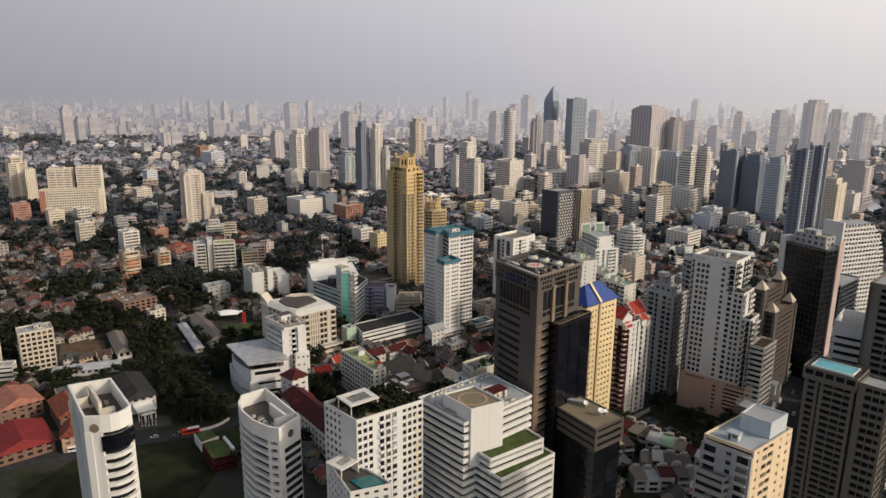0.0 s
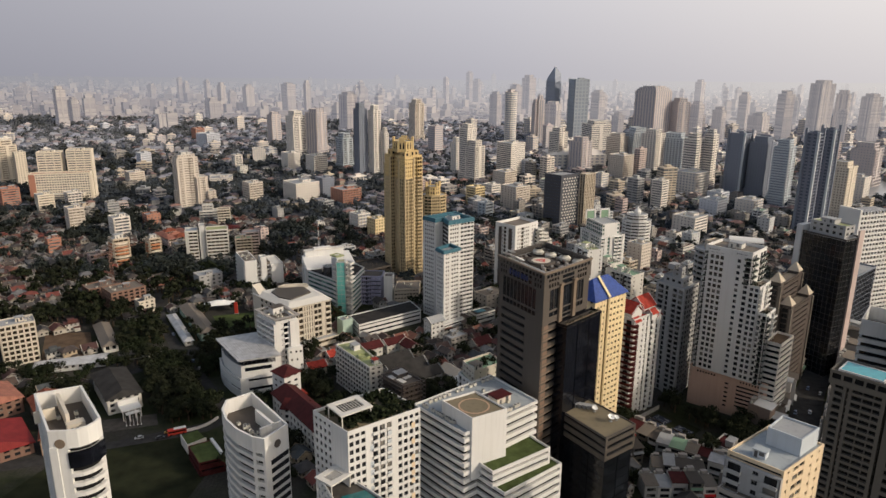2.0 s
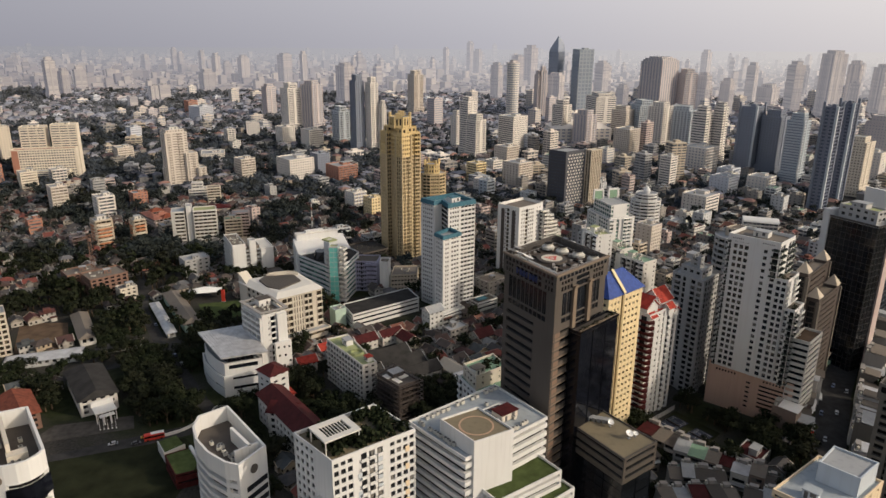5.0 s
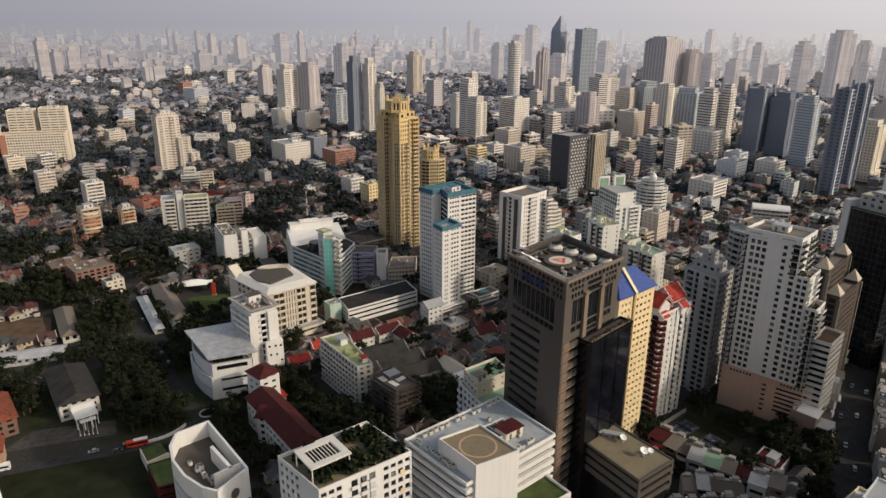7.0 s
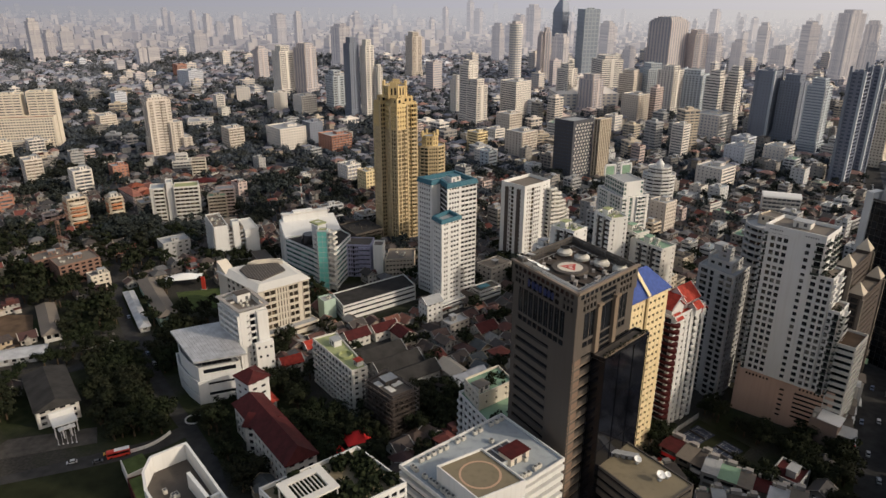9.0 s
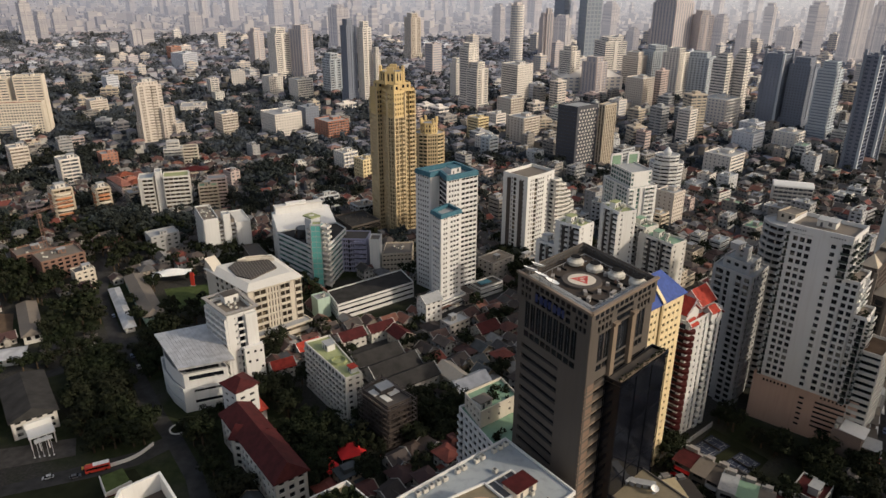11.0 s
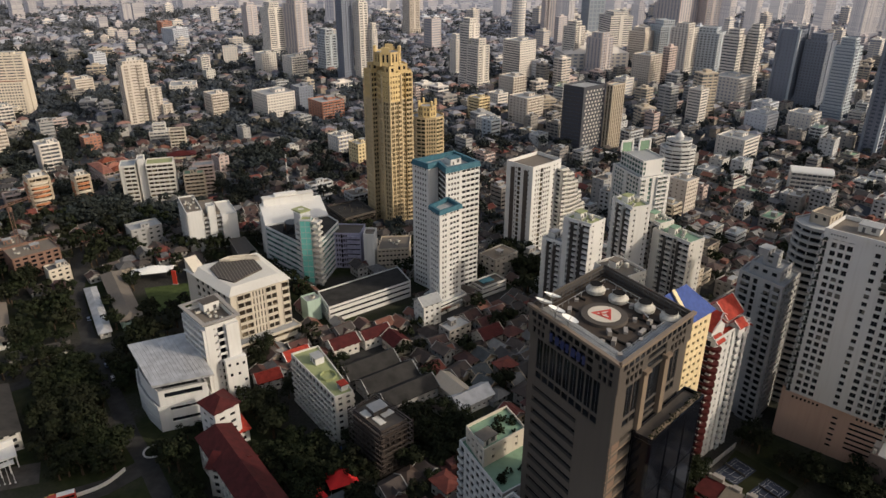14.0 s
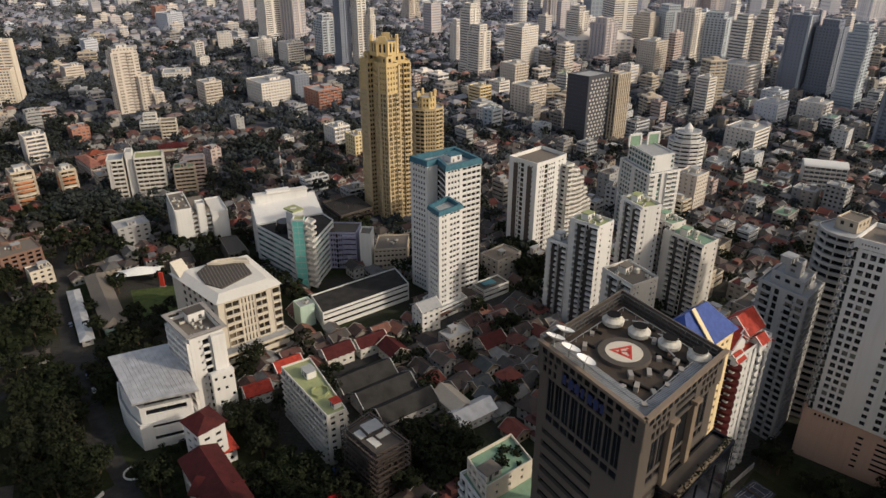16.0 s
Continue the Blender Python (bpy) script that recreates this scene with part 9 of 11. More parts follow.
    b.hexa([(x * 1.02, y * 1.02, 26) for x, y in o], [(x * 0.55, y * 0.4, 36) for x, y in o])
    part("roof", b, M["far_white"], t)


far_white_tower()

# ---- towers further off ----


def balcony_block(x, y, s, h, turn):
    """A pale block with a rounded orange balcony on each storey of its two open sides."""
    t = thing("apartment_block", x, y, "tan apartment block with rounded orange balconies among trees", "building")
    taken(x, y, s * 0.8)
    ring = ring_of(x, y, s, s, turn)
    block(t, ring, 0, h, 3.1, [("loggia", 4.0, 0.7, 0.8)], "beige", "glass_warm", parapet=1.2)
    roof_box(t, x, y, s * 0.5, s * 0.4, h, 3.4, turn, "offwhite")
    for k in range(1, int(h / 3.1)):
        for side, deep in ((turn - 90, 2.2), (turn - 180, 1.6)):
            a = math.radians(side)
            n, u = Vector((math.cos(a), math.sin(a))), Vector((-math.sin(a), math.cos(a)))
            arc = [n * (s / 2 - 0.2 + deep * math.sin(math.pi * q / 8) ** 0.7) + u * (s * 0.40 * math.cos(math.pi * q / 8)) for q in range(9)]
            b = Build()
            b.prism([(p.x, p.y) for p in arc], k * 3.1 - 0.25, k * 3.1 + 1.0)
            part("balcony", b, M["terracotta" if (k + int(x)) % 4 or deep < 2 else "cream"], t)


def courtyard_block():
    """Four white wings round a court, each under a red tiled roof."""
    x, y, turn = -314.0, 678.0, 137.0
    t = thing("apartment_block", x, y, "dusty rose courtyard block with dull red tiled roofs", "building")
    taken(x, y, 19)
    a = math.radians(turn)
    u, n = Vector((math.cos(a), math.sin(a))), Vector((-math.sin(a), math.cos(a)))
    for ou, on, w, d, h in ((0, 10, 36, 8, 13), (0, -10, 36, 8, 13), (14, 0, 8, 12, 13.4), (-14, 0, 8, 12, 13.4), (0, 0, 7, 12, 12.4)):
        c = Vector((x, y)) + u * ou + n * on
        ring = ring_of(c.x, c.y, w, d, turn)
        block(t, ring, 0, h, 3.2, [("loggia", 3.6, 0.7, 0.3)], "rose", "glass_warm", parapet=0.0)
        b = Build()
        hip_roof(b, [(p - x, q - y) for p, q in ring], h + 0.1, 3.0, 0.7, 0, 0.8)
        part("roof", b, M["tile_rust" if ou else "tile_salmon"], t)


balcony_block(-335, 610, 14.0, 26, 45)
balcony_block(-308, 620, 10.5, 24, 45)
courtyard_block()


def leafy_side_blocks():
    rows = ("loggia", 3.4, 0.8, 0.2)
    t = landmark("apartment_block", ring_of(-264, 638, 36, 16, 22), "white twin-winged apartment block with balcony rows and a stair shaft", "building")
    block(t, ring_of(-277, 633, 11, 16, 22), 0, 29, 3.1, [("mix", [(0.25, ("blank",)), (0.75, rows)]), ("grid", 3, 0.5, 0.5, 0.5)], "offwhite", "glass_warm", parapet=1.0, roof="roof_blue")
    block(t, ring_of(-268.5, 637, 5, 11, 22), 0, 33, 3.1, [("blank",)], "white", "glass_warm", parapet=0.8)
    block(t, ring_of(-256, 641, 19, 15, 22), 0, 29, 3.1, [rows], "offwhite", "glass_warm", parapet=1.0, roof="roof_olive")
    t = landmark("apartment_block", ring_of(-232, 647, 15, 20, 22), "dusty rose apartment block with stacked balconies", "building")
    block(t, ring_of(-232, 644, 14, 11, 22), 0, 20, 3.0, [rows], "beige", "glass_warm", parapet=1.0, roof="roof_green")
    block(t, ring_of(-229, 656, 14, 11, 22), 0, 23, 3.0, [rows], "rose", "glass_warm", parapet=1.0, roof="roof_grey")
    roof_box(t, -232, 644, 5, 4, 20, 3, 22, "beige")
    t = landmark("apartment_block", ring_of(-300, 772, 13, 12, 22), "ochre apartment block with open galleries", "building")
    block(t, ring_of(-300, 772, 13, 12, 22), 0, 18, 3.0, [rows], "cream", "glass_warm", parapet=0.9, roof="roof_brown")
    t = landmark("apartment_block", ring_of(-324, 789, 20, 13, 22), "white tiered apartment block among trees", "building")
    block(t, ring_of(-324, 789, 20, 13, 22), 0, 12, 3.0, [rows], "offwhite", "glass_mid", parapet=0.9)
    block(t, ring_of(-326, 791, 11, 9, 22), 12, 18, 3.0, [rows], "offwhite", "glass_mid", parapet=0.9)
    t = landmark("school_block", ring_of(-283, 735, 26, 12, 22), "long low block under a maroon roof", "building")
    block(t, ring_of(-283, 735, 26, 12, 22), 0, 6, 3.0, [("ribbon", 0.4, 0.4)], "beige", "glass_mid", parapet=0.0)
    b = Build()
    hip_roof(b, ring_of(0, 0, 26, 12, 22), 6.1, 3.0, 0.7, 0, 0.8)
    part("roof", b, M["tile_maroon"], t)
    # a slim lattice mast among the houses
    t = thing("radio_mast", -163.5, 657.5, "slim white and red lattice radio mast among houses", "mast")
    taken(-163.5, 657.5, 2)
    for k in range(10):
        z = 3.2 * k
        b = Build()
        r0, r1 = 0.75 - 0.05 * k, 0.70 - 0.05 * k
        for q in range(3):
            a0, a1 = q * 2.0944, (q + 1) * 2.0944
            b.hexa([(r0 * math.cos(a0) + dx, r0 * math.sin(a0) + dy, z) for dx, dy in ((-.12, -.12), (.12, -.12), (.12, .12), (-.12, .12))], [(r1 * math.cos(a0) + dx, r1 * math.sin(a0) + dy, z + 3.2) for dx, dy in ((-.12, -.12), (.12, -.12), (.12, .12), (-.12, .12))])
            b.hexa([(r0 * math.cos(a0) + dx, r0 * math.sin(a0) + dy, z) for dx, dy in ((-.07, -.07), (.07, -.07), (.07, .07), (-.07, .07))], [(r1 * math.cos(a1) + dx, r1 * math.sin(a1) + dy, z + 3.2) for dx, dy in ((-.07, -.07), (.07, -.07), (.07, .07), (-.07, .07))])
        part("mast_section", b, M["tile_salmon" if k % 3 == 2 else "white"], t)


leafy_side_blocks()

# pale, mid and blue styles get their tone from haze painted into the material
tower("apartment_tower", -695, 978, 24.0, 64, "cream", "cream apartment tower with rows of windows among far roofs", "tower", 45, near=False)
tower("apartment_tower", -665, 962, 14.2, 49, "cream", "cream apartment tower with rows of windows among far roofs", "tower", 45, near=False)
tower("apartment_block", -400, 1024, 32.0, 9, "white", "white low apartment block among far roofs", "building", 20, near=False)
tower("apartment_block", -385, 704, 16.9, 23, "white", "white low apartment block among houses and trees", "building", 45, near=True)
tower("apartment_block", -310, 901, 19.5, 25, "beige", "beige low apartment block among houses and trees", "building", 45, near=False)
tower("apartment_tower", -1092, 1752, 23.6, 99, "mid", "haze-grey apartment tower with rows of windows among far roofs", "tower", 50, near=False)
tower("apartment_tower", -1088, 1800, 19.4, 70, "mid", "haze-grey apartment tower with rows of windows among far roofs", "tower", 60, near=False)
tower("apartment_tower", -1139, 1959, 30.0, 66, "mid", "haze-grey apartment tower with rows of windows among far roofs", "tower", 40, near=False)
tower("apartment_block", -792, 1566, 17.0, 27, "pale", "haze-paled low apartment block among far roofs", "building", 45, near=False)
tower("apartment_tower", -809, 1701, 18.4, 39, "pale", "haze-paled apartment tower with rows of windows among far roofs", "tower", 50, near=False)
tower("apartment_tower", -808, 1749, 26.9, 38, "mid", "haze-grey apartment tower with rows of windows among far roofs", "tower", 50, near=False)
tower("apartment_tower", -780, 1960, 33.8, 62, "pale", "haze-paled apartment tower with rows of windows among far roofs", "tower", 45, near=False)
tower("apartment_tower", -844, 2195, 18.5, 93, "blue", "haze-blue apartment tower with rows of windows among far roofs", "tower", 60, near=False)
tower("apartment_tower", -765, 2213, 27.1, 87, "blue", "haze-blue apartment tower with rows of windows among far roofs", "tower", 45, near=False)
tower("apartment_tower", -550, 2107, 16.2, 105, "blue", "haze-blue apartment tower with rows of windows among far roofs", "tower", 45, near=False)
tower("apartment_tower", -643, 2235, 32.5, 93, "pale", "haze-paled apartment tower with rows of windows among far roofs", "tower", 50, near=False)
tower("apartment_tower", -457, 1476, 21.2, 66, "pink", "pale rose apartment tower with rows of windows among far roofs", "tower", 45, near=False)
tower("apartment_tower", -363, 1307, 26.9, 83, "white", "white apartment tower with rows of windows among far roofs", "tower", 45, near=False)
tower("apartment_tower", -326, 1312, 27.5, 87, "brown", "brown ribbed apartment tower with rows of windows among far roofs", "tower", 60, near=False)
tower("apartment_block", -332, 1156, 22.5, 28, "white", "white low apartment block among far roofs", "building", 45, near=False)
tower("apartment_block", -281, 1126, 25.0, 29, "white", "white low apartment block among far roofs", "building", 45, near=False)
tower("apartment_tower", -351, 1730, 31.3, 95, "pale", "haze-paled apartment tower with rows of windows among far roofs", "tower", 50, near=False)
tower("apartment_tower", -245, 1174, 20.6, 59, "glass", "pale blue-glazed apartment tower with rows of windows among far roofs", "tower", 45, near=False)
tower("apartment_tower", -204, 1102, 15.5, 113, "dark", "slate-blue apartment tower with rows of windows among far roofs", "tower", 45, near=False)
tower("apartment_tower", -182, 1104, 14.2, 110, "white", "white apartment tower with rows of windows among far roofs", "tower", 45, near=False)
tower("apartment_tower", -166, 1103, 8.2, 76, "white", "white apartment tower with rows of windows among far roofs", "tower", 45, near=False)
tower("apartment_tower", -166, 1562, 24.1, 90, "beige", "beige apartment tower with rows of windows among far roofs", "tower", 40, near=False)
tower("apartment_tower", -109, 1372, 20.7, 53, "brown", "brown ribbed apartment tower with rows of windows among far roofs", "tower", 45, near=False)
tower("apartment_tower", -1182, 2657, 17.2, 91, "pale", "haze-paled apartment tower with rows of windows among far roofs", "tower", 45, near=False)
tower("apartment_tower", -1159, 2661, 17.2, 77, "pale", "haze-paled apartment tower with rows of windows among far roofs", "tower", 50, near=False)
tower("apartment_tower", -1009, 2490, 15.2, 89, "pale", "haze-paled apartment tower with rows of windows among far roofs", "tower", 60, near=False)
tower("apartment_tower", -867, 2345, 22.4, 62, "mid", "haze-grey apartment tower with rows of windows among far roofs", "tower", 40, near=False)
tower("apartment_tower", -1153, 2147, 24.6, 46, "mid", "haze-grey apartment tower with rows of windows among far roofs", "tower", 40, near=False)
tower("apartment_tower", -1793, 2652, 20.0, 64, "pale", "haze-paled apartment tower with rows of windows among far roofs", "tower", 20, near=False)
tower("apartment_tower", -1335, 2741, 22.8, 62, "mid", "haze-grey apartment tower with rows of windows among far roofs", "tower", 60, near=False)
tower("apartment_block", -249, 913, 34.5, 25, "white", "white low apartment block among houses and trees", "building", 45, near=False)
tower("apartment_block", -225, 945, 18.5, 25, "dark", "slate-blue low apartment block among houses and trees", "building", 45, near=False)
tower("apartment_block", -189, 909, 28.4, 18, "brick", "brick-red low apartment block among houses and trees", "building", 45, near=False)
tower("apartment_block", -144, 767, 16.6, 18, "pale", "haze-paled low apartment block among houses and trees", "building", 45, near=True)
tower("apartment_block", -120, 736, 14.5, 20, "yellow", "yellow low apartment block among houses and trees", "building", 45, near=True)
tower("apartment_block", -407, 1221, 21.4, 25, "pale", "haze-paled low apartment block among far roofs", "building", 20, near=False)
tower("apartment_block", -418, 1142, 13.4, 24, "white", "white low apartment block among far roofs", "building", 45, near=False)
tower("apartment_block", -632, 1498, 20.3, 28, "brick", "brick-red low apartment block among far roofs", "building", 50, near=False)
tower("apartment_block", -577, 1417, 32.9, 27, "mid", "haze-grey low apartment block among far roofs", "building", 60, near=False)
tower("apartment_block", -518, 997, 21.6, 19, "beige", "beige low apartment block among far roofs", "building", 45, near=False)
tower("apartment_block", -377, 757, 15.1, 14, "brick", "brick-red low apartment block among houses and trees", "building", 45, near=False)
tower("apartment_block", -450, 732, 16.2, 25, "beige", "beige low apartment block among houses and trees", "building", 45, near=False)
tower("apartment_block", -529, 802, 17.6, 24, "cream", "cream low apartment block among houses and trees", "building", 45, near=False)
tower("apartment_block", -524, 851, 17.0, 17, "white", "white low apartment block among houses and trees", "building", 45, near=False)
tower("apartment_block", -595, 834, 20.0, 24, "brick", "brick-red low apartment block among houses and trees", "building", 45, near=False)
tower("apartment_block", -424, 650, 11.9, 13, "brick", "brick-red low apartment block among houses and trees", "building", 45, near=True)
tower("apartment_block", -587, 1164, 18.2, 22, "mid", "haze-grey low apartment block among far roofs", "building", 50, near=False)
tower("apartment_tower", -57, 1138, 12.0, 59, "pale", "haze-paled apartment tower with rows of windows among far roofs", "tower", 45, near=False)
tower("apartment_tower", -37, 1082, 18.1, 86, "white", "white apartment tower with rows of windows among far roofs", "tower", 45, near=False)
tower("apartment_tower", -25, 1068, 20.7, 63, "white", "white apartment tower with rows of windows among far roofs", "tower", 45, near=False)
tower("apartment_block", -20, 912, 17.1, 23, "yellow", "yellow low apartment block among houses and trees", "building", 45, near=False)
tower("apartment_block", -9, 843, 17.8, 18, "white", "white low apartment block among houses and trees", "building", 45, near=False)
tower("apartment_block", 1, 964, 16.9, 17, "white", "white low apartment block among houses and trees", "building", 45, near=False)
tower("apartment_block", 19, 1023, 23.8, 26, "beige", "beige low apartment block among houses and trees", "building", 45, near=False)
tower("apartment_tower", 30, 1136, 31.6, 53, "white", "white apartment tower with rows of windows among far roofs", "tower", 45, near=False)
tower("office_tower", 31, 1258, 16.6, 124, "round", "pale round tower with ring bands", "tower", 40, near=False)
tower("apartment_tower", 89, 1524, 10.6, 95, "pink", "pale rose apartment tower with rows of windows among far roofs", "tower", 40, near=False)
tower("apartment_tower", 99, 1526, 13.0, 103, "brown", "brown ribbed apartment tower with rows of windows among far roofs", "tower", 20, near=False)
tower("apartment_tower", 127, 1536, 26.1, 91, "mid", "haze-grey apartment tower with rows of windows among far roofs", "tower", 60, near=False)
tower("office_tower", 131, 1601, 22.9, 159, "apex", "slender blue-grey tower with a slanted pointed top", "tower", 50, near=False)
tower("office_tower", 182, 1566, 32.5, 136, "tealdark", "blue-grey glass tower with a flat top", "tower", 20, near=False)
tower("office_tower", 203, 1420, 41.4, 63, "band", "white office tower with dark ribbon windows", "tower", 20, near=False)
tower("apartment_tower", 111, 1216, 22.1, 69, "white", "white apartment tower with rows of windows among far roofs", "tower", 45, near=False)
tower("apartment_tower", 145, 1183, 26.5, 58, "brown", "brown ribbed apartment tower with rows of windows among far roofs", "tower", 45, near=False)
tower("apartment_tower", 218, 1264, 27.7, 56, "beige", "beige apartment tower with rows of windows among far roofs", "tower", 50, near=False)
tower("apartment_tower", 200, 1119, 27.6, 39, "beige", "beige apartment tower with rows of windows among far roofs", "tower", 45, near=False)
tower("office_tower", 342, 1577, 54.2, 123, "arch", "broad rose-grey tower with a stepped arched top", "tower", 40, near=False)
tower("apartment_tower", 252, 1270, 31.7, 66, "glass", "pale blue-glazed apartment tower with rows of windows among far roofs", "tower", 20, near=False)
tower("apartment_tower", 264, 1197, 27.6, 70, "white", "white apartment tower with rows of windows among far roofs", "tower", 45, near=False)
tower("apartment_tower", 301, 1206, 37.0, 64, "glass", "pale blue-glazed apartment tower with rows of windows among far roofs", "tower", 60, near=False)
tower("apartment_tower", 399, 1573, 30.3, 99, "pink", "pale rose apartment tower with rows of windows among far roofs", "tower", 20, near=False)
tower("apartment_tower", 435, 1574, 21.9, 92, "mid", "haze-grey apartment tower with rows of windows among far roofs", "tower", 45, near=False)
tower("office_tower", 295, 1072, 20.7, 78, "band", "white office tower with dark ribbon windows", "tower", 45, near=False)
tower("office_tower", 319, 1072, 14.9, 84, "band", "white office tower with dark ribbon windows", "tower", 45, near=False)
tower("apartment_block", 275, 1001, 34.5, 34, "pale", "haze-paled low apartment block among far roofs", "building", 45, near=False)
tower("apartment_tower", 212, 906, 15.1, 37, "white", "white apartment tower with rows of windows among houses and trees", "tower", 45, near=False)
tower("office_tower", 336, 1001, 22.0, 87, "navy", "dark blue glass office tower", "tower", 45, near=False)
tower("apartment_tower", 363, 990, 25.1, 84, "dark", "dark slate office tower with window rows among far roofs", "tower", 45, near=False)
tower("apartment_tower", 550, 1531, 31.8, 74, "mid", "haze-grey apartment tower with rows of windows among far roofs", "tower", 45, near=False)
tower("office_tower", 375, 948, 20.4, 85, "bluegrid", "pale blue tower with a fine window grid", "tower", 45, near=False)
tower("office_tower", 345, 802, 13.0, 109, "navy", "dark blue glass office tower", "tower", 45, near=False)
tower("office_tower", 379, 841, 13.6, 109, "navy", "dark blue glass office tower", "tower", 45, near=False)
tower("apartment_tower", 657, 1674, 25.0, 112, "mid", "haze-grey apartment tower with rows of windows among far roofs", "tower", 20, near=False)
tower("apartment_tower", 694, 1586, 34.0, 138, "mid", "haze-grey apartment tower with rows of windows among far roofs", "tower", 20, near=False)
tower("apartment_tower", 753, 1615, 23.0, 117, "pale", "haze-paled apartment tower with rows of windows among far roofs", "tower", 50, near=False)
tower("apartment_tower", 420, 890, 27.6, 67, "cream", "cream apartment tower with rows of windows among houses and trees", "tower", 45, near=False)
tower("apartment_tower", 567, 1123, 34.3, 63, "pink", "pale rose apartment tower with rows of windows among far roofs", "tower", 45, near=False)
tower("apartment_tower", 837, 1662, 30.1, 108, "mid", "haze-grey apartment tower with rows of windows among far roofs", "tower", 20, near=False)
tower("apartment_tower", 562, 1148, 17.6, 47, "pale", "haze-paled apartment tower with rows of windows among far roofs", "tower", 50, near=False)
tower("apartment_block", 136, 647, 15.7, 24, "beige", "beige low apartment block among houses and trees", "building", 45, near=True)
tower("apartment_block", 218, 784, 27.2, 20, "white", "white low apartment block among houses and trees", "building", 45, near=True)
tower("apartment_block", 269, 873, 23.6, 21, "mid", "haze-grey low apartment block among houses and trees", "building", 45, near=False)
tower("apartment_block", 313, 878, 23.6, 21, "pale", "haze-paled low apartment block among houses and trees", "building", 45, near=False)
tower("apartment_block", 291, 927, 19.7, 20, "mid", "haze-grey low apartment block among houses and trees", "building", 45, near=False)
tower("apartment_block", 158, 1041, 16.9, 22, "pale", "haze-paled low apartment block among far roofs", "building", 45, near=False)
tower("apartment_block", 58, 1132, 15.4, 26, "mid", "haze-grey low apartment block among far roofs", "building", 45, near=False)
tower("apartment_block", 31, 904, 26.3, 27, "beige", "beige low apartment block among houses and trees", "building", 45, near=False)
tower("apartment_block", -6, 831, 13.0, 19, "glass", "pale blue-glazed low apartment block among houses and trees", "building", 45, near=False)
tower("apartment_tower", 484, 971, 22.3, 36, "pale", "haze-paled apartment tower with rows of windows among far roofs", "tower", 45, near=False)
tower("apartment_tower", -90, 2754, 19.2, 120, "mid", "haze-grey apartment tower with rows of windows among far roofs", "tower", 40, near=False)
tower("apartment_tower", -59, 2662, 22.6, 96, "mid", "haze-grey apartment tower with rows of windows among far roofs", "tower", 60, near=False)
tower("apartment_tower", 108, 2218, 30.0, 124, "pale", "haze-paled apartment tower with rows of windows among far roofs", "tower", 45, near=False)
tower("apartment_tower", 66, 2085, 24.2, 102, "mid", "haze-grey apartment tower with rows of windows among far roofs", "tower", 40, near=False)
tower("apartment_tower", 273, 1905, 25.8, 97, "pale", "haze-paled apartment tower with rows of windows among far roofs", "tower", 45, near=False)
tower("apartment_tower", 631, 1862, 21.6, 99, "mid", "haze-grey apartment tower with rows of windows among far roofs", "tower", 50, near=False)
tower("apartment_tower", 709, 1516, 17.5, 84, "pale", "haze-paled apartment tower with rows of windows among far roofs", "tower", 60, near=False)
tower("apartment_tower", 485, 1580, 21.3, 81, "mid", "haze-grey apartment tower with rows of windows among far roofs", "tower", 45, near=False)
tower("apartment_tower", 641, 2297, 22.3, 113, "mid", "haze-grey apartment tower with rows of windows among far roofs", "tower", 40, near=False)
tower("apartment_tower", -172, 2638, 15.3, 102, "mid", "haze-grey apartment tower with rows of windows among far roofs", "tower", 50, near=False)
tower("apartment_tower", 6, 1865, 21.6, 92, "pale", "haze-paled apartment tower with rows of windows among far roofs", "tower", 60, near=False)
tower("apartment_tower", 284, 1655, 19.2, 60, "pale", "haze-paled apartment tower with rows of windows among far roofs", "tower", 40, near=False)

# ---- houses, trees and streets between them ----


def in_view(x, y, wide=0.0):
    return y > 150 and -0.80 * y - 30 - wide < x < 0.62 * y + 30 + wide


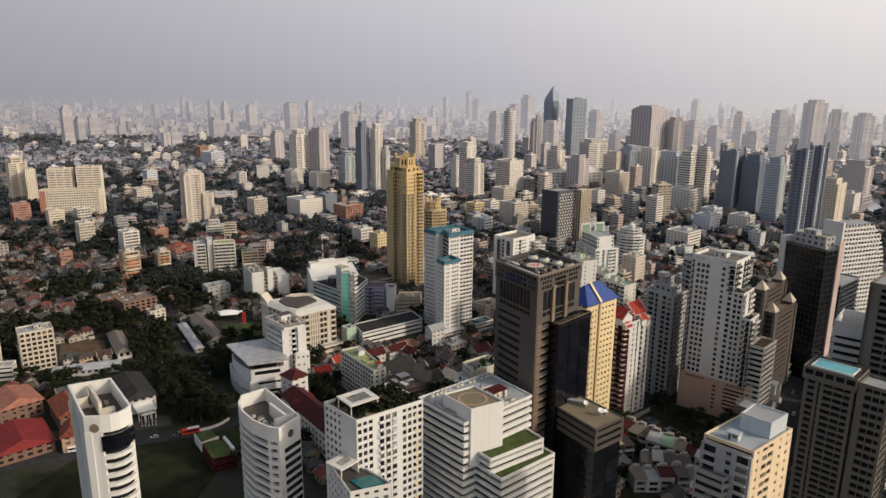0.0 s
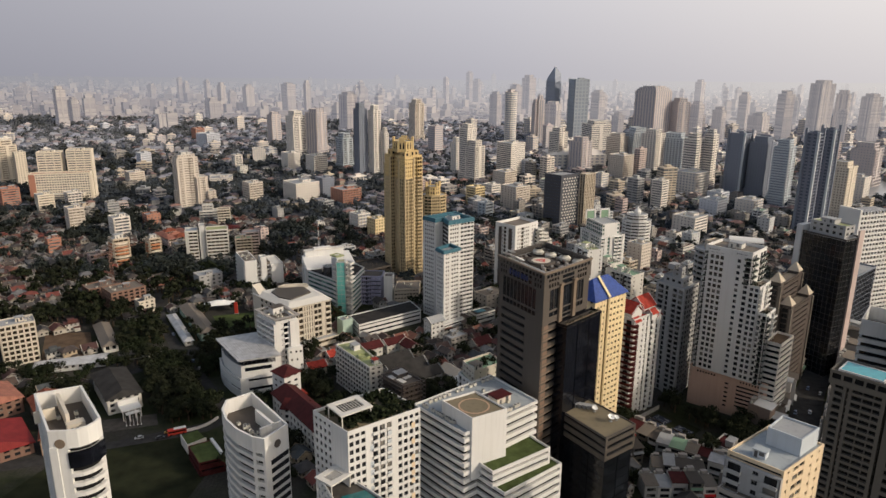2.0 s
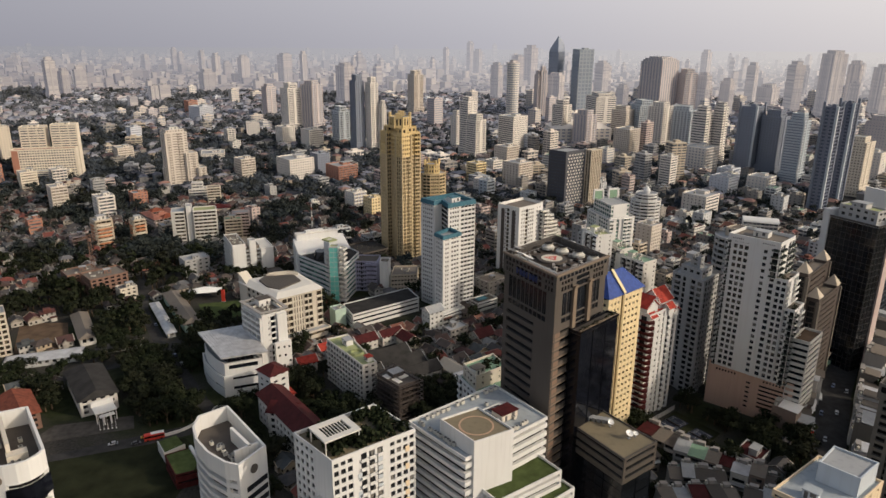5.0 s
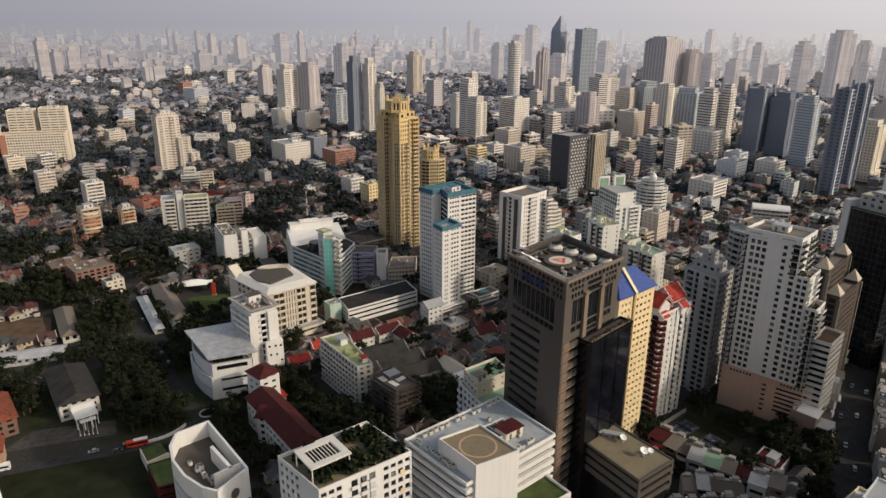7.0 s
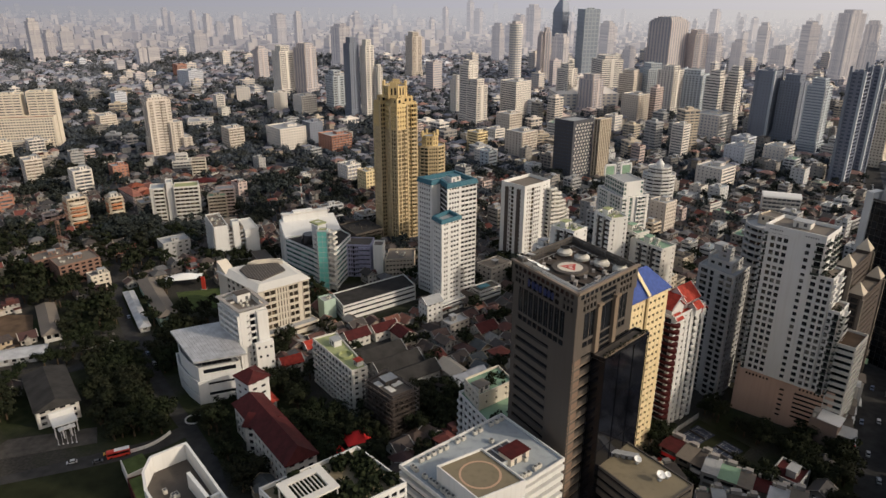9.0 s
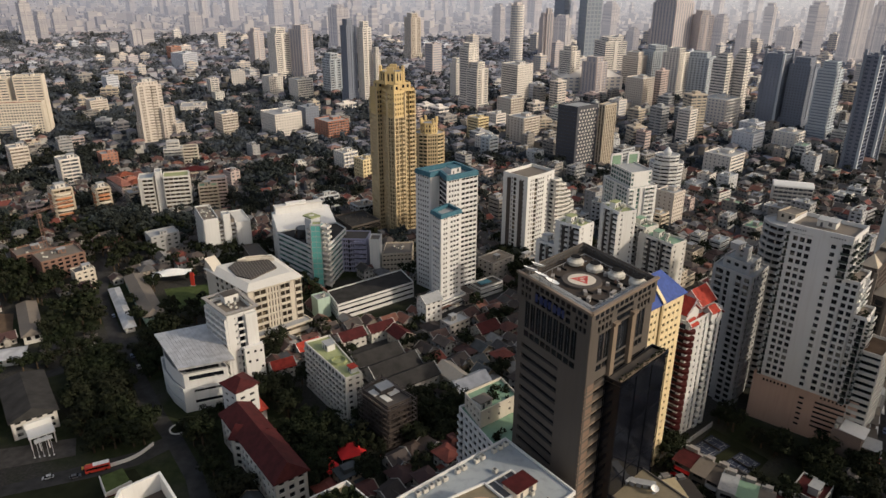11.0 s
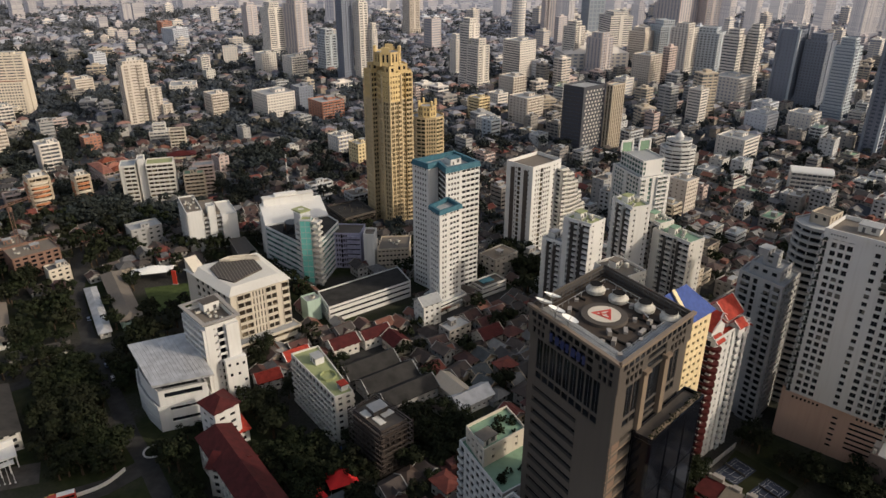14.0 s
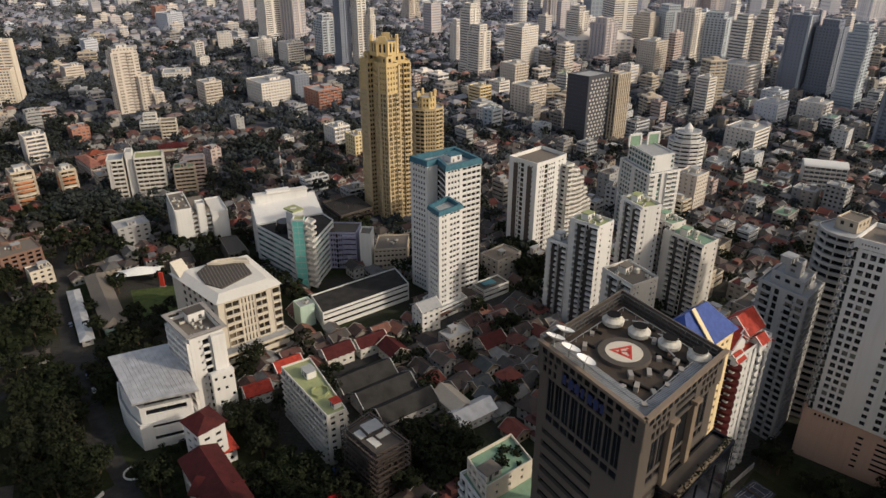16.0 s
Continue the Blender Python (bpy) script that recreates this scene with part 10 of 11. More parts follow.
def house_meshes():
    made = []
    rnd = random.Random(11)
    for k in range(10):
        w, d, h = rnd.uniform(6.5, 10.5), rnd.uniform(5.6, 8.2), rnd.choice((3.2, 3.2, 5.6, 6.0))
        walls, roof = Build(), Build()
        walls.box(-w / 2, w / 2, -d / 2, d / 2, 0, h)
        if k % 3 == 0:
            walls.box(w * 0.1, w * 0.5, -d / 2 - 2.4, -d / 2, 0, 2.8)
            roof.box(w * 0.1 - 0.4, w * 0.5 + 0.4, -d / 2 - 3.0, -d / 2 + 0.1, 2.8, 3.02)
        for s in range(int(w / 2.6)):
            x = -w / 2 + 1.3 + s * 2.6
            for z in ((1.0,) if h < 4 else (1.0, 4.2)):
                walls.box(x - 0.6, x + 0.6, -d / 2 - 0.06, -d / 2 + 0.1, z, z + 1.3, 1)
                walls.box(x - 0.6, x + 0.6, d / 2 - 0.1, d / 2 + 0.06, z, z + 1.3, 1)
        for s in range(int(d / 3)):
            y = -d / 2 + 1.5 + s * 3
            for z in ((1.0,) if h < 4 else (1.0, 4.2)):
                walls.box(w / 2 - 0.1, w / 2 + 0.06, y - 0.6, y + 0.6, z, z + 1.3, 1)
                walls.box(-w / 2 - 0.06, -w / 2 + 0.1, y - 0.6, y + 0.6, z, z + 1.3, 1)
        ring = [(-w / 2, -d / 2), (w / 2, -d / 2), (w / 2, d / 2), (-w / 2, d / 2)]
        if k in (1, 2, 4, 5, 7, 8):
            gable(roof, ring, h + 0.3, d * 0.36, 0.8, 0, 1)
            if k in (1, 5, 7):
                # a cross gable over the front
                gable(roof, [(-w * 0.28, -d * 0.72), (w * 0.16, -d * 0.72), (w * 0.16, d * 0.05), (-w * 0.28, d * 0.05)], h + 0.25, d * 0.26, 0.5, 0, 1)
                walls.box(-w * 0.24, w * 0.12, -d * 0.68, -d / 2, 0, h)
        elif k == 9:
            roof.box(-w / 2 - 0.3, w / 2 + 0.3, -d / 2 - 0.3, d / 2 + 0.3, h, h + 0.3)
            roof.box(-w / 4, w / 4, -d / 4, d / 4, h + 0.3, h + 2.4)
        else:
            hip_roof(roof, ring, h + 0.2, d * 0.30, 1.0, 0, 0.9 * d / w)
        made.append((walls.mesh("wall", [M["wall_mix"], M["glass"]]), roof.mesh("roof", [M["roof_mix"], M["wall_mix"]]), max(w, d) * 0.62))
    return made


HOUSES = house_meshes()
HOUSE_SPOTS = []


def put_house(x, y, k, turn):
    wall, roof, r = HOUSES[k]
    t = thing("house", x, y, HOUSE_LABELS[k], "house", "small houses between the towers", 0, turn)
    part("wall", wall, None, t)
    part("roof", roof, None, t)
    taken(x, y, r * 0.85)


def append_mesh(b, me, m, offset=0):
    """Adds a finished mesh to a gathering of faces, moved by m."""
    k = len(b.v)
    b.v += [tuple(m @ v.co) for v in me.vertices]
    b.f += [tuple(k + i for i in p.vertices) for p in me.polygons]
    b.m += [p.material_index + offset for p in me.polygons]


HOUSE_LABELS = [
    "small plastered house with a hipped tile roof and porch", "two-storey plastered house with a gabled tile roof and pale verges",
    "plastered house with a steep gabled tile roof", "plastered house with a tiled hip roof and a flat porch",
    "narrow plastered house under a gabled tile roof", "small plastered house with a gabled tile roof",
    "plastered house with hipped roof and front porch", "two-storey house with a gabled tile roof and pale verges",
    "plastered house with a gabled tile roof and side windows", "flat-roofed plastered house with a stair box on top"]


def grove(x, y):
    """Dense trees stand here, and no houses."""
    return any((x - a) ** 2 + (y - b) ** 2 < r * r for a, b, r in ((14, 534, 17), (20, 546, 16), (8, 552, 14), (30, 540, 12), (-60, 362, 20), (-30, 372, 15), (-8, 372, 16), (-290, 600, 26), (-215, 605, 20), (-250, 585, 20), (-330, 640, 22), (-420, 790, 55), (-470, 840, 45), (-330, 830, 40), (-250, 1000, 50)))


def fill_houses():
    rnd = random.Random(21)
    count = 0
    walls, roofs = Build(), Build()
    for ring_y in range(292, 800, 10):
        for i in range(-78, 62):
            x, y = i * 10.4 + (ring_y % 20) * 0.5 + rnd.uniform(-2.6, 2.6), ring_y + rnd.uniform(-2.6, 2.6)
            if not in_view(x, y):
                continue
            # more garden and fewer houses on the leafy side
            if x < -60 and noise.noise(Vector((x * 0.012, y * 0.012, 3))) > (0.24 if y > 560 else 0.05 if y > 480 else -0.12):
                continue
            if x < -150 and y < 420 and rnd.random() < 0.6:
                continue
            if x > 70 and y < 420 and rnd.random() < 0.6:
                continue
            if (x + 172) ** 2 + (y - 360) ** 2 < 34 ** 2:
                continue
            if grove(x, y):
                continue
            k = rnd.randrange(10)
            if not free(x, y, HOUSES[k][2] * 0.72):
                continue
            turn = rnd.choice((45, 135, -45, 42, 50, 130)) + rnd.uniform(-4, 4)
            if count < 220:
                put_house(x, y, k, turn)
                count += 1
            else:
                append_mesh(walls, HOUSES[k][0], pose(x, y, 0, 0, 0, turn))
                append_mesh(roofs, HOUSES[k][1], pose(x, y, 0, 0, 0, turn))
                taken(x, y, HOUSES[k][2] * 0.85)
    for _ in range(900):
        x, y = rnd.uniform(-110, 75), rnd.uniform(405, 560)
        k = rnd.choice((1, 2, 4, 5, 7, 8))
        if grove(x, y) or not free(x, y, HOUSES[k][2] * 0.60):
            continue
        turn = rnd.choice((40, 130, -50, 44, 134)) + rnd.uniform(-4, 4)
        append_mesh(walls, HOUSES[k][0], pose(x, y, 0, 0, 0, turn))
        append_mesh(roofs, HOUSES[k][1], pose(x, y, 0, 0, 0, turn))
        taken(x, y, HOUSES[k][2] * 0.72)
    tagged(new("house_walls", walls.mesh("house_walls", [M["wall_isl"], M["glass"]])), "plastered walls of many small houses with dark windows", "houses", "", "stuff")
    tagged(new("house_roofs", roofs.mesh("house_roofs", [M["roof_isl"], M["wall_isl"]])), "brown, grey and red tile roofs of many small houses", "roofs", "", "stuff")


def fill_blocks():
    """Shop-houses and mid-rise blocks, each a building of its own near by."""
    rnd = random.Random(33)
    made = 0
    for _ in range(5200):
        y = rnd.uniform(300, 1250)
        x = rnd.uniform(-0.8 * y, 0.64 * y)
        side_share = 1.0 if x > 0.04 * y else (0.18 if x > -0.25 * y else 0.06)
        if rnd.random() > side_share or made >= 290 or (x < -60 and y < 480):
            continue
        w, d, h = rnd.uniform(8, 20), rnd.uniform(7, 14), rnd.choice((7, 7, 10, 10, 10, 13, 13, 16, 20))
        if x < 0:
            h = min(h, 19)
        if y < 420:
            h = min(h, 13)
        if not free(x, y, max(w, d) * 0.60):
            continue
        made += 1
        wall = rnd.choice(("offwhite", "concrete", "concrete", "beige", "concrete", "palegrey", "rose", "concrete", "grey", "grey", "grey"))
        face = rnd.choice((("grid", 3.4, 0.55, 0.5, 0.4), ("ribbon", 0.45, 0.3), ("loggia", 4.5, 0.8, 0.4), ("grid", 4.6, 0.4, 0.42, 0.5)))
        turn = rnd.choice((45, 135, 42, 50)) + rnd.uniform(-3, 3)
        t = thing("apartment_block", x, y, BLOCK_LABELS[wall], "building", "low blocks along the streets")
        taken(x, y, max(w, d) * 0.58)
        # past 650 the glass is the haze-lightened one
        block(t, ring_of(x, y, w, d, turn), 0, h, 3.2, [face, rnd.choice((face, ("grid", 4.2, 0.4, 0.42, 0.6), ("blank",))), face, face], wall, "glass_mid" if y > 650 else "glass", parapet=0.9, roof=rnd.choice(("roof_grey", "roof_grey", "roof_brown", "roof_dark", "roof_brown", "roof_blue", "roof_green", "tile_maroon")))
        roof_box(t, x + rnd.uniform(-2, 2), y + rnd.uniform(-2, 2), rnd.uniform(3, 6), rnd.uniform(2.5, 4), h, rnd.uniform(2, 3.2), turn, wall)
        if rnd.random() < 0.5 and y < 900:
            roof_tank(t, x + rnd.uniform(-3, 3), y + rnd.uniform(-3, 3), h, rnd.uniform(0.8, 1.3), 2)


BLOCK_LABELS = {
    "white": "white mid-rise block with rows of windows and a flat roof", "offwhite": "off-white mid-rise block with a weathered flat roof",
    "beige": "beige mid-rise block with window rows", "cream": "cream mid-rise block with window rows", "palegrey": "pale grey mid-rise block with a plant room on top",
    "grey": "grey mid-rise block with a flat roof", "concrete": "raw concrete mid-rise block with stained walls", "rose": "dusty rose mid-rise block with window rows"}


def tree_meshes(leaves, grow, limbs):
    made = []
    rnd = random.Random(41)
    for k in range(7):
        trunk, crown = Build(), Build()
        h = rnd.uniform(4, 6)
        trunk.cone(0, 0, 0, h * 0.6, 0.42, 0.30, 7)
        lobes = []
        for j in range(rnd.randint(6, 8)):
            a = j * 2.4 + rnd.uniform(-0.4, 0.4)
            r = rnd.uniform(1.2, 3.4)
            tip = Vector((r * math.cos(a), r * math.sin(a), h + rnd.uniform(-0.6, 2.6)))
            base = Vector((0, 0, h * 0.55))
            side_v = Vector((0.12, 0.05, 0))
            if limbs:
                trunk.hexa([base - side_v, base + Vector((0.05, -0.12, 0)), base + side_v, base + Vector((-0.05, 0.12, 0))],
                           [tip - side_v * 0.4, tip + Vector((0.02, -0.05, 0)), tip + side_v * 0.4, tip + Vector((-0.02, 0.05, 0))])
            lobes.append((tip, rnd.uniform(1.5, 2.5)))
        for c, r in lobes:
            for _ in range(leaves):
                dv = Vector((rnd.gauss(0, 1), rnd.gauss(0, 1), rnd.gauss(0.15, 0.8))).normalized()
                p = c + Vector((dv.x, dv.y, dv.z * 0.75)) * r * rnd.uniform(0.55, 1.08)
                nrm = (dv + Vector((rnd.uniform(-0.6, 0.6), rnd.uniform(-0.6, 0.6), rnd.uniform(-0.2, 0.7)))).normalized()
                t1 = nrm.orthogonal().normalized()
                t2 = nrm.cross(t1)
                ang, sz = rnd.uniform(0, 6.28), rnd.uniform(0.45, 0.95) * grow
                a1 = (t1 * math.cos(ang) + t2 * math.sin(ang)) * sz
                a2 = (t2 * math.cos(ang) - t1 * math.sin(ang)) * sz * 0.7
                crown.quad([p - a1, p + a2, p + a1, p - a2])
        made.append((trunk.mesh("trunk", [M["bark"]]), crown.mesh("crown", [M["leaf"]])))
    return made


TREES = tree_meshes(95, 0.62, True)
SMALL_TREES = tree_meshes(24, 1.15, False)


def put_tree(x, y, k, turn, size):
    t = thing("tree", x, y, "broad tropical tree with a dense dark green crown", "tree", "trees among the houses", 0, turn)
    t.scale = (size, size, size)
    part("trunk", TREES[k][0], None, t)
    part("crown", TREES[k][1], None, t)


def fill_trees():
    rnd = random.Random(51)
    count = 0
    crowns, trunks, hazed = Build(), Build(), Build()
    groves = [(-168, 354, 13, 40), (-10, 362, 16, 40), (10, 340, 9, 16), (126, 346, 11, 40), (108, 376, 8, 14), (112, 330, 6, 8), (128, 330, 8, 12), (-176, 390, 24, 130), (-190, 374, 12, 30), (-200, 412, 12, 30), (-232, 375, 14, 30), (-212, 335, 7, 10), (-146, 344, 6, 10), (-98, 352, 8, 14), (-84, 360, 8, 14), (-70, 352, 10, 16), (-34, 388, 8, 14), (-95, 385, 9, 16), (-155, 352, 9, 12), (-146, 366, 7, 8), (-128, 352, 7, 8), (-178, 352, 9, 10), (-185, 405, 12, 14), (-155, 400, 14, 14), (-100, 322, 12, 14), (-126, 372, 6, 6), (-118, 342, 15, 22), (-190, 330, 10, 8), (-225, 350, 20, 22), (118, 372, 12, 16), (126, 350, 16, 26), (140, 345, 12, 16), (70, 362, 8, 8), (-5, 470, 14, 12), (10, 512, 15, 40), (18, 532, 16, 46), (-60, 362, 18, 34), (-250, 588, 24, 50), (-290, 602, 24, 50),
              (-44, 384, 12, 14), (-60, 335, 12, 16), (-40, 470, 8, 8), (-240, 420, 14, 12), (-226, 455, 10, 10), (-180, 445, 8, 8), (-235, 560, 26, 22), (20, 540, 16, 14), (-215, 405, 14, 12), (-205, 300, 8, 5), (-218, 314, 6, 14), (-232, 330, 6, 10), (-213, 306, 4, 6), (14, 534, 15, 30), (8, 552, 12, 20), (30, 540, 9, 12)]
    spots = []
    for cx, cy, r, n in groves:
        for _ in range(n):
            a, q = rnd.uniform(0, 6.28), r * math.sqrt(rnd.random())
            spots.append((cx + q * math.cos(a), cy + q * math.sin(a), 2.0))
    for _ in range(9500):
        y = 292 + (800 - 292) * rnd.random() ** 0.8
        x = rnd.uniform(-0.8 * y - 10, 0.62 * y + 10)
        leafy = 0.9 if x < -20 else 0.45
        if rnd.random() < leafy:
            spots.append((x, y, 3.2))
    hall_a, hall_b = Vector((-193, 348)), Vector((-223, 384))
    hall_u = (hall_b - hall_a).normalized()
    for x, y, gap in spots:
        if not in_view(x, y):
            continue
        along = (Vector((x, y)) - hall_a).dot(hall_u)
        off = abs((Vector((x, y)) - hall_a).cross(hall_u))
        if -30 < along < 50 and off < 14.5:
            continue
        if -312 < x < -244 and 386 < y < 470 and rnd.random() < 0.9:
            continue
        if x + 0.75 * y < 85 and x < -166 and 300 < y < 350:
            continue
        if not free(x, y, gap - 1.2):
            continue
        k, turn, size = rnd.randrange(7), rnd.uniform(0, 360), rnd.uniform(0.8, 1.45)
        if count < 230 and y < 440:
            put_tree(x, y, k, turn, size)
            count += 1
        else:
            m = pose(x, y, 0, 0, 0, turn) @ Matrix.Scale(size, 4)
            # crowns past 540 or so take the haze-lifted green
            append_mesh(crowns if y < 540 + 60 * rnd.random() else hazed, (TREES if y < 430 else SMALL_TREES)[k][1], m)
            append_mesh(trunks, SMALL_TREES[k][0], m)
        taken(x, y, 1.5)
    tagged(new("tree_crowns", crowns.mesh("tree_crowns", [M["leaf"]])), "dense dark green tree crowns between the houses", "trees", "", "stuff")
    tagged(new("hazed_tree_crowns", hazed.mesh("hazed_tree_crowns", [M["leaf_haze"]])), "haze-dulled green tree crowns among small houses", "trees", "", "stuff")
    tagged(new("tree_trunks", trunks.mesh("tree_trunks", [M["bark"]])), "grey-brown tree trunks between the houses", "trees", "", "stuff")


def far_town():
    """The low town beyond: houses, blocks and woods too many to count."""
    rnd = random.Random(61)
    roofs, walls, woods, blocks = Build(), Build(), Build(), Build()
    pale_roofs, pale_walls = Build(), Build()
    near_taken = [(a, b, c) for a, b, c in TAKEN if b > 640]
    cell = {}
    for a, b, c in near_taken:
        for i in range(int((a - c) // 60), int((a + c) // 60) + 1):
            for j in range(int((b - c) // 60), int((b + c) // 60) + 1):
                cell.setdefault((i, j), []).append((a, b, c))

    def clear(x, y, r):
        return all((x - a) ** 2 + (y - b) ** 2 > (c + r) ** 2 for a, b, c in cell.get((int(x // 60), int(y // 60)), ()))

    def far_spot(y0, y1):
        y = y0 + (y1 - y0) * rnd.random()
        return rnd.uniform(-0.80 * y - 20, 0.62 * y + 20), y

    # houses
    for n, y0, y1 in ((1900, 740, 1150), (2100, 1150, 1450), (3400, 1450, 1960)):
        for _ in range(n):
            x, y = far_spot(y0, y1)
            grow = 1 if y < 1300 else 1.4
            if rnd.random() < (0.35 if x > 0.1 * y else (0.55 if x < -0.12 * y and y < 1500 else 0.0)):
                continue
            if x < -0.15 * y and noise.noise(Vector((x * 0.006, y * 0.006, 8))) > 0.18:
                continue
            if not clear(x, y, 6 * grow):
                continue
            w, d, h = rnd.uniform(8, 15) * grow, rnd.uniform(7, 11) * grow, rnd.choice((3.5, 6.5, 7, 9))
            ring = ring_of(x, y, w, d, rnd.choice((45, 135, 40, 52)) + rnd.uniform(-8, 8))
            # houses past 1250 or so take the haze-paled colours
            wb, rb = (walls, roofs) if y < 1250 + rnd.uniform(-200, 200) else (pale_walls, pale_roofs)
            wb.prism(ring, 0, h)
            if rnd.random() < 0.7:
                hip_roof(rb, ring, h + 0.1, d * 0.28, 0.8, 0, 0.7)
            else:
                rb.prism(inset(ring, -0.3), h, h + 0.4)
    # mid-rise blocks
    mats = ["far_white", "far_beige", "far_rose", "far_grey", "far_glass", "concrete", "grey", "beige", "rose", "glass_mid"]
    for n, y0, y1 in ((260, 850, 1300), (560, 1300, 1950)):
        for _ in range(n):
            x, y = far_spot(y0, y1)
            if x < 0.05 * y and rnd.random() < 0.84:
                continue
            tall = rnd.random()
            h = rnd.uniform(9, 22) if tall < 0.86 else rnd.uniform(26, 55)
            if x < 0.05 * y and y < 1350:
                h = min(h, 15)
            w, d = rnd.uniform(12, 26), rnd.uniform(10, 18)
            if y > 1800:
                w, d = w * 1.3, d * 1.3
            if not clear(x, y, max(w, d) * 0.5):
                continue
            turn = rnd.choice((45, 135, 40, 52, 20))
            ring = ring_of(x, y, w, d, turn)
            # blocks past 1300 take haze-paled paint and glass
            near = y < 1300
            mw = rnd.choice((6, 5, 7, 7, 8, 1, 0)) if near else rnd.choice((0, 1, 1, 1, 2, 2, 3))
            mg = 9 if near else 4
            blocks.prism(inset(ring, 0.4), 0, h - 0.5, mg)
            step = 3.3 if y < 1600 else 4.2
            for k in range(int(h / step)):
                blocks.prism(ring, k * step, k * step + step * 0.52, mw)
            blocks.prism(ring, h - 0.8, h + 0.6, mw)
            for q in range(4):
                p0, p1 = Vector(ring[q]), Vector(ring[(q + 1) % 4])
                length = (p1 - p0).length
                u = (p1 - p0) / length
                for s in range(1, max(2, int(length / 6))):
                    o = length * s / max(2, int(length / 6))
                    blocks.slab(tuple(p0), tuple(u), (u.y, -u.x), o - 0.5, o + 0.5, -0.4, -0.02, 0, h, mw)
            blocks.prism(ring_of(x, y, w * 0.35, d * 0.4, turn), h + 0.6, h + 3.6, mw)
    # woods
    ico = []
    g = (1 + 5 ** 0.5) / 2
    for a, b in ((1, g), (-1, g), (1, -g), (-1, -g)):
        ico += [Vector((0, a, b)), Vector((a, b, 0)), Vector((b, 0, a))]
    ico = [v.normalized() for v in ico]
    tris = []
    for i in range(12):
        for j in range(i + 1, 12):
            for k in range(j + 1, 12):
                if all((ico[p] - ico[q]).length < 1.1 for p, q in ((i, j), (j, k), (i, k))):
                    tris.append((i, j, k) if (ico[j] - ico[i]).cross(ico[k] - ico[i]).dot(ico[i]) > 0 else (i, k, j))
    far_woods = Build()
    for n, y0, y1 in ((7600, 700, 1200), (5600, 1200, 1960)):
        for _ in range(n):
            x, y = far_spot(y0, y1)
            if x > 0.12 * y and rnd.random() < 0.5:
                continue
            if noise.noise(Vector((x * 0.006, y * 0.006, 8))) < -0.12 and rnd.random() < 0.7:
                continue
            if not clear(x, y, 2):
                continue
            big = 1.0 if y < 1200 else (1.5 if y < 2100 else 2.2)
            # treetops past 1200 or so take the palest green, for haze
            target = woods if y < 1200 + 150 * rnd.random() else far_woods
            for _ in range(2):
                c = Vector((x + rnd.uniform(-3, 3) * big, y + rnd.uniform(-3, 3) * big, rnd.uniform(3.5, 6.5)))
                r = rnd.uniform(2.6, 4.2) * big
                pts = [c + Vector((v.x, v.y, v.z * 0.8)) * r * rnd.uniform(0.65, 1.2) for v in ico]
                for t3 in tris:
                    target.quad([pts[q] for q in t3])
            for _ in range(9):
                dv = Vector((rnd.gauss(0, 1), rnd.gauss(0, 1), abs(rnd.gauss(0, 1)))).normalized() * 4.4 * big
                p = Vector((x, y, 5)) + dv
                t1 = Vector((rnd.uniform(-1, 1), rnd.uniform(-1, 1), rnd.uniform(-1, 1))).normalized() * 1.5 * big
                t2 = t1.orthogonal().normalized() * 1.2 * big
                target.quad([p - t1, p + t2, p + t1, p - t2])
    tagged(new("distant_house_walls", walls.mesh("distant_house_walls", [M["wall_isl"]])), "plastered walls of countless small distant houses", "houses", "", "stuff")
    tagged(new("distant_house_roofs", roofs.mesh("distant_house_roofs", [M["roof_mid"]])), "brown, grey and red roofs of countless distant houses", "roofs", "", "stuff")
    tagged(new("dusty_house_walls", pale_walls.mesh("dusty_house_walls", [M["wall_haze"]])), "pale walls of countless small houses far off", "houses", "", "stuff")
    tagged(new("dusty_house_roofs", pale_roofs.mesh("dusty_house_roofs", [M["roof_haze"]])), "haze-pale grey and rose roofs of countless houses far off", "roofs", "", "stuff")
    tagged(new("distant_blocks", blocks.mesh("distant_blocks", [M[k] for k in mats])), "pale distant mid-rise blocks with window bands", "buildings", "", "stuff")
    tagged(new("woods", woods.mesh("woods", [M["leaf_mid"]])), "haze-greyed green treetops between distant houses", "trees", "", "stuff")
    tagged(new("distant_woods", far_woods.mesh("distant_woods", [M["leaf_far"]])), "haze-pale green treetops far off", "trees", "", "stuff")


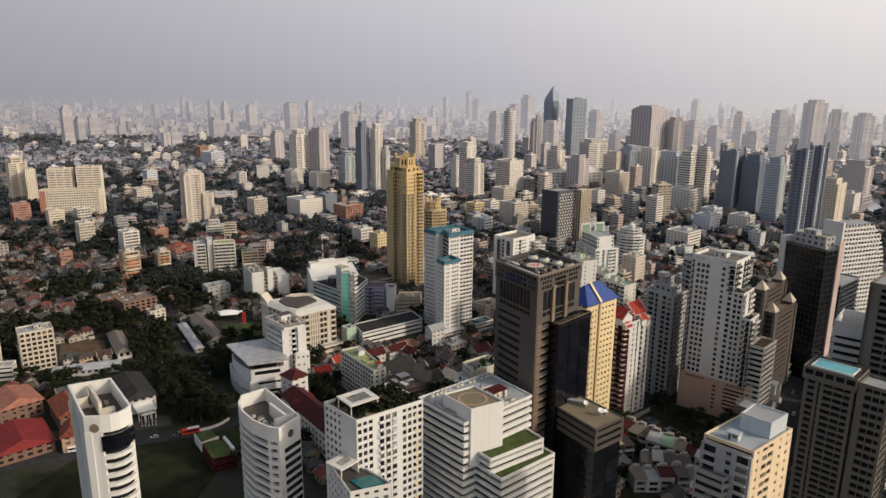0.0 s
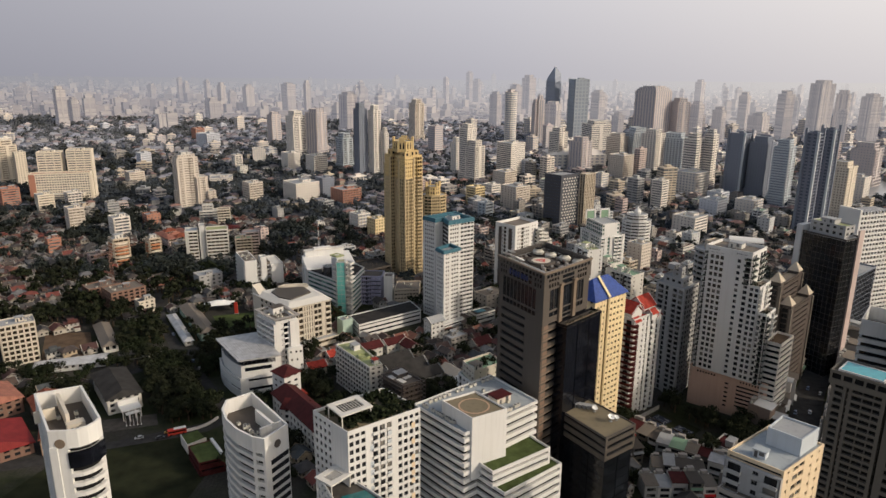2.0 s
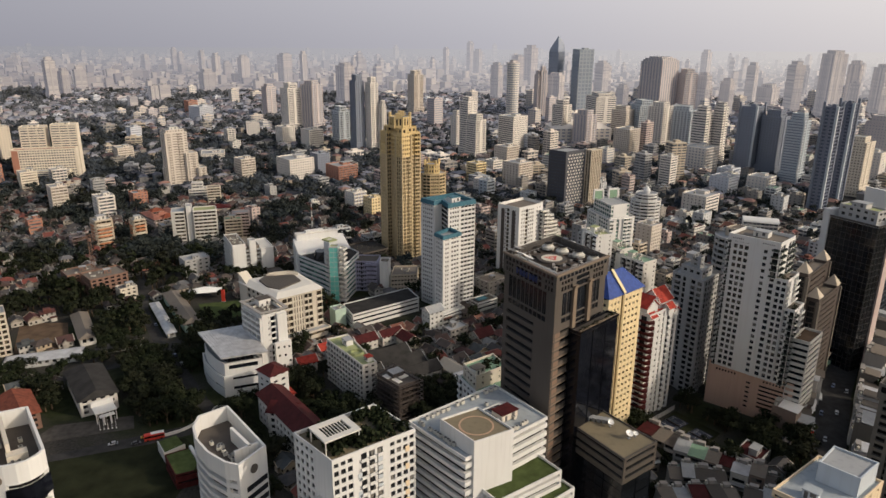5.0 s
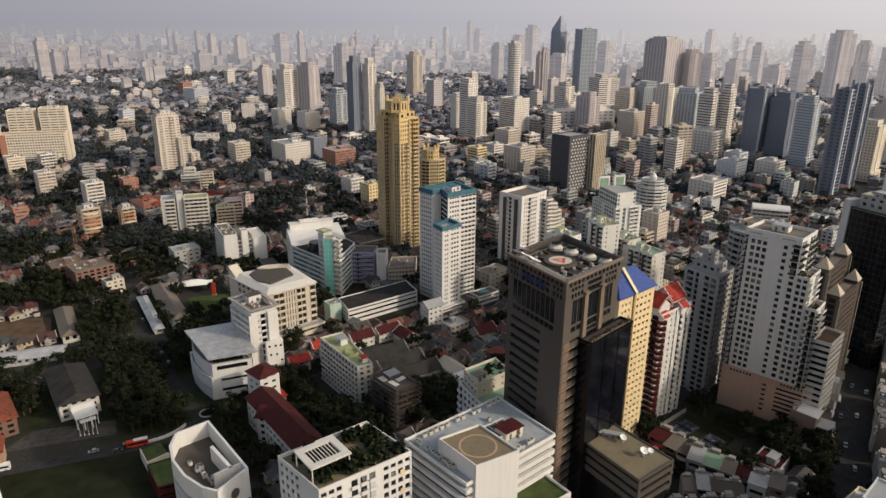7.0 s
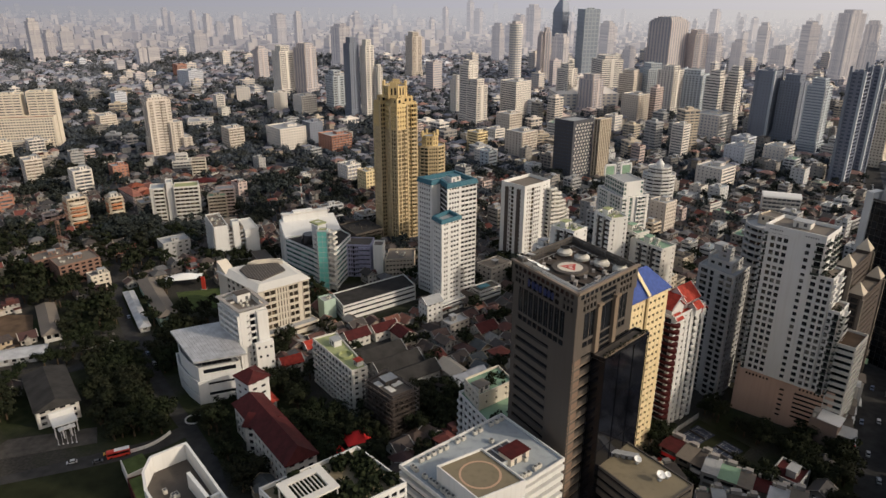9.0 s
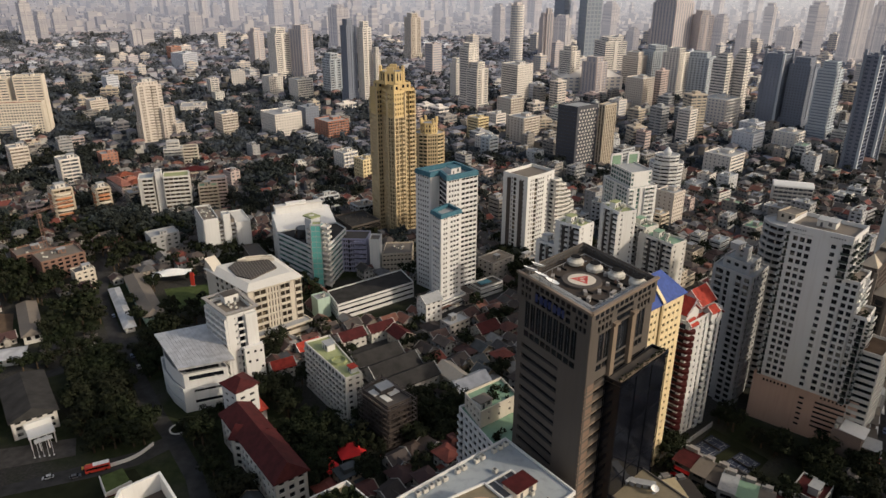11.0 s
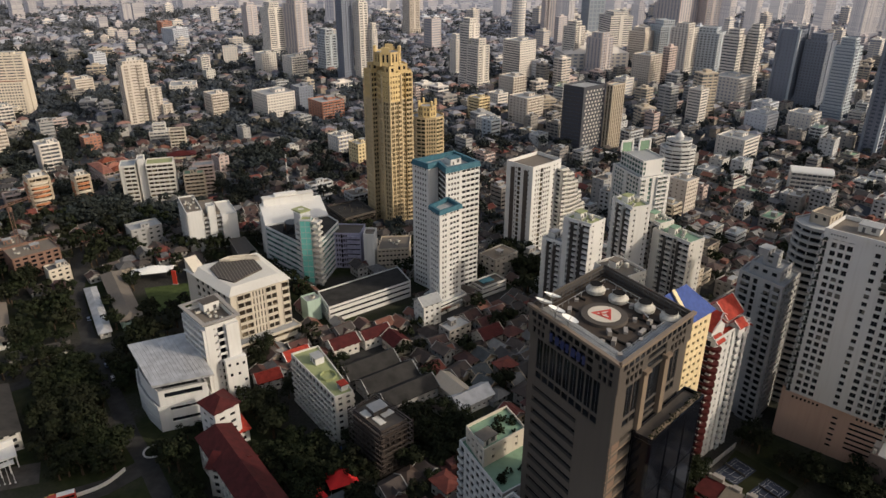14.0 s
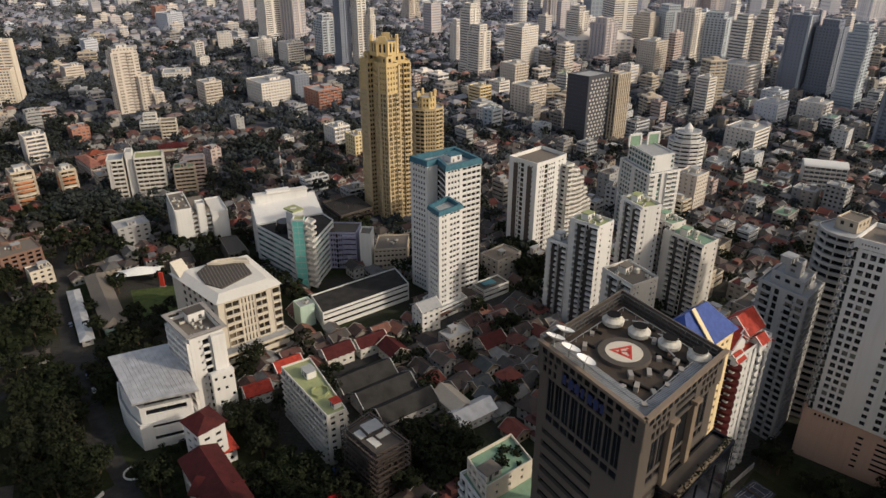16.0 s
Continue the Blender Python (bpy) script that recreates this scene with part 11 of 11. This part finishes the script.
def backdrop():
    """The last town and skyline before the horizon, a plain distance whose smog is a glow in its material."""
    rnd = random.Random(71)
    town, plain_far = distance_material("haze_glow_town", 0.34), distance_material("haze_glow_plain", 0.13)
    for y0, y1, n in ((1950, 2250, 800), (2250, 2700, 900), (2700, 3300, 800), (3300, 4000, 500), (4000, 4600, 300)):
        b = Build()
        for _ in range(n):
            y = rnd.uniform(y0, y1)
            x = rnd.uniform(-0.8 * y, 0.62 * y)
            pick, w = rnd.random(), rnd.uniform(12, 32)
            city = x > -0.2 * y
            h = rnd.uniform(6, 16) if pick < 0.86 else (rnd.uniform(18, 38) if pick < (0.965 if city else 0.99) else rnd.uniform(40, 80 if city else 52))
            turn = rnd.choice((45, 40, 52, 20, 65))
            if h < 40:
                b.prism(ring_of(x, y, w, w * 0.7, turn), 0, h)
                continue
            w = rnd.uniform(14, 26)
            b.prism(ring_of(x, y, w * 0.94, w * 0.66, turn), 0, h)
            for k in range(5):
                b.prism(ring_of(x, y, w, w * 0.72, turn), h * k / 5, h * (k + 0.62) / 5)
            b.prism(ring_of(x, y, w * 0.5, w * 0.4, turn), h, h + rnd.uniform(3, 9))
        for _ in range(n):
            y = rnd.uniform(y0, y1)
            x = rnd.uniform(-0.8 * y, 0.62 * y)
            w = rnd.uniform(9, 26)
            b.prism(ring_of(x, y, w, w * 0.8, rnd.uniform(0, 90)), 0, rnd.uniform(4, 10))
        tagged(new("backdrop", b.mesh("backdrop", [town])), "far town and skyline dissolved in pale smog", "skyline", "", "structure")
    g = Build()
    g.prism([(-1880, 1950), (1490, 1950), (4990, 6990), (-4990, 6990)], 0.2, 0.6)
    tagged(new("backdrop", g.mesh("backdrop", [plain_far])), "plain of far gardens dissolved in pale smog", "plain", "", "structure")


def car_thing():
    t = thing("car", 0, 0, "small parked or driving saloon car", "car", "cars on the roads")
    b = Build()
    b.hexa([(-2.1, -0.85, 0.3), (2.1, -0.85, 0.3), (2.1, 0.85, 0.3), (-2.1, 0.85, 0.3)], [(-2.05, -0.8, 0.85), (2.0, -0.8, 0.8), (2.0, 0.8, 0.8), (-2.05, 0.8, 0.85)])
    b.hexa([(-1.35, -0.72, 1.30), (0.55, -0.72, 1.30), (0.55, 0.72, 1.30), (-1.35, 0.72, 1.30)], [(-1.2, -0.62, 1.45), (0.4, -0.62, 1.45), (0.4, 0.62, 1.45), (-1.2, 0.62, 1.45)])
    part("body", b, M["car_mix"], t)
    b = Build()
    b.hexa([(-1.8, -0.78, 0.84), (1.2, -0.78, 0.82), (1.2, 0.78, 0.82), (-1.8, 0.78, 0.84)], [(-1.35, -0.7, 1.30), (0.55, -0.7, 1.30), (0.55, 0.7, 1.30), (-1.35, 0.7, 1.30)])
    part("window_band", b, M["glass_dark"], t)
    for x in (-1.3, 1.3):
        for y in (-0.8, 0.8):
            b = Build()
            ring = [(x + 0.33 * math.cos(a * math.pi / 5), 0.33 + 0.33 * math.sin(a * math.pi / 5)) for a in range(10)]
            b.hexa([(p, y - 0.1, q) for p, q in ring], [(p, y + 0.1, q) for p, q in ring])
            part("wheel", b, M["rubber"], t)
    return t


def traffic():
    rnd = random.Random(81)
    first = car_thing()
    spots = []
    for pts, lanes, gap in (([(138, 300), (160, 350), (188, 405), (222, 462), (260, 530), (310, 640), (380, 800)], (-5, -1.8, 1.8, 5), 13), ([(-205, 306), (-146, 339)], (-2, 2), 20),
                            ([(-136, 352), (-150, 367), (-176, 400), (-204, 434), (-238, 482)], (-2.6, 2.6), 14), ([(-78, 412), (-45, 436), (-10, 462), (30, 495)], (-1.8, 1.8), 16)):
        for p, q in zip(pts, pts[1:]):
            p, q = Vector(p), Vector(q)
            u = (q - p).normalized()
            for lane in lanes:
                s = rnd.uniform(2, gap)
                while s < (q - p).length - 3:
                    c = p + u * s + Vector((u.y, -u.x)) * lane
                    spots.append((c.x, c.y, math.degrees(math.atan2(u.y, u.x)) + (180 if lane < 0 else 0)))
                    s += rnd.uniform(gap * 0.6, gap * 1.8)
    spots = rnd.sample(spots, 46)
    x, y, a = spots[0]
    first.matrix_basis = pose(x, y, 0.075, 0, 0, a)
    for x, y, a in spots[1:]:
        copy_thing(first, pose(x, y, 0.075, 0, 0, a))
    for x, y, a, m, lab in ((-158, 331, 29, "red_plain", "red and white bus standing at the lawn"), (-208, 309, 25, "white_plain", "white bus standing on the campus road")):
        t = thing("bus", x, y, lab, "bus", "", 0.06, a)
        b = Build()
        b.box(-4.5, 4.5, -1.2, 1.2, 0.4, 3.0)
        b.box(-4.3, 4.3, -1.0, 1.0, 3.0, 3.2)
        part("body", b, M[m], t)
        b = Build()
        b.box(-4.2, 4.2, -1.24, 1.24, 1.6, 2.5)
        part("window_band", b, M["glass_dark"], t)
        b = Build()
        b.box(-1.5, 4.4, -1.1, 1.1, 3.2, 3.35)
        part("roof_panel", b, M["white_plain"], t)
        for wx in (-3, 3):
            b = Build()
            ring = [(wx + 0.45 * math.cos(q * math.pi / 5), 0.45 + 0.45 * math.sin(q * math.pi / 5)) for q in range(10)]
            b.hexa([(p, -1.22, q) for p, q in ring], [(p, 1.22, q) for p, q in ring])
            part("wheel", b, M["rubber"], t)


def canopy(name, x, y, w, d, z, rise, mat, label, turn):
    t = thing(name, x, y, label, "canopy", "", 0, turn)
    b = Build()
    n = 8
    for i in range(n):
        for j in range(n):
            def q(u, v):
                return (w * (u / n - 0.5), d * (v / n - 0.5), z + rise * math.sin(math.pi * u / n) * math.sin(math.pi * v / n))
            b.quad([q(i, j), q(i + 1, j), q(i + 1, j + 1), q(i, j + 1)])
    part("canopy", b, M[mat], t)
    for sx in (-1, 1):
        for sy in (-1, 1):
            b = Build()
            b.cone(sx * w * 0.47, sy * d * 0.47, 0, z, 0.12, 0.1, 8)
            part("post", b, M["steel"], t)
    taken(x, y, max(w, d) * 0.5)


canopy("tent", -58.5, 345.5, 11, 10, 4.6, 2.6, "red_canvas", "bright red domed canvas tent on posts", 30)
canopy("awning", -65, 336, 9, 6, 4.0, 0.8, "red_canvas", "red canvas awning beside a tent", -45)
canopy("awning", -57, 362, 10, 6, 3.6, 0.8, "blue_canvas", "dark blue canvas awning under trees", 20)
canopy("sun_sail", -204, 507, 24, 9, 5, 3, "white_plain", "white curved tent roof beside the pitch", 20)
t = thing("sign_tower", -188, 500, "red standing panel beside a small pitch", "sign")
b = Build()
b.box(-1.2, 1.2, -0.4, 0.4, 0, 9)
part("panel", b, M["red_plain"], t)
b = Build()
b.box(-1.6, 1.6, -0.8, 0.8, 0, 0.5)
part("base", b, M["concrete"], t)

fill_blocks()
fill_houses()
fill_trees()
far_town()
backdrop()
traffic()
